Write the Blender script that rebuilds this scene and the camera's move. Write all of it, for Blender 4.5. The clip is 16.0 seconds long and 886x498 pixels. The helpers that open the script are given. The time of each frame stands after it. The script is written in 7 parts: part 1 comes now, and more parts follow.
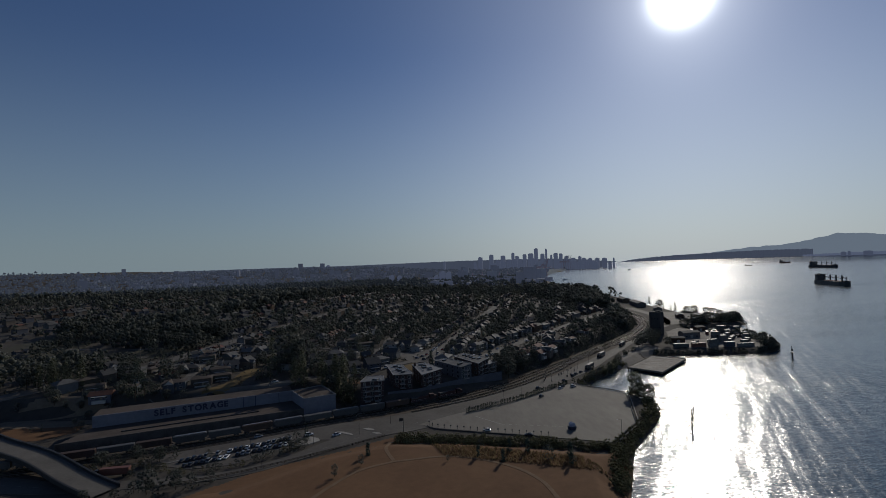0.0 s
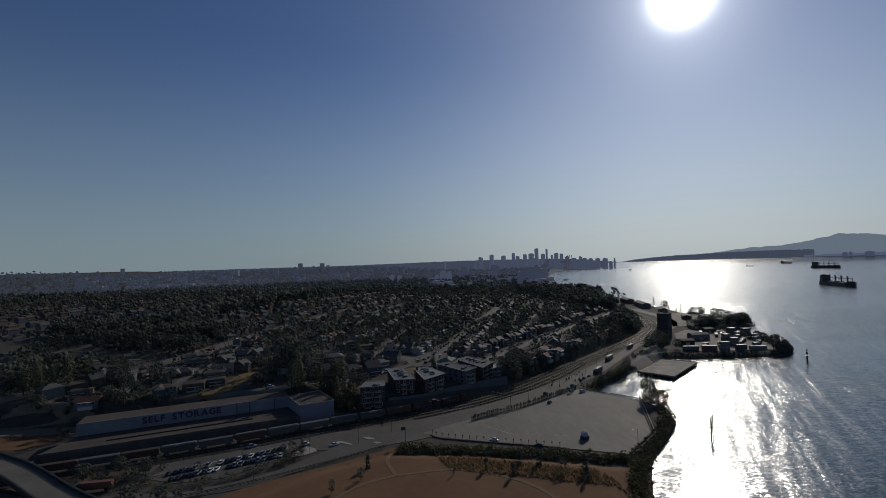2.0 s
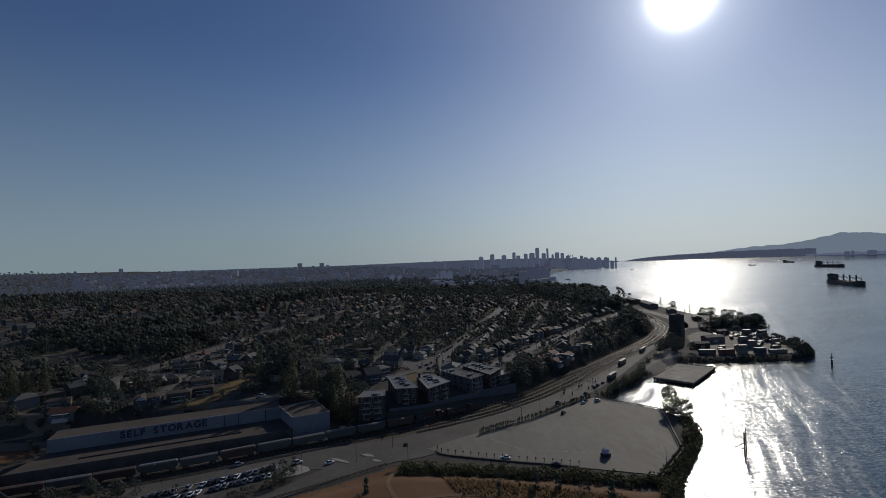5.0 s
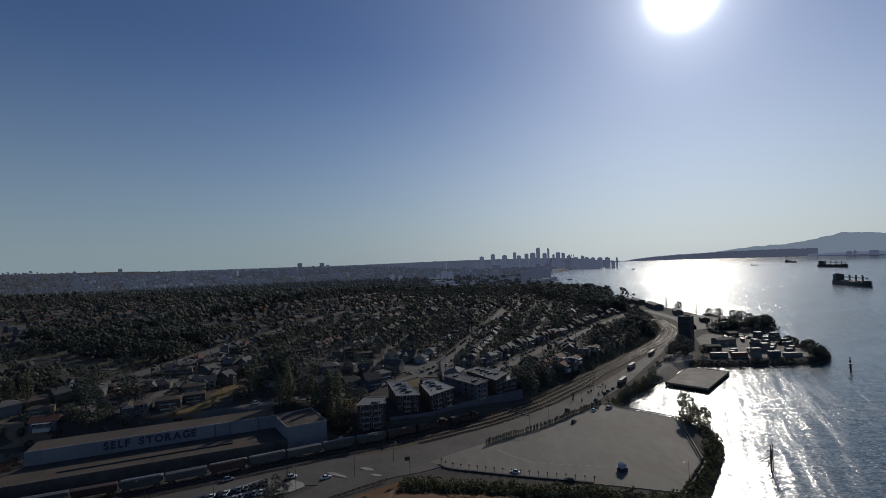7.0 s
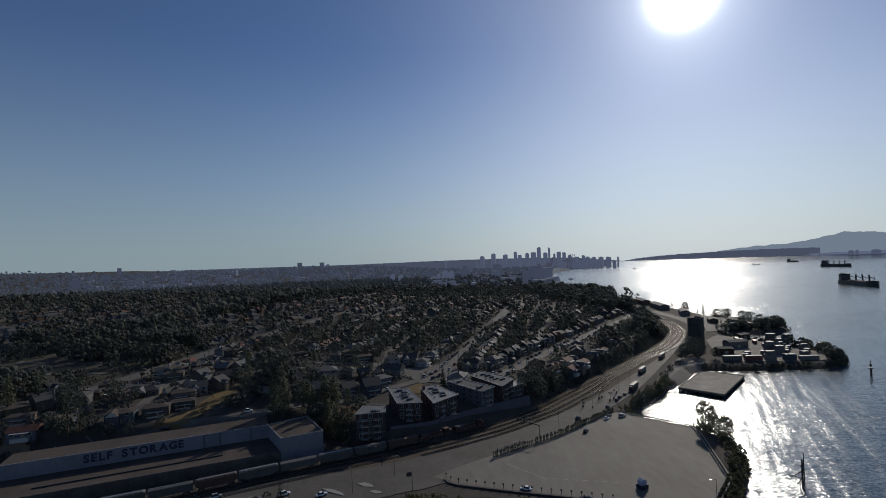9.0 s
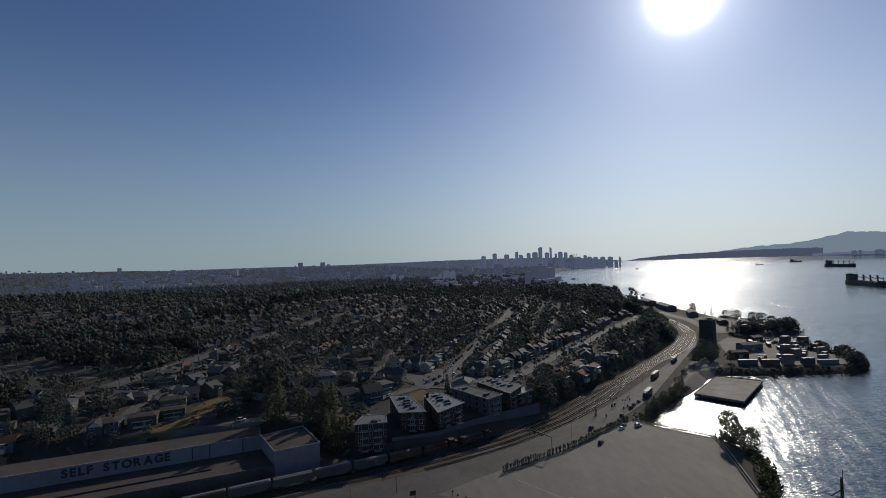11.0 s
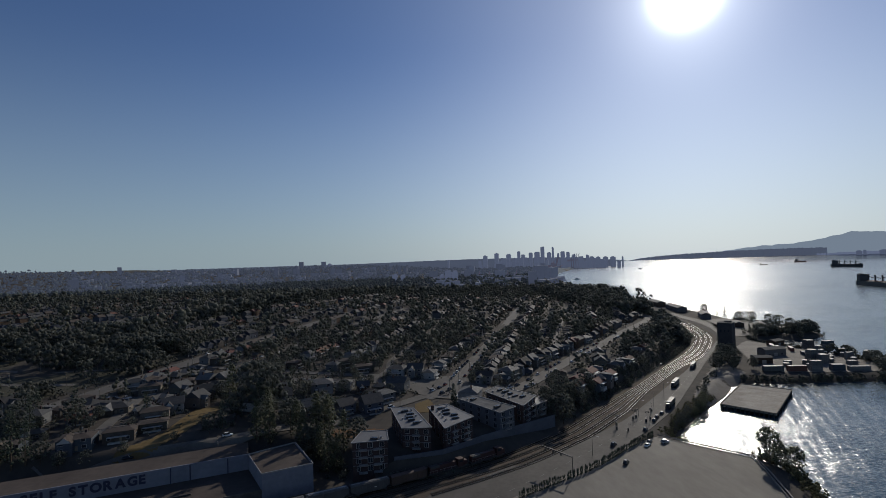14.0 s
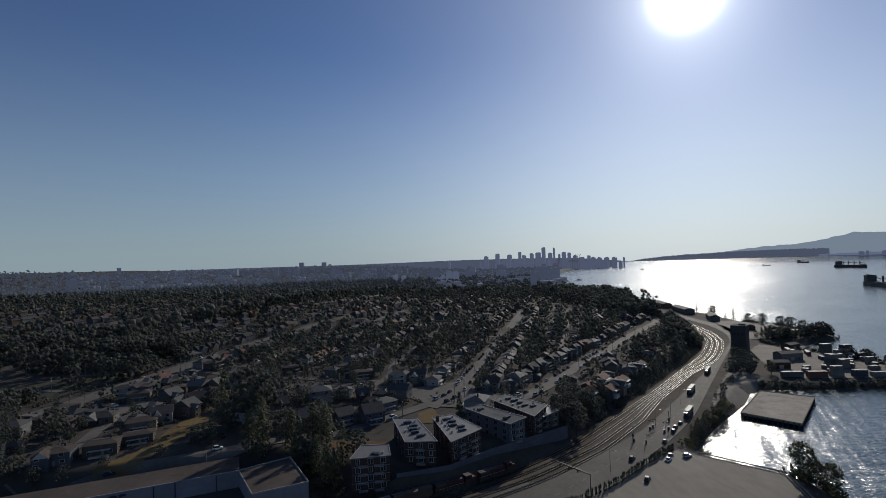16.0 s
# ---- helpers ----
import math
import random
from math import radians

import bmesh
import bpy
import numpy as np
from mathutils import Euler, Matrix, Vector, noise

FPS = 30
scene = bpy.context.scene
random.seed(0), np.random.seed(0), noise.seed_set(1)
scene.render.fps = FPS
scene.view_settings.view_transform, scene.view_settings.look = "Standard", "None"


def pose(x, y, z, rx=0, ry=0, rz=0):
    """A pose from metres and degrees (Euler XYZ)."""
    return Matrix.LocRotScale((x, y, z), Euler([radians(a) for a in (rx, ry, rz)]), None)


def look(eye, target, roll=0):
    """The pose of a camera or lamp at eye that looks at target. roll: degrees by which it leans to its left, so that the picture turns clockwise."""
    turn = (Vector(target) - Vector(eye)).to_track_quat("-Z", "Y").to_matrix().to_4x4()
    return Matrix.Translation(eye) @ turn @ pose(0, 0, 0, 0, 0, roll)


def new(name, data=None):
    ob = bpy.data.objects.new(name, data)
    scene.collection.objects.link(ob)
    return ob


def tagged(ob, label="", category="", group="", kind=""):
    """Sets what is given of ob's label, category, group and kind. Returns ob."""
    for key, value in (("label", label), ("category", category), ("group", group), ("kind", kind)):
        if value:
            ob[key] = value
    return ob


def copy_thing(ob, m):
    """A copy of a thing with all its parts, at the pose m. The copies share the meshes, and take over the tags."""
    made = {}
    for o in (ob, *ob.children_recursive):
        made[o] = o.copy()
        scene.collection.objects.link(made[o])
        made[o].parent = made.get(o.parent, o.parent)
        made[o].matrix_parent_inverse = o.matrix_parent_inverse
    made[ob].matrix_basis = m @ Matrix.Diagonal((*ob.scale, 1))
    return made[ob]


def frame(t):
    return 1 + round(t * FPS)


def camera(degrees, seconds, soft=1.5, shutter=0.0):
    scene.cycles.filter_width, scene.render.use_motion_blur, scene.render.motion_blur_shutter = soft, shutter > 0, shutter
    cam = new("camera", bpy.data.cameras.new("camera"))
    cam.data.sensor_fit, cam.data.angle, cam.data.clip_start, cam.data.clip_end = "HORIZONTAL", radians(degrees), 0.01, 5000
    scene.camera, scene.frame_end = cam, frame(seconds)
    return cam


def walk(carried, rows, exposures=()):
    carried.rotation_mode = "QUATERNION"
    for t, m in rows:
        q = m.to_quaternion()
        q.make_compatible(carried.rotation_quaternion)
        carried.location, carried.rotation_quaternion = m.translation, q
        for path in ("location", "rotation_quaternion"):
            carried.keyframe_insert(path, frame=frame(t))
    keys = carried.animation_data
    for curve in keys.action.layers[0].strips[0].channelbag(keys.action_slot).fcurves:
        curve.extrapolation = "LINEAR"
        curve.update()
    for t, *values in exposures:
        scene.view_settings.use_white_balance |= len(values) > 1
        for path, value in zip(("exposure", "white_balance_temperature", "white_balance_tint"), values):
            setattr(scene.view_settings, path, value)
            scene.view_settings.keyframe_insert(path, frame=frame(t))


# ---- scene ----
cam = camera(85.8, 16.0, soft=0.6)
PATH = [
    (0, (0.954, 1.122, 94.418), (1.087, 3.116, 94.478), -2.0),
    (1.5, (-0.199, 12.003, 94.358), (-0.066, 13.997, 94.418), -1.9),
    (3.5, (-1.158, 27.086, 94.24), (-1.024, 29.08, 94.299), -2.0),
    (7, (-2.609, 53.269, 94.512), (-2.477, 55.263, 94.57), -2.0),
    (8, (-3.056, 60.943, 94.56), (-2.924, 62.938, 94.618), -2.1),
    (9, (-3.455, 68.786, 94.617), (-3.324, 70.781, 94.673), -2.0),
    (12.5, (-5.254, 96.212, 94.587), (-5.129, 98.207, 94.643), -2.0),
    (14.5, (-6.118, 111.727, 94.603), (-5.997, 113.722, 94.657), -1.9),
    (16, (-7.323, 123.407, 94.636), (-7.203, 125.402, 94.693), -1.9),
]
walk(cam, [(t, look(eye, target, roll)) for t, eye, target, roll in PATH],
     exposures=[(0.0, -1.45), (4.0, -1.35), (8.0, -1.1), (12.0, -1.0), (16.0, -0.95)])

# ---- light ----
SUN = Vector((0.470, 0.764, 0.441)).normalized()
world = bpy.data.worlds.new("sky")
scene.world = world
world.use_nodes = True
wt = world.node_tree
wt.nodes.clear()
sky = wt.nodes.new("ShaderNodeTexSky")
sky.sky_type = "NISHITA"
sky.sun_disc = False
sky.sun_elevation = math.asin(SUN.z)
sky.sun_rotation = math.atan2(SUN.x, SUN.y)
sky.altitude, sky.air_density, sky.dust_density, sky.ozone_density = 90, 1.0, 0.2, 3.0
bg = wt.nodes.new("ShaderNodeBackground")
bg.inputs["Strength"].default_value = 0.10
tone = wt.nodes.new("ShaderNodeMix")
tone.data_type, tone.blend_type = "RGBA", "MULTIPLY"
tone.inputs["Factor"].default_value = 1.0
tone.inputs["B"].default_value = (0.86, 0.96, 1.20, 1)
wt.links.new(sky.outputs["Color"], tone.inputs["A"])
# the sun's glare in the haze
tc = wt.nodes.new("ShaderNodeTexCoord")
dot = wt.nodes.new("ShaderNodeVectorMath")
dot.operation = "DOT_PRODUCT"
dot.inputs[1].default_value = SUN
nrm = wt.nodes.new("ShaderNodeVectorMath")
nrm.operation = "NORMALIZE"
wt.links.new(tc.outputs["Generated"], nrm.inputs[0])
wt.links.new(nrm.outputs[0], dot.inputs[0])
# pale haze low over the horizon
sep = wt.nodes.new("ShaderNodeSeparateXYZ")
wt.links.new(nrm.outputs[0], sep.inputs[0])
low = wt.nodes.new("ShaderNodeMapRange")
low.inputs["From Min"].default_value, low.inputs["From Max"].default_value = 0.42, -0.02
low.inputs["To Min"].default_value, low.inputs["To Max"].default_value = 0.0, 1.0
wt.links.new(sep.outputs["Z"], low.inputs["Value"])
lowp = wt.nodes.new("ShaderNodeMath")
lowp.operation = "POWER"
lowp.inputs[1].default_value = 1.6
wt.links.new(low.outputs[0], lowp.inputs[0])
haze = wt.nodes.new("ShaderNodeMix")
haze.data_type = "RGBA"
haze.inputs["B"].default_value = (4.8, 6.35, 7.3, 1)
wt.links.new(lowp.outputs[0], haze.inputs["Factor"])
wt.links.new(tone.outputs["Result"], haze.inputs["A"])
wt.links.new(haze.outputs["Result"], bg.inputs["Color"])
clampd = wt.nodes.new("ShaderNodeMath")
clampd.operation = "MAXIMUM"
clampd.inputs[1].default_value = 0.0
wt.links.new(dot.outputs["Value"], clampd.inputs[0])
total = None
for power, gain in ((1700.0, 16.0), (200.0, 0.9), (14.0, 0.37)):
    pw = wt.nodes.new("ShaderNodeMath")
    pw.operation = "POWER"
    wt.links.new(clampd.outputs[0], pw.inputs[0])
    pw.inputs[1].default_value = power
    ml = wt.nodes.new("ShaderNodeMath")
    ml.operation = "MULTIPLY"
    wt.links.new(pw.outputs[0], ml.inputs[0])
    ml.inputs[1].default_value = gain
    if total is None:
        total = ml
    else:
        ad = wt.nodes.new("ShaderNodeMath")
        ad.operation = "ADD"
        wt.links.new(total.outputs[0], ad.inputs[0])
        wt.links.new(ml.outputs[0], ad.inputs[1])
        total = ad
# brighter, warmer haze under the sun
side = wt.nodes.new("ShaderNodeMath")
side.operation = "POWER"
side.inputs[1].default_value = 7.0
wt.links.new(clampd.outputs[0], side.inputs[0])
side2 = wt.nodes.new("ShaderNodeMath")
side2.operation = "MULTIPLY"
wt.links.new(side.outputs[0], side2.inputs[0])
wt.links.new(lowp.outputs[0], side2.inputs[1])
warm = wt.nodes.new("ShaderNodeBackground")
warm.inputs["Color"].default_value = (1.0, 0.97, 0.92, 1)
side3 = wt.nodes.new("ShaderNodeMath")
side3.operation = "MULTIPLY"
side3.inputs[1].default_value = 1.25
wt.links.new(side2.outputs[0], side3.inputs[0])
wt.links.new(side3.outputs[0], warm.inputs["Strength"])
glare = wt.nodes.new("ShaderNodeBackground")
glare.inputs["Color"].default_value = (0.93, 0.96, 1.0, 1)
wt.links.new(total.outputs[0], glare.inputs["Strength"])
both = wt.nodes.new("ShaderNodeAddShader")
wt.links.new(bg.outputs[0], both.inputs[0])
wt.links.new(glare.outputs[0], both.inputs[1])
all_sky = wt.nodes.new("ShaderNodeAddShader")
wt.links.new(both.outputs[0], all_sky.inputs[0])
wt.links.new(warm.outputs[0], all_sky.inputs[1])
out = wt.nodes.new("ShaderNodeOutputWorld")
wt.links.new(all_sky.outputs[0], out.inputs["Surface"])

sun = new("sun", bpy.data.lights.new("sun", "SUN"))
sun.data.energy = 5.0
sun.data.angle = radians(0.53)
sun.data.color = (1.0, 0.93, 0.82)
sun.matrix_world = look(SUN * 100, (0, 0, 0))


# ---- materials ----
def mat(name, c1, c2, scale, rough=0.85, bump=0.0, bump_scale=None, metal=0.0, rand=0.0, world_space=False, fine=6.0,
        contrast=0.22, island=0.0, glow=None, squash=None, thin=0.0):
    """Two colours mixed by a coarse and a fine noise, with relief, and a shift from object to object or piece to piece."""
    m = bpy.data.materials.new(name)
    m.use_nodes = True
    nt = m.node_tree
    bsdf = nt.nodes["Principled BSDF"]
    bsdf.inputs["Roughness"].default_value = rough
    bsdf.inputs["Metallic"].default_value = metal
    if rough > 0.7:
        bsdf.inputs["Specular IOR Level"].default_value = 0.15
    if world_space:
        co = nt.nodes.new("ShaderNodeNewGeometry").outputs["Position"]
    else:
        co = nt.nodes.new("ShaderNodeTexCoord").outputs["Object"]
    if squash:
        mp = nt.nodes.new("ShaderNodeMapping")
        mp.inputs["Rotation"].default_value = (0, 0, squash[1])
        mp.inputs["Scale"].default_value = (1, squash[0], 1)
        nt.links.new(co, mp.inputs["Vector"])
        co = mp.outputs[0]

    def noise_at(sc, detail):
        n = nt.nodes.new("ShaderNodeTexNoise")
        n.inputs["Scale"].default_value = sc
        n.inputs["Detail"].default_value = detail
        n.inputs["Roughness"].default_value = 0.6
        nt.links.new(co, n.inputs["Vector"])
        r = nt.nodes.new("ShaderNodeMapRange")
        r.inputs["From Min"].default_value, r.inputs["From Max"].default_value = 0.5 - contrast, 0.5 + contrast
        nt.links.new(n.outputs["Fac"], r.inputs["Value"])
        return n, r

    coarse, r1 = noise_at(scale, 3)
    grain, r2 = noise_at(scale * fine, 4)
    mix = nt.nodes.new("ShaderNodeMix")
    mix.data_type = "RGBA"
    mix.inputs["A"].default_value, mix.inputs["B"].default_value = (*c1, 1), (*c2, 1)
    av = nt.nodes.new("ShaderNodeMath")
    av.operation = "MULTIPLY_ADD"
    av.inputs[1].default_value = 0.4
    sc1 = nt.nodes.new("ShaderNodeMath")
    sc1.operation = "MULTIPLY"
    sc1.inputs[1].default_value = 0.6
    nt.links.new(r1.outputs[0], sc1.inputs[0])
    nt.links.new(r2.outputs[0], av.inputs[0])
    nt.links.new(sc1.outputs[0], av.inputs[2])
    nt.links.new(av.outputs[0], mix.inputs["Factor"])
    col = mix.outputs["Result"]
    if rand or island:
        src = nt.nodes.new("ShaderNodeNewGeometry").outputs["Random Per Island"] if island else nt.nodes.new("ShaderNodeObjectInfo").outputs["Random"]
        hs = nt.nodes.new("ShaderNodeHueSaturation")
        amount = island or rand
        vr = nt.nodes.new("ShaderNodeMapRange")
        vr.inputs["To Min"].default_value, vr.inputs["To Max"].default_value = 1 - amount, 1 + amount
        nt.links.new(src, vr.inputs["Value"])
        nt.links.new(vr.outputs[0], hs.inputs["Value"])
        hr = nt.nodes.new("ShaderNodeMapRange")
        hr.inputs["To Min"].default_value, hr.inputs["To Max"].default_value = 0.5 - 0.06 * amount, 0.5 + 0.06 * amount
        wn = nt.nodes.new("ShaderNodeTexWhiteNoise")
        wn.noise_dimensions = "1D"
        nt.links.new(src, wn.inputs["W"])
        nt.links.new(wn.outputs["Value"], hr.inputs["Value"])
        nt.links.new(hr.outputs[0], hs.inputs["Hue"])
        nt.links.new(col, hs.inputs["Color"])
        col = hs.outputs["Color"]
    nt.links.new(col, bsdf.inputs["Base Color"])
    if bump:
        n3, _ = noise_at(bump_scale or scale * fine, 3)
        bp = nt.nodes.new("ShaderNodeBump")
        bp.inputs["Strength"].default_value = 1.0
        bp.inputs["Distance"].default_value = bump
        nt.links.new(n3.outputs["Fac"], bp.inputs["Height"])
        nt.links.new(bp.outputs["Normal"], bsdf.inputs["Normal"])
    if thin:
        tl = nt.nodes.new("ShaderNodeBsdfTranslucent")
        ms = nt.nodes.new("ShaderNodeMixShader")
        ms.inputs["Fac"].default_value = thin
        nt.links.new(col, tl.inputs["Color"])
        nt.links.new(bsdf.outputs[0], ms.inputs[1])
        nt.links.new(tl.outputs[0], ms.inputs[2])
        nt.links.new(ms.outputs[0], nt.nodes["Material Output"].inputs["Surface"])
    if glow:
        bsdf.inputs["Emission Color"].default_value = (*glow[0], 1)
        bsdf.inputs["Emission Strength"].default_value = glow[1]
    return m


M = {}
M["ground"] = mat("hill soil and dry grass", (0.045, 0.041, 0.035), (0.092, 0.079, 0.066), 0.045, 0.95, 0.15, world_space=True)
M["lawn"] = mat("parched lawn", (0.108, 0.057, 0.029), (0.172, 0.096, 0.05), 0.035, 0.95, 0.06, 1.5, world_space=True, fine=9)
M["tallgrass"] = mat("tall dry grass", (0.14, 0.095, 0.055), (0.25, 0.175, 0.1), 0.3, 0.95, island=0.3, thin=0.5)
M["dirt"] = mat("trodden dirt", (0.14, 0.108, 0.075), (0.225, 0.18, 0.128), 0.2, 0.95, 0.03, world_space=True)
M["path"] = mat("worn lawn path", (0.13, 0.082, 0.048), (0.2, 0.135, 0.083), 0.25, 0.95, 0.03, world_space=True)
M["ballast"] = mat("track ballast", (0.05, 0.04, 0.03), (0.1, 0.08, 0.062), 0.09, 0.95, 0.06, 3.0, world_space=True, fine=14)
M["asphalt"] = mat("worn asphalt", (0.064, 0.058, 0.051), (0.122, 0.111, 0.098), 0.06, 0.8, 0.015, 4.0, world_space=True, fine=12)
M["street"] = mat("hill street asphalt", (0.09, 0.083, 0.073), (0.16, 0.148, 0.13), 0.08, 0.85, 0.015, 4.0, world_space=True, fine=12)
M["lot"] = mat("rolled gravel lot", (0.095, 0.085, 0.07), (0.195, 0.178, 0.15), 0.03, 0.75, 0.02, 3.0, world_space=True, fine=10, squash=(0.35, 0.7))
M["yard"] = mat("sandy works yard", (0.13, 0.115, 0.095), (0.24, 0.215, 0.18), 0.05, 0.85, 0.03, 2.0, world_space=True, fine=8)
M["concrete"] = mat("weathered concrete", (0.22, 0.205, 0.18), (0.34, 0.32, 0.285), 0.12, 0.85, 0.02, 2.0, world_space=True, fine=8)
M["paint"] = mat("road paint", (0.10, 0.096, 0.09), (0.16, 0.155, 0.145), 0.5, 0.7, world_space=True)
M["lot_paint"] = mat("worn white lot paint", (0.24, 0.235, 0.22), (0.36, 0.35, 0.33), 0.6, 0.8, world_space=True)
M["leaf"] = mat("broad leaves", (0.13, 0.14, 0.122), (0.236, 0.238, 0.19), 0.09, 0.72, island=0.2, thin=0.6, contrast=0.16)
M["leaf_dark"] = mat("dark leaves", (0.103, 0.114, 0.104), (0.196, 0.202, 0.166), 0.09, 0.72, island=0.2, thin=0.6, contrast=0.16)
M["needle"] = mat("conifer needles", (0.05, 0.064, 0.048), (0.09, 0.105, 0.072), 0.3, 0.9, island=0.25)
M["shrub"] = mat("scrub leaves", (0.12, 0.12, 0.07), (0.22, 0.21, 0.12), 0.2, 0.9, island=0.3, thin=0.55)
M["bark"] = mat("bark", (0.06, 0.045, 0.032), (0.13, 0.10, 0.075), 1.5, 0.9, 0.02, 9.0)
M["pier_deck"] = mat("sun-bleached deck planks", (0.24, 0.212, 0.172), (0.44, 0.4, 0.335), 0.09, 0.9, 0.02, 3.0, world_space=True, fine=10, contrast=0.16)
M["wood"] = mat("grey timber", (0.16, 0.13, 0.10), (0.28, 0.24, 0.19), 0.6, 0.85, 0.02, 5.0)
M["deadwood"] = mat("wet dead wood", (0.02, 0.017, 0.014), (0.06, 0.05, 0.04), 1.0, 0.7)
M["wall_white"] = mat("white siding", (0.17, 0.17, 0.168), (0.28, 0.28, 0.275), 0.4, 0.75, 0.01, 4.0, rand=0.45)
M["wall_grey"] = mat("grey-blue siding", (0.07, 0.08, 0.1), (0.135, 0.15, 0.175), 0.4, 0.75, 0.01, 4.0, rand=0.4)
M["wall_tan"] = mat("tan stucco", (0.085, 0.072, 0.06), (0.155, 0.135, 0.11), 0.4, 0.85, 0.01, 4.0, rand=0.35)
M["wall_brown"] = mat("brown shingle wall", (0.075, 0.05, 0.034), (0.14, 0.095, 0.066), 0.5, 0.85, 0.01, 5.0, rand=0.35)
M["roof_dark"] = mat("dark asphalt shingles", (0.035, 0.035, 0.037), (0.075, 0.072, 0.07), 0.5, 0.8, 0.02, 5.0, rand=0.4)
M["roof_grey"] = mat("grey shingles", (0.06, 0.06, 0.06), (0.12, 0.117, 0.11), 0.5, 0.75, 0.02, 5.0, rand=0.4)
M["roof_red"] = mat("rust-red shingles", (0.09, 0.045, 0.035), (0.15, 0.075, 0.058), 0.5, 0.8, 0.02, 5.0, rand=0.3)
M["roof_flat"] = mat("tar and gravel roof", (0.052, 0.042, 0.037), (0.105, 0.086, 0.073), 0.08, 0.9, 0.02, 2.0, world_space=True)
M["roof_metal"] = mat("pale metal roof", (0.10, 0.098, 0.096), (0.17, 0.166, 0.16), 0.5, 0.6, 0.01, 3.0, rand=0.12, world_space=True)
M["roof_edge"] = mat("weathered roof edge", (0.2, 0.195, 0.19), (0.3, 0.295, 0.285), 0.8, 0.6)
M["trim"] = mat("white trim", (0.36, 0.355, 0.34), (0.48, 0.47, 0.45), 1.0, 0.6)
M["silo"] = mat("sooty concrete", (0.05, 0.048, 0.05), (0.085, 0.08, 0.08), 0.15, 0.95, 0.02, 2.0)
M["retaining"] = mat("weathered retaining wall", (0.085, 0.09, 0.105), (0.145, 0.15, 0.17), 0.12, 0.85, 0.02, 3.0, world_space=True)
M["window_frame"] = mat("grey window frame", (0.14, 0.145, 0.16), (0.22, 0.225, 0.24), 0.5, 0.6)
M["leaf_light"] = mat("poplar leaves", (0.105, 0.115, 0.078), (0.195, 0.2, 0.125), 0.3, 0.6, island=0.25, thin=0.6)
M["verge_grass"] = mat("yellowed bank grass", (0.115, 0.08, 0.034), (0.178, 0.126, 0.057), 0.06, 0.95, 0.06, 1.5, world_space=True, fine=9)
M["brick"] = mat("dark red brick", (0.052, 0.036, 0.034), (0.09, 0.061, 0.056), 0.8, 0.9, 0.01, 6.0)
M["render_blue"] = mat("blue-grey panel", (0.06, 0.07, 0.085), (0.1, 0.115, 0.135), 0.5, 0.7)
M["glass"] = mat("dark window glass", (0.015, 0.02, 0.025), (0.03, 0.04, 0.05), 0.3, 0.08)
M["metal_dark"] = mat("dark painted steel", (0.03, 0.03, 0.032), (0.07, 0.07, 0.07), 1.0, 0.5, metal=0.3)
M["metal"] = mat("galvanised steel", (0.32, 0.33, 0.34), (0.46, 0.46, 0.46), 1.0, 0.4, metal=0.8)
M["rail"] = mat("polished rail", (0.33, 0.31, 0.29), (0.45, 0.43, 0.4), 1.0, 0.3, metal=1.0)
M["sleeper"] = mat("tarred sleepers", (0.035, 0.028, 0.022), (0.09, 0.075, 0.06), 0.8, 0.9)
M["car_white"] = mat("white car paint", (0.7, 0.7, 0.7), (0.78, 0.78, 0.77), 1.0, 0.25)
M["car_dark"] = mat("dark car paint", (0.02, 0.022, 0.028), (0.05, 0.05, 0.06), 1.0, 0.22, rand=0.5)
M["car_silver"] = mat("silver car paint", (0.36, 0.37, 0.38), (0.46, 0.47, 0.48), 1.0, 0.25, metal=0.5)
M["car_red"] = mat("red car paint", (0.13, 0.016, 0.014), (0.18, 0.026, 0.022), 1.0, 0.25)
M["rubber"] = mat("tyre rubber", (0.015, 0.015, 0.015), (0.03, 0.03, 0.03), 2.0, 0.9)
M["wagon"] = mat("grey wagon steel", (0.06, 0.06, 0.06), (0.12, 0.117, 0.112), 0.4, 0.6, rand=0.2)
M["wagon_brown"] = mat("oxide wagon steel", (0.05, 0.03, 0.024), (0.1, 0.058, 0.045), 0.4, 0.7, rand=0.25)
M["loco_red"] = mat("locomotive red", (0.034, 0.013, 0.013), (0.062, 0.02, 0.019), 1.2, 0.6)
M["sign_blue"] = mat("dark blue sign paint", (0.018, 0.02, 0.045), (0.03, 0.035, 0.07), 0.5, 0.6)
M["storage_wall"] = mat("pale blue-grey panel wall", (0.15, 0.155, 0.185), (0.24, 0.245, 0.28), 0.1, 0.75, world_space=True)
M["storage_front"] = mat("stained concrete wall", (0.065, 0.058, 0.052), (0.15, 0.138, 0.125), 0.1, 0.9, 0.02, 2.0, world_space=True)
M["box_red"] = mat("red container", (0.1, 0.035, 0.025), (0.15, 0.055, 0.04), 0.5, 0.6, rand=0.2)
M["box_blue"] = mat("blue container", (0.03, 0.04, 0.06), (0.055, 0.07, 0.09), 0.5, 0.6, rand=0.2)
M["box_grey"] = mat("grey container", (0.09, 0.086, 0.083), (0.17, 0.162, 0.15), 0.5, 0.6, rand=0.3)
M["hull"] = mat("dark ship hull", (0.02, 0.022, 0.026), (0.05, 0.05, 0.055), 0.05, 0.5)
M["hull_red"] = mat("rust-red ship hull", (0.10, 0.03, 0.022), (0.17, 0.06, 0.045), 0.05, 0.55)
# aerial haze painted on far things as a faint blue emission
HAZE_GLOW = (0.165, 0.20, 0.31)
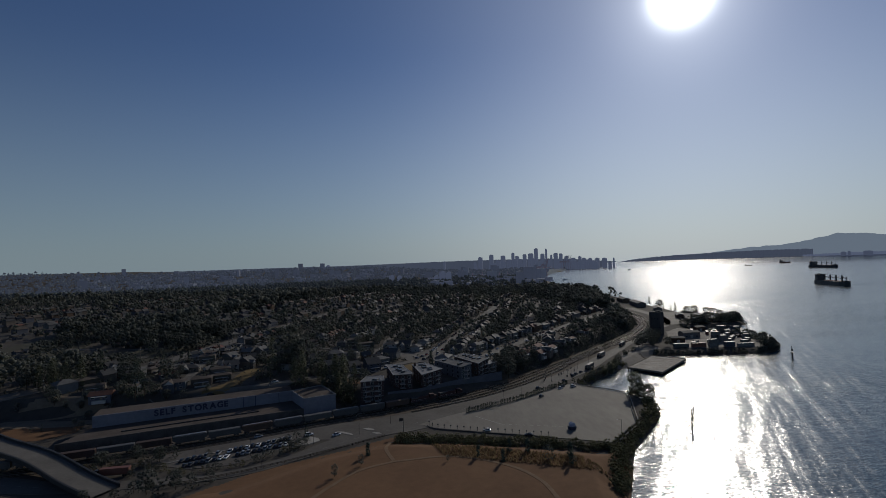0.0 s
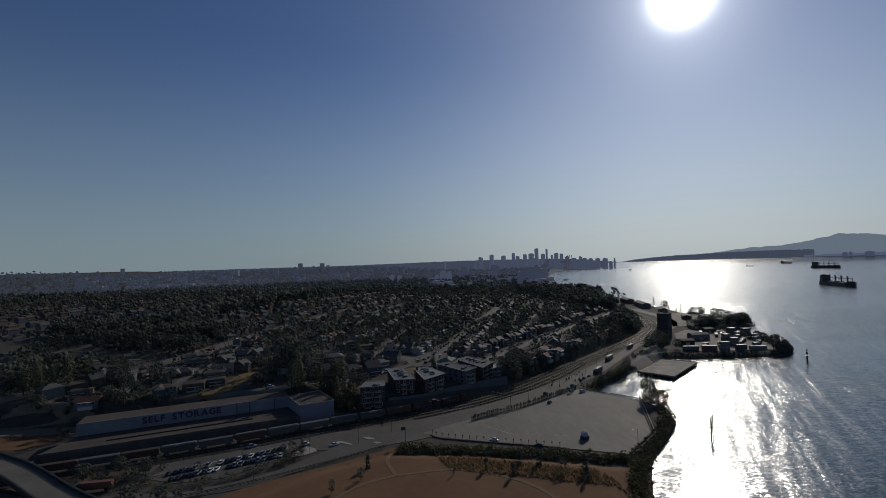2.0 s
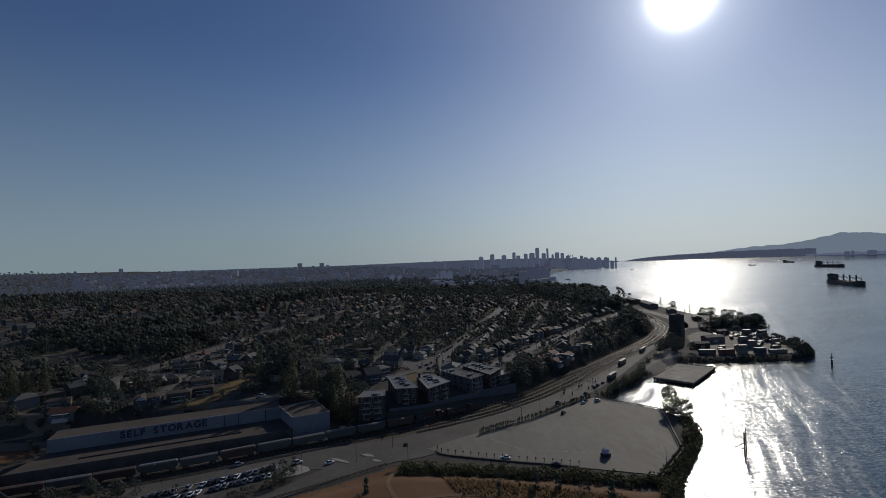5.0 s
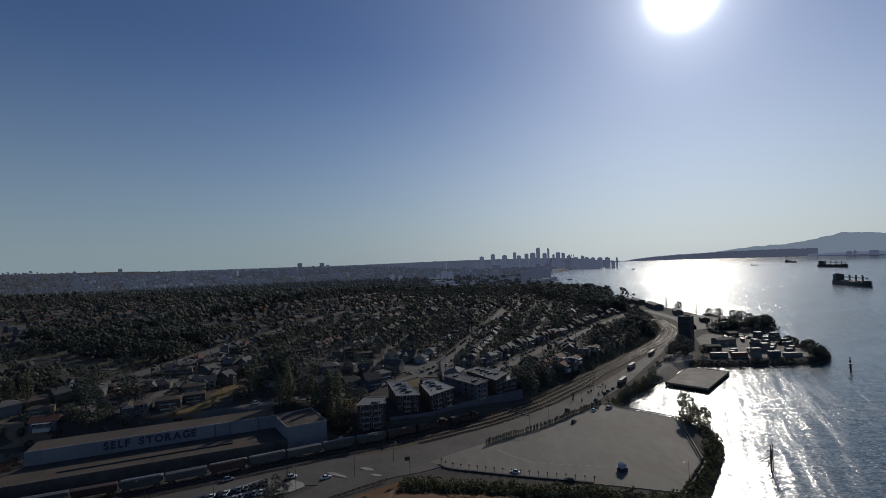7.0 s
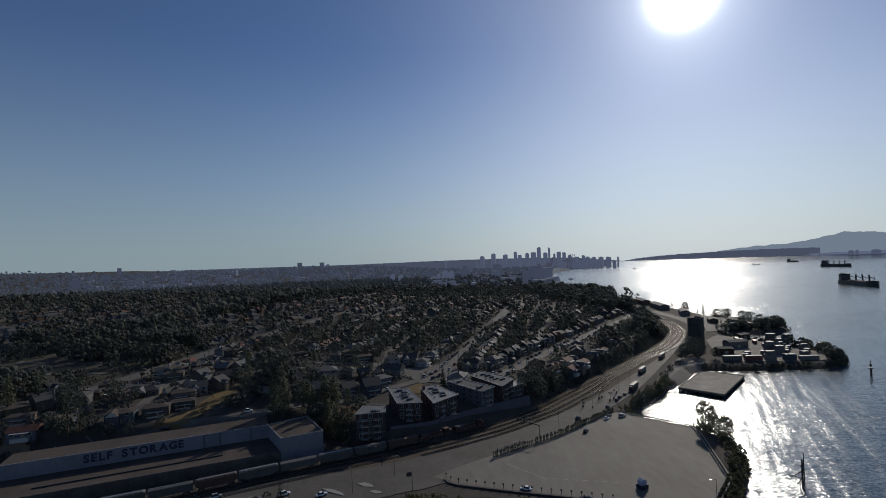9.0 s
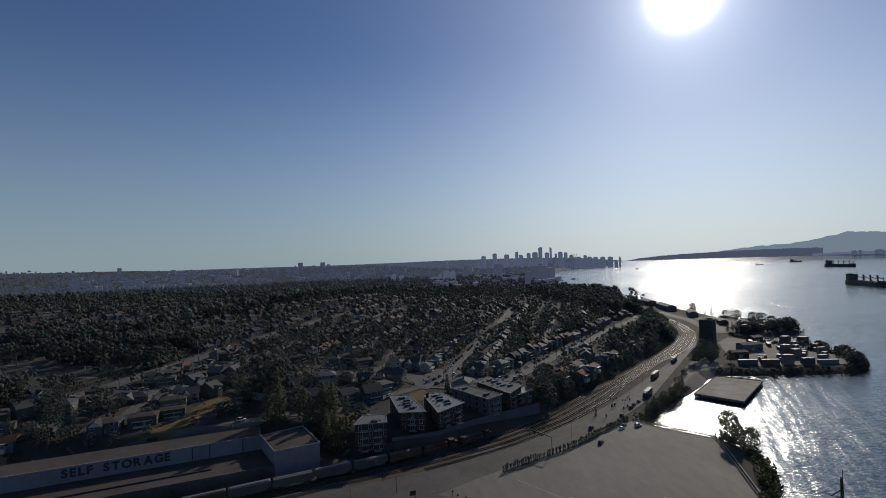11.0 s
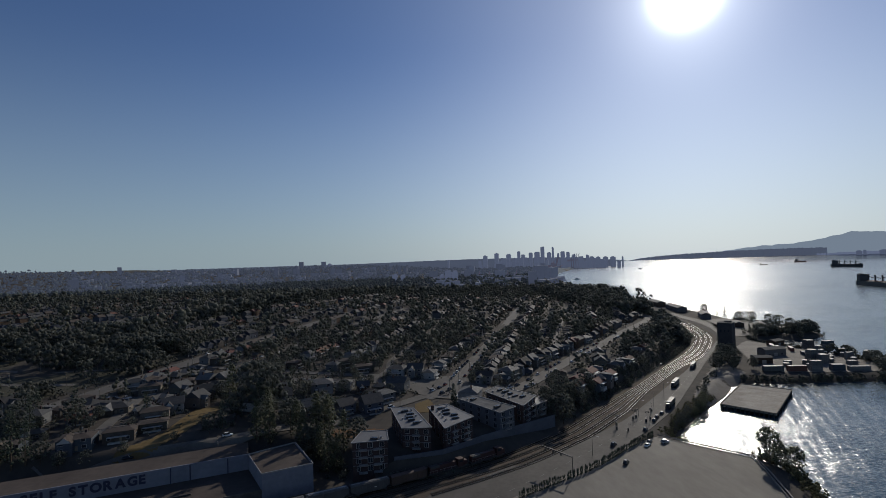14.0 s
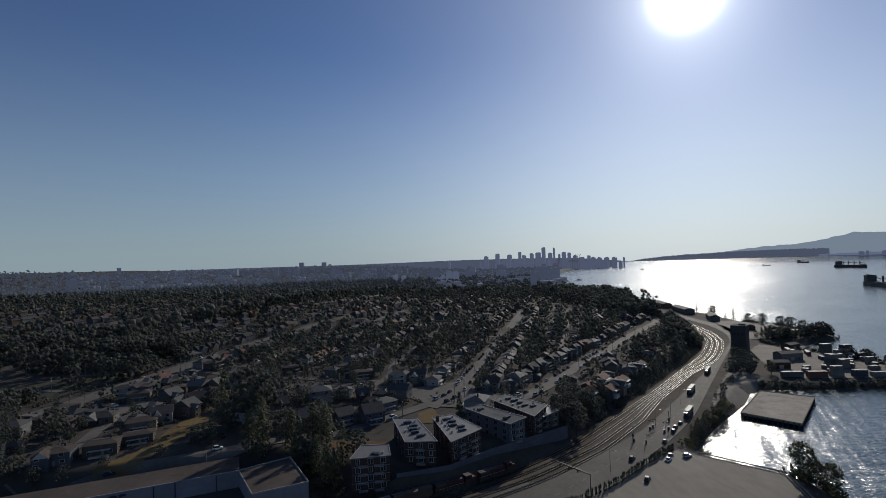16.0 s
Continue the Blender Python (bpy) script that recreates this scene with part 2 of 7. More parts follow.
M["crane_red"] = mat("red crane steel with painted haze", (0.12, 0.03, 0.03), (0.16, 0.05, 0.045), 0.05, 0.6, glow=(HAZE_GLOW, 0.5))
M["salt"] = mat("grey canvas", (0.30, 0.31, 0.38), (0.42, 0.43, 0.50), 0.6, 0.8)
M["far_city"] = mat("towers with painted haze", (0.06, 0.07, 0.09), (0.09, 0.10, 0.13), 0.004, 0.9, rand=0.2, glow=(HAZE_GLOW, 0.80))
M["far_block"] = mat("low blocks with painted haze", (0.06, 0.065, 0.075), (0.11, 0.115, 0.13), 0.01, 0.9, island=0.5, glow=(HAZE_GLOW, 0.5))
M["far_plain"] = mat("plain trees and apron with painted haze", (0.025, 0.035, 0.03), (0.05, 0.06, 0.045), 0.004, 1.0, island=0.5, glow=(HAZE_GLOW, 0.42))
M["mid_wood"] = mat("woods with thin painted haze", (0.035, 0.045, 0.034), (0.065, 0.075, 0.055), 0.05, 1.0, island=0.4, glow=(HAZE_GLOW, 0.10))
M["far_wood"] = mat("far wood with painted haze", (0.03, 0.045, 0.03), (0.05, 0.06, 0.04), 0.004, 1.0, world_space=True, glow=(HAZE_GLOW, 0.72))
# the mountains get a paler haze glow of their own
M["far_hill"] = mat("mountain with painted haze", (0.05, 0.06, 0.07), (0.07, 0.08, 0.09), 0.001, 1.0, world_space=True, glow=((0.32, 0.40, 0.51), 1.0))
M["far_shore"] = mat("far shore under painted haze", (0.05, 0.06, 0.07), (0.08, 0.09, 0.1), 0.003, 1.0, world_space=True, glow=(HAZE_GLOW, 1.25))


def water_material():
    m = bpy.data.materials.new("rippled sea water")
    m.use_nodes = True
    nt = m.node_tree
    b = nt.nodes["Principled BSDF"]
    b.inputs["Base Color"].default_value = (0.01, 0.05, 0.07, 1)
    b.inputs["Roughness"].default_value = 0.20
    b.inputs["IOR"].default_value = 1.38
    b.inputs["Specular IOR Level"].default_value = 0.85
    pos = nt.nodes.new("ShaderNodeNewGeometry").outputs["Position"]

    def field(scale, stretch, turn, detail):
        """A noise drawn out along the direction turn."""
        mp = nt.nodes.new("ShaderNodeMapping")
        mp.vector_type = "TEXTURE"
        mp.inputs["Rotation"].default_value = (0, 0, turn)
        mp.inputs["Scale"].default_value = (stretch, 1, 1)
        nt.links.new(pos, mp.inputs["Vector"])
        n = nt.nodes.new("ShaderNodeTexNoise")
        n.inputs["Scale"].default_value = scale
        n.inputs["Detail"].default_value = detail
        nt.links.new(mp.outputs[0], n.inputs["Vector"])
        return n

    def joined(a, c, how):
        v = nt.nodes.new("ShaderNodeVectorMath")
        v.operation = how
        nt.links.new(a, v.inputs[0])
        if isinstance(c, tuple):
            v.inputs[1].default_value = c
        else:
            nt.links.new(c, v.inputs[1])
        return v.outputs[0]

    def lanes(scale, stretch, turn, least, most):
        n = field(scale, stretch, turn, 4)
        r = nt.nodes.new("ShaderNodeMapRange")
        r.inputs["From Min"].default_value, r.inputs["From Max"].default_value = 0.36, 0.64
        r.inputs["To Min"].default_value, r.inputs["To Max"].default_value = least, most
        nt.links.new(n.outputs["Fac"], r.inputs["Value"])
        return r.outputs[0]

    # wind ripples at three sizes
    total = None
    for scale, stretch, turn, slope in ((1.3, 2.2, 0.05, 0.48), (0.36, 3.0, -0.1, 0.20), (4.2, 1.5, 0.1, 0.47)):
        n = field(scale, stretch, turn, 2)
        w = joined(joined(n.outputs["Color"], (0.5, 0.5, 0.5), "SUBTRACT"), (slope, slope * 1.1, 0), "MULTIPLY")
        total = w if total is None else joined(total, w, "ADD")
    # calmer and rougher lanes on the water
    calm = nt.nodes.new("ShaderNodeMath")
    calm.operation = "MULTIPLY"
    nt.links.new(lanes(0.02, 6.0, 0.15, 0.75, 1.25), calm.inputs[0])
    nt.links.new(lanes(0.0045, 9.0, -0.05, 0.6, 1.25), calm.inputs[1])
    # sheltered cove, windier harbour
    split = nt.nodes.new("ShaderNodeSeparateXYZ")
    nt.links.new(pos, split.inputs[0])
    wind = nt.nodes.new("ShaderNodeMapRange")
    wind.inputs["From Min"].default_value, wind.inputs["From Max"].default_value = 350, 1400
    wind.inputs["To Min"].default_value, wind.inputs["To Max"].default_value = 0.9, 1.45
    nt.links.new(split.outputs["Y"], wind.inputs["Value"])
    gust = nt.nodes.new("ShaderNodeMath")
    gust.operation = "MULTIPLY"
    nt.links.new(calm.outputs[0], gust.inputs[0])
    nt.links.new(wind.outputs[0], gust.inputs[1])
    wavy = nt.nodes.new("ShaderNodeVectorMath")
    wavy.operation = "SCALE"
    nt.links.new(total, wavy.inputs[0])
    nt.links.new(gust.outputs[0], wavy.inputs["Scale"])
    total = wavy.outputs[0]
    # long low swell that runs in from the channel
    for scale, stretch, turn, slope in ((0.16, 15.0, 1.016, 0.21), (0.36, 14.0, 1.03, 0.20)):
        n = field(scale, stretch, turn, 1)
        w = joined(joined(n.outputs["Fac"], (0.5, 0.5, 0.5), "SUBTRACT"), (slope * math.sin(turn), -slope * math.cos(turn), 0), "MULTIPLY")
        total = joined(total, w, "ADD")
    nt.links.new(joined(joined(total, (0, 0, 1), "ADD"), (0, 0, 0), "NORMALIZE"), b.inputs["Normal"])
    return m


M["water"] = water_material()


# ---- mesh tools ----
class Build:
    """Collects the faces of one mesh."""

    def __init__(self):
        self.v, self.f = [], []

    def face(self, *pts):
        n = len(self.v)
        self.v += [tuple(p) for p in pts]
        self.f.append(tuple(range(n, n + len(pts))))
        return self

    def box(self, cx, cy, cz, sx, sy, sz, turn=0.0, taper=1.0):
        """A box centred on (cx, cy) standing on cz."""
        c, s = math.cos(turn), math.sin(turn)
        n = len(self.v)
        for k, z in ((1.0, cz), (taper, cz + sz)):
            for ax, ay in ((-1, -1), (1, -1), (1, 1), (-1, 1)):
                px, py = ax * sx / 2 * k, ay * sy / 2 * k
                self.v.append((cx + px * c - py * s, cy + px * s + py * c, z))
        for q in ((3, 2, 1, 0), (4, 5, 6, 7), (0, 1, 5, 4), (1, 2, 6, 5), (2, 3, 7, 6), (3, 0, 4, 7)):
            self.f.append(tuple(n + i for i in q))
        return self

    def prism(self, poly, z0, z1):
        """An upright prism; z0 and z1 are heights, or lists of them."""
        k = len(poly)
        lo = z0 if isinstance(z0, (list, tuple)) else [z0] * k
        hi = z1 if isinstance(z1, (list, tuple)) else [z1] * k
        area = sum(poly[i][0] * poly[(i + 1) % k][1] - poly[(i + 1) % k][0] * poly[i][1] for i in range(k))
        order = list(range(k)) if area > 0 else list(range(k))[::-1]
        n = len(self.v)
        self.v += [(*poly[i], lo[i]) for i in order] + [(*poly[i], hi[i]) for i in order]
        self.f.append(tuple(n + k + i for i in range(k)))
        self.f.append(tuple(n + i for i in reversed(range(k))))
        for i in range(k):
            j = (i + 1) % k
            self.f.append((n + i, n + j, n + k + j, n + k + i))
        return self

    def tube(self, p, q, r0, r1=None, sides=6, caps=True):
        """A tapered rod from p to q."""
        p, q = Vector(p), Vector(q)
        r1 = r0 if r1 is None else r1
        d = (q - p).normalized()
        a = d.orthogonal().normalized()
        b = d.cross(a)
        n = len(self.v)
        for c, r in ((p, r0), (q, r1)):
            for i in range(sides):
                t = 2 * math.pi * i / sides
                self.v.append(tuple(c + (a * math.cos(t) + b * math.sin(t)) * r))
        for i in range(sides):
            j = (i + 1) % sides
            self.f.append((n + i, n + j, n + sides + j, n + sides + i))
        if caps:
            self.f.append(tuple(n + i for i in reversed(range(sides))))
            self.f.append(tuple(n + sides + i for i in range(sides)))
        return self

    def beam(self, p, q, w, h):
        """A square bar between two points."""
        p, q = Vector(p), Vector(q)
        d = (q - p).normalized()
        side = d.cross(Vector((0, 0, 1)))
        side = side.normalized() if side.length > 0.05 else Vector((1, 0, 0))
        up = side.cross(d)
        n = len(self.v)
        for c in (p, q):
            for a, b in ((-1, -1), (1, -1), (1, 1), (-1, 1)):
                self.v.append(tuple(c + side * a * w / 2 + up * b * h / 2))
        for f in ((0, 1, 2, 3), (7, 6, 5, 4), (0, 4, 5, 1), (1, 5, 6, 2), (2, 6, 7, 3), (3, 7, 4, 0)):
            self.f.append(tuple(n + i for i in f))
        return self

    def mesh(self, name, material, smooth_faces=False):
        me = bpy.data.meshes.new(name)
        me.from_pydata(self.v, [], self.f)
        me.materials.append(material)
        if smooth_faces:
            me.polygons.foreach_set("use_smooth", [True] * len(me.polygons))
        me.update()
        return me


def part(name, made, material=None, parent=None, label=""):
    """Links a mesh as one object, under a thing or a part."""
    me = made.mesh(name, material) if isinstance(made, Build) else made
    ob = new(name, me)
    if parent is not None:
        ob.parent = parent
    if label:
        ob["label"] = label
    return ob


def thing(name, label, category, group="", at=None):
    """An empty at a thing's base, to hold its parts."""
    return placed(tagged(new(name), label, category, group), at)


def placed(ob, at):
    if at is not None:
        ob.matrix_basis = at
    return ob


def triangles(name, V, F, material, smooth_faces=True):
    """A mesh from arrays of points and triangles."""
    V, F = np.asarray(V, np.float32), np.asarray(F, np.int32)
    me = bpy.data.meshes.new(name)
    me.vertices.add(len(V))
    me.vertices.foreach_set("co", V.ravel())
    me.loops.add(F.size)
    me.loops.foreach_set("vertex_index", F.ravel())
    me.polygons.add(len(F))
    me.polygons.foreach_set("loop_start", np.arange(0, F.size, 3, dtype=np.int32))
    me.materials.append(material)
    me.polygons.foreach_set("use_smooth", [smooth_faces] * len(F))
    me.update(calc_edges=True)
    me.validate()
    return me


def curve_points(line, step):
    """Even points along a smooth curve through a polyline."""
    p = np.array(line, float)
    ext = np.vstack([2 * p[0] - p[1], p, 2 * p[-1] - p[-2]])
    dense = []
    for i in range(1, len(ext) - 2):
        a, b, c, d = ext[i - 1:i + 3]
        for t in np.linspace(0, 1, 24, endpoint=False):
            dense.append(0.5 * (2 * b + (c - a) * t + (2 * a - 5 * b + 4 * c - d) * t * t + (3 * b - a - 3 * c + d) * t ** 3))
    dense.append(p[-1])
    dense = np.array(dense)
    run = np.concatenate([[0], np.cumsum(np.hypot(*(dense[1:] - dense[:-1]).T[:2]))])
    s = np.linspace(0, run[-1], max(2, int(run[-1] / step) + 1))
    return np.stack([np.interp(s, run, dense[:, k]) for k in range(p.shape[1])], 1)


def sideways(pts):
    """Unit vectors to the right of a line of points."""
    d = np.gradient(pts[:, :2], axis=0)
    d /= np.linalg.norm(d, axis=1)[:, None]
    return np.stack([d[:, 1], -d[:, 0]], 1)


def ribbon(name, line, width, lift, material, step=6.0, z=None, shift=0.0, thick=0.25):
    """A band that follows a line over the ground, with edges that go down."""
    pts = curve_points(line, step)
    n = sideways(pts)
    b = Build()
    rows = []
    for k in (-0.5, -0.17, 0.17, 0.5):
        e = pts[:, :2] + n * (shift + k * width)
        h = (terrain(e[:, 0], e[:, 1]) if z is None else np.full(len(e), z)) + lift
        rows.append(np.column_stack([e, h]))
    first, last = rows[0].copy(), rows[-1].copy()
    first[:, 2] -= thick
    last[:, 2] -= thick
    rows = [first] + rows + [last]
    b.v = [tuple(p) for r in rows for p in r]
    m = len(pts)
    for r in range(len(rows) - 1):
        for i in range(m - 1):
            b.f.append((r * m + i, (r + 1) * m + i, (r + 1) * m + i + 1, r * m + i + 1))
    return b.mesh(name, material)


def band(name, left, right, z, material, step=5.0, thick=0.3):
    """A flat sheet between two lines that run side by side."""
    a, c = curve_points(left, step), curve_points(right, step)
    n = min(len(a), len(c))
    pick = lambda q: q[np.round(np.linspace(0, len(q) - 1, n)).astype(int)]
    a, c = pick(a), pick(c)
    b = Build()
    rows = [np.column_stack([a[:, :2], np.full(n, z - thick)]), np.column_stack([a[:, :2], np.full(n, z)]),
            np.column_stack([c[:, :2], np.full(n, z)]), np.column_stack([c[:, :2], np.full(n, z - thick)])]
    b.v = [tuple(p) for r in rows for p in r]
    for r in range(3):
        for i in range(n - 1):
            b.f.append((r * n + i, (r + 1) * n + i, (r + 1) * n + i + 1, r * n + i + 1))
    return b.mesh(name, material)

COAST = [(20, -1500), (30, -200), (52, 60), (70, 130), (84, 185), (106, 228), (123, 248), (133, 260), (146, 277), (151, 292),
         (153, 304), (148, 314), (128, 330), (124, 342), (134, 356), (152, 374), (168, 388), (196, 412), (214, 432), (231, 438),
         (252, 433), (301, 429), (324, 426), (347, 436), (361, 450), (366, 476), (358, 505), (352, 535), (342, 570), (346, 592), (362, 590), (400, 588), (436, 600),
         (450, 625), (442, 680), (432, 740), (436, 800), (448, 890), (462, 980), (470, 1060), (440, 1180), (450, 1400), (520, 1700),
         (575, 1950), (640, 2300), (729, 2633), (900, 3050), (1180, 3700), (1450, 4300), (1700, 4900), (1700, 6500)]
BLUFF = [(-1500, 160), (-600, 262), (-400, 300), (-262, 322), (-190, 316), (-150, 318), (-79, 330), (-62, 334), (-46, 322), (-20, 309), (22, 327), (47, 343), (66, 358), (105, 399),
         (149, 441), (184, 481), (228, 528), (267, 583), (286, 618), (300, 652), (318, 722), (345, 835), (365, 930), (430, 1060), (425, 1180), (400, 1400)]
PARK = [(-78, 206), (-46, 233), (-14, 248), (32, 240), (70, 226), (96, 216), (98, 200), (76, 160), (60, 110), (40, 0), (-110, 0), (-110, 170)]


def smooth(t):
    t = np.clip(t, 0.0, 1.0)
    return t * t * (3 - 2 * t)


def line_distance(line, x, y):
    """Distance from the points (x, y) to a polyline."""
    best = np.full(x.shape, 1e9)
    for (ax, ay), (bx, by) in zip(line, line[1:]):
        ux, uy = bx - ax, by - ay
        t = np.clip(((x - ax) * ux + (y - ay) * uy) / (ux * ux + uy * uy), 0, 1)
        best = np.minimum(best, np.hypot(x - ax - t * ux, y - ay - t * uy))
    return best


def inside(poly, x, y):
    """Whether the points (x, y) lie in a polygon."""
    odd = np.zeros(x.shape, bool)
    for (ax, ay), (bx, by) in zip(poly, poly[1:] + poly[:1]):
        if ay != by:
            odd ^= ((ay > y) != (by > y)) & (x < (bx - ax) * (y - ay) / (by - ay) + ax)
    return odd


def terrain(x, y):
    """Height of the bare ground over the water."""
    x, y = np.asarray(x, float), np.asarray(y, float)
    land = inside(COAST + [(-9000, 6500), (-9000, -1500)], x, y)
    dc = line_distance(COAST, x, y)
    hill = inside(BLUFF + [(400, 9000), (-9000, 9000), (-9000, 160)], x, y)
    db = np.where(hill, line_distance(BLUFF, x, y), 0.0)
    step = 7.6 + 3.4 * smooth((-52 - x) / 25) * smooth((420 - y) / 60)
    up = step * smooth(db / 9) + 36 * (1 - np.exp(-db / 650))
    fall = smooth((y - 820 + 0.25 * x) / 850) * smooth((x + 2900) / 900)
    up = up * (1 - fall) + 6 * fall
    up = up + 70 * smooth((np.hypot(x, y) - 2500) / 2100) * smooth((600 - x) / 1200) * hill
    park = np.where(inside(PARK, x, y), line_distance(PARK, x, y), 0.0)
    h = 4.4 + up + 2.6 * smooth(park / 14)
    return np.where(land, np.minimum(h, -0.4 + 0.55 * dc), np.maximum(-0.4 - 0.4 * dc, -8))


# a height table of the near ground, for single places
TX, TY = np.arange(-420, 500, 4.0), np.arange(100, 1250, 4.0)
TABLE = terrain(*np.meshgrid(TX, TY))


def ground_z(x, y):
    i, j = (x - TX[0]) / 4.0, (y - TY[0]) / 4.0
    if not (0 <= i < len(TX) - 1 and 0 <= j < len(TY) - 1):
        return float(terrain(x, y))
    a, b = int(i), int(j)
    u, v = i - a, j - b
    return float((TABLE[b, a] * (1 - u) + TABLE[b, a + 1] * u) * (1 - v) + (TABLE[b + 1, a] * (1 - u) + TABLE[b + 1, a + 1] * u) * v)


def in_poly(poly, x, y):
    odd = False
    for (ax, ay), (bx, by) in zip(poly, poly[1:] + poly[:1]):
        if (ay > y) != (by > y) and x < (bx - ax) * (y - ay) / (by - ay) + ax:
            odd = not odd
    return odd


def near_line(line, x, y):
    best = 1e9
    for (ax, ay), (bx, by) in zip(line, line[1:]):
        ux, uy = bx - ax, by - ay
        t = min(1.0, max(0.0, ((x - ax) * ux + (y - ay) * uy) / (ux * ux + uy * uy)))
        best = min(best, math.hypot(x - ax - t * ux, y - ay - t * uy))
    return best



# ---- ground and water ----
def steps(points):
    out = []
    for (a, s), (b, _) in zip(points, points[1:]):
        out += list(np.arange(a, b, s))
    return np.array(out + [points[-1][0]])


gx = steps([(-5600, 260), (-2000, 110), (-800, 40), (-360, 12), (-230, 6), (380, 12), (620, 60), (1400, 200), (3000, 400)])
gy = steps([(-1400, 200), (0, 40), (120, 12), (170, 5), (460, 8), (760, 16), (1300, 50), (2600, 120), (5000, 200)])
X, Y = np.meshgrid(gx, gy)
Z = terrain(X, Y)
rough = np.array([noise.noise((x * 0.012, y * 0.012, 0)) for x, y in zip(X.ravel(), Y.ravel())]).reshape(X.shape)
Z = Z + rough * np.clip((Z - 16) / 10, 0, 1) * 2.0
nx = len(gx)
quads = [(j * nx + i, j * nx + i + 1, (j + 1) * nx + i + 1, (j + 1) * nx + i) for j in range(len(gy) - 1) for i in range(nx - 1)]
me = bpy.data.meshes.new("ground")
me.from_pydata(np.stack([X, Y, Z], 2).reshape(-1, 3).tolist(), [], quads)
me.materials.append(M["ground"])
me.polygons.foreach_set("use_smooth", [True] * len(me.polygons))
tagged(new("ground", me), "dry hillside ground of soil and parched grass", "ground", kind="structure")

b = Build()
b.face((-300, -1500, 0), (7000, -1500, 0), (7000, 7000, 0), (-300, 7000, 0))
tagged(part("water", b, M["water"]), "rippled blue-grey harbour water glittering under the sun", "water", kind="structure")

# ---- paved and bare surfaces ----
SHORE_ROAD = [(-330, 262), (-240, 238), (-181, 224), (-150, 219), (-107, 220), (-72, 233), (-40, 250), (-12, 267), (12, 285), (40, 305), (58, 318),
              (102, 360), (152, 415), (211, 485), (282, 575), (354, 662), (400, 760), (425, 900)]
TRACK = [(-420, 178), (-260, 222), (-200, 238), (-152, 252), (-105, 268), (-51, 290), (-16, 304), (31, 327), (64, 350.5), (73, 358), (97, 382), (121, 406), (151, 436), (188, 475.5),
         (241, 532), (275, 577), (296, 610), (313, 650), (329, 705), (340, 770), (358, 850), (378, 960)]
tagged(part("ballast", ribbon("ballast", TRACK, 25, 0.12, M["ballast"], z=4.4, shift=7.5)), "brown crushed-stone bed under the railway tracks", "track bed", kind="structure")
b = Build()
b.prism([(-114, 233), (-104, 229), (-85, 231), (-75, 239), (-65, 250), (-57, 262), (-50, 257), (-44, 256), (-12, 273), (12, 292), (40, 312), (34, 318), (0, 296), (-31, 287), (-60, 280), (-88, 266), (-118, 252), (-134, 240)], 4.2, 4.56)
tagged(part("pavement", b, M["asphalt"]), "worn grey asphalt apron between road and railway", "pavement", kind="structure")
M["verge_dirt"] = mat("oily brown verge dirt", (0.06, 0.046, 0.034), (0.125, 0.1, 0.077), 0.12, 0.95, 0.04, 2.0, world_space=True, fine=10)
tagged(part("verge", ribbon("verge", [(-44, 284), (-24, 289.5), (0, 299), (30, 318), (52, 335), (90, 365), (122, 398), (168, 444), (212, 494), (262, 552)], 5.5, 0.2, M["verge_dirt"], step=4, z=4.4)), "bare brown dirt verge between railway and road", "verge", kind="structure")
SHORE_L = [(-330, 269), (-240, 245), (-181, 231), (-150, 222), (-107, 220.5), (-85, 224), (-68, 232), (-56, 243), (-44, 256), (-18, 274), (4, 292), (27, 309), (55, 327), (101, 361), (129, 389), (171, 434), (203, 469), (240, 510), (294, 573), (312, 596), (337, 640), (355, 691), (361, 725), (368, 790), (385, 900)]
SHORE_R = [(-330, 255), (-240, 231), (-181, 217), (-150, 212), (-107, 213), (-74, 219.5), (-52, 234), (-36, 245), (-13, 259), (-2, 262), (22, 274), (44, 290), (63, 306), (99, 338), (117, 354), (147, 385), (184, 431), (212, 466), (253, 517), (285, 555), (307, 576), (326, 594), (352, 636), (371, 690), (377, 723), (384, 790), (401, 900)]
tagged(part("road", band("road", SHORE_L, SHORE_R, 4.62, M["asphalt"])), "worn two-lane asphalt shore road", "road", kind="structure")
LOT = [(112, 340), (139, 311), (135, 298), (119, 254), (96, 230), (86, 234), (63, 243), (41, 252), (15, 262), (2, 272), (20, 284), (34, 292), (52, 303), (69, 313), (92, 331)]
b = Build()
b.prism(LOT, 3.6, 4.66)
tagged(part("pavement", b, M["lot"]), "pale rolled gravel lot with faint tyre marks", "lot", kind="structure")



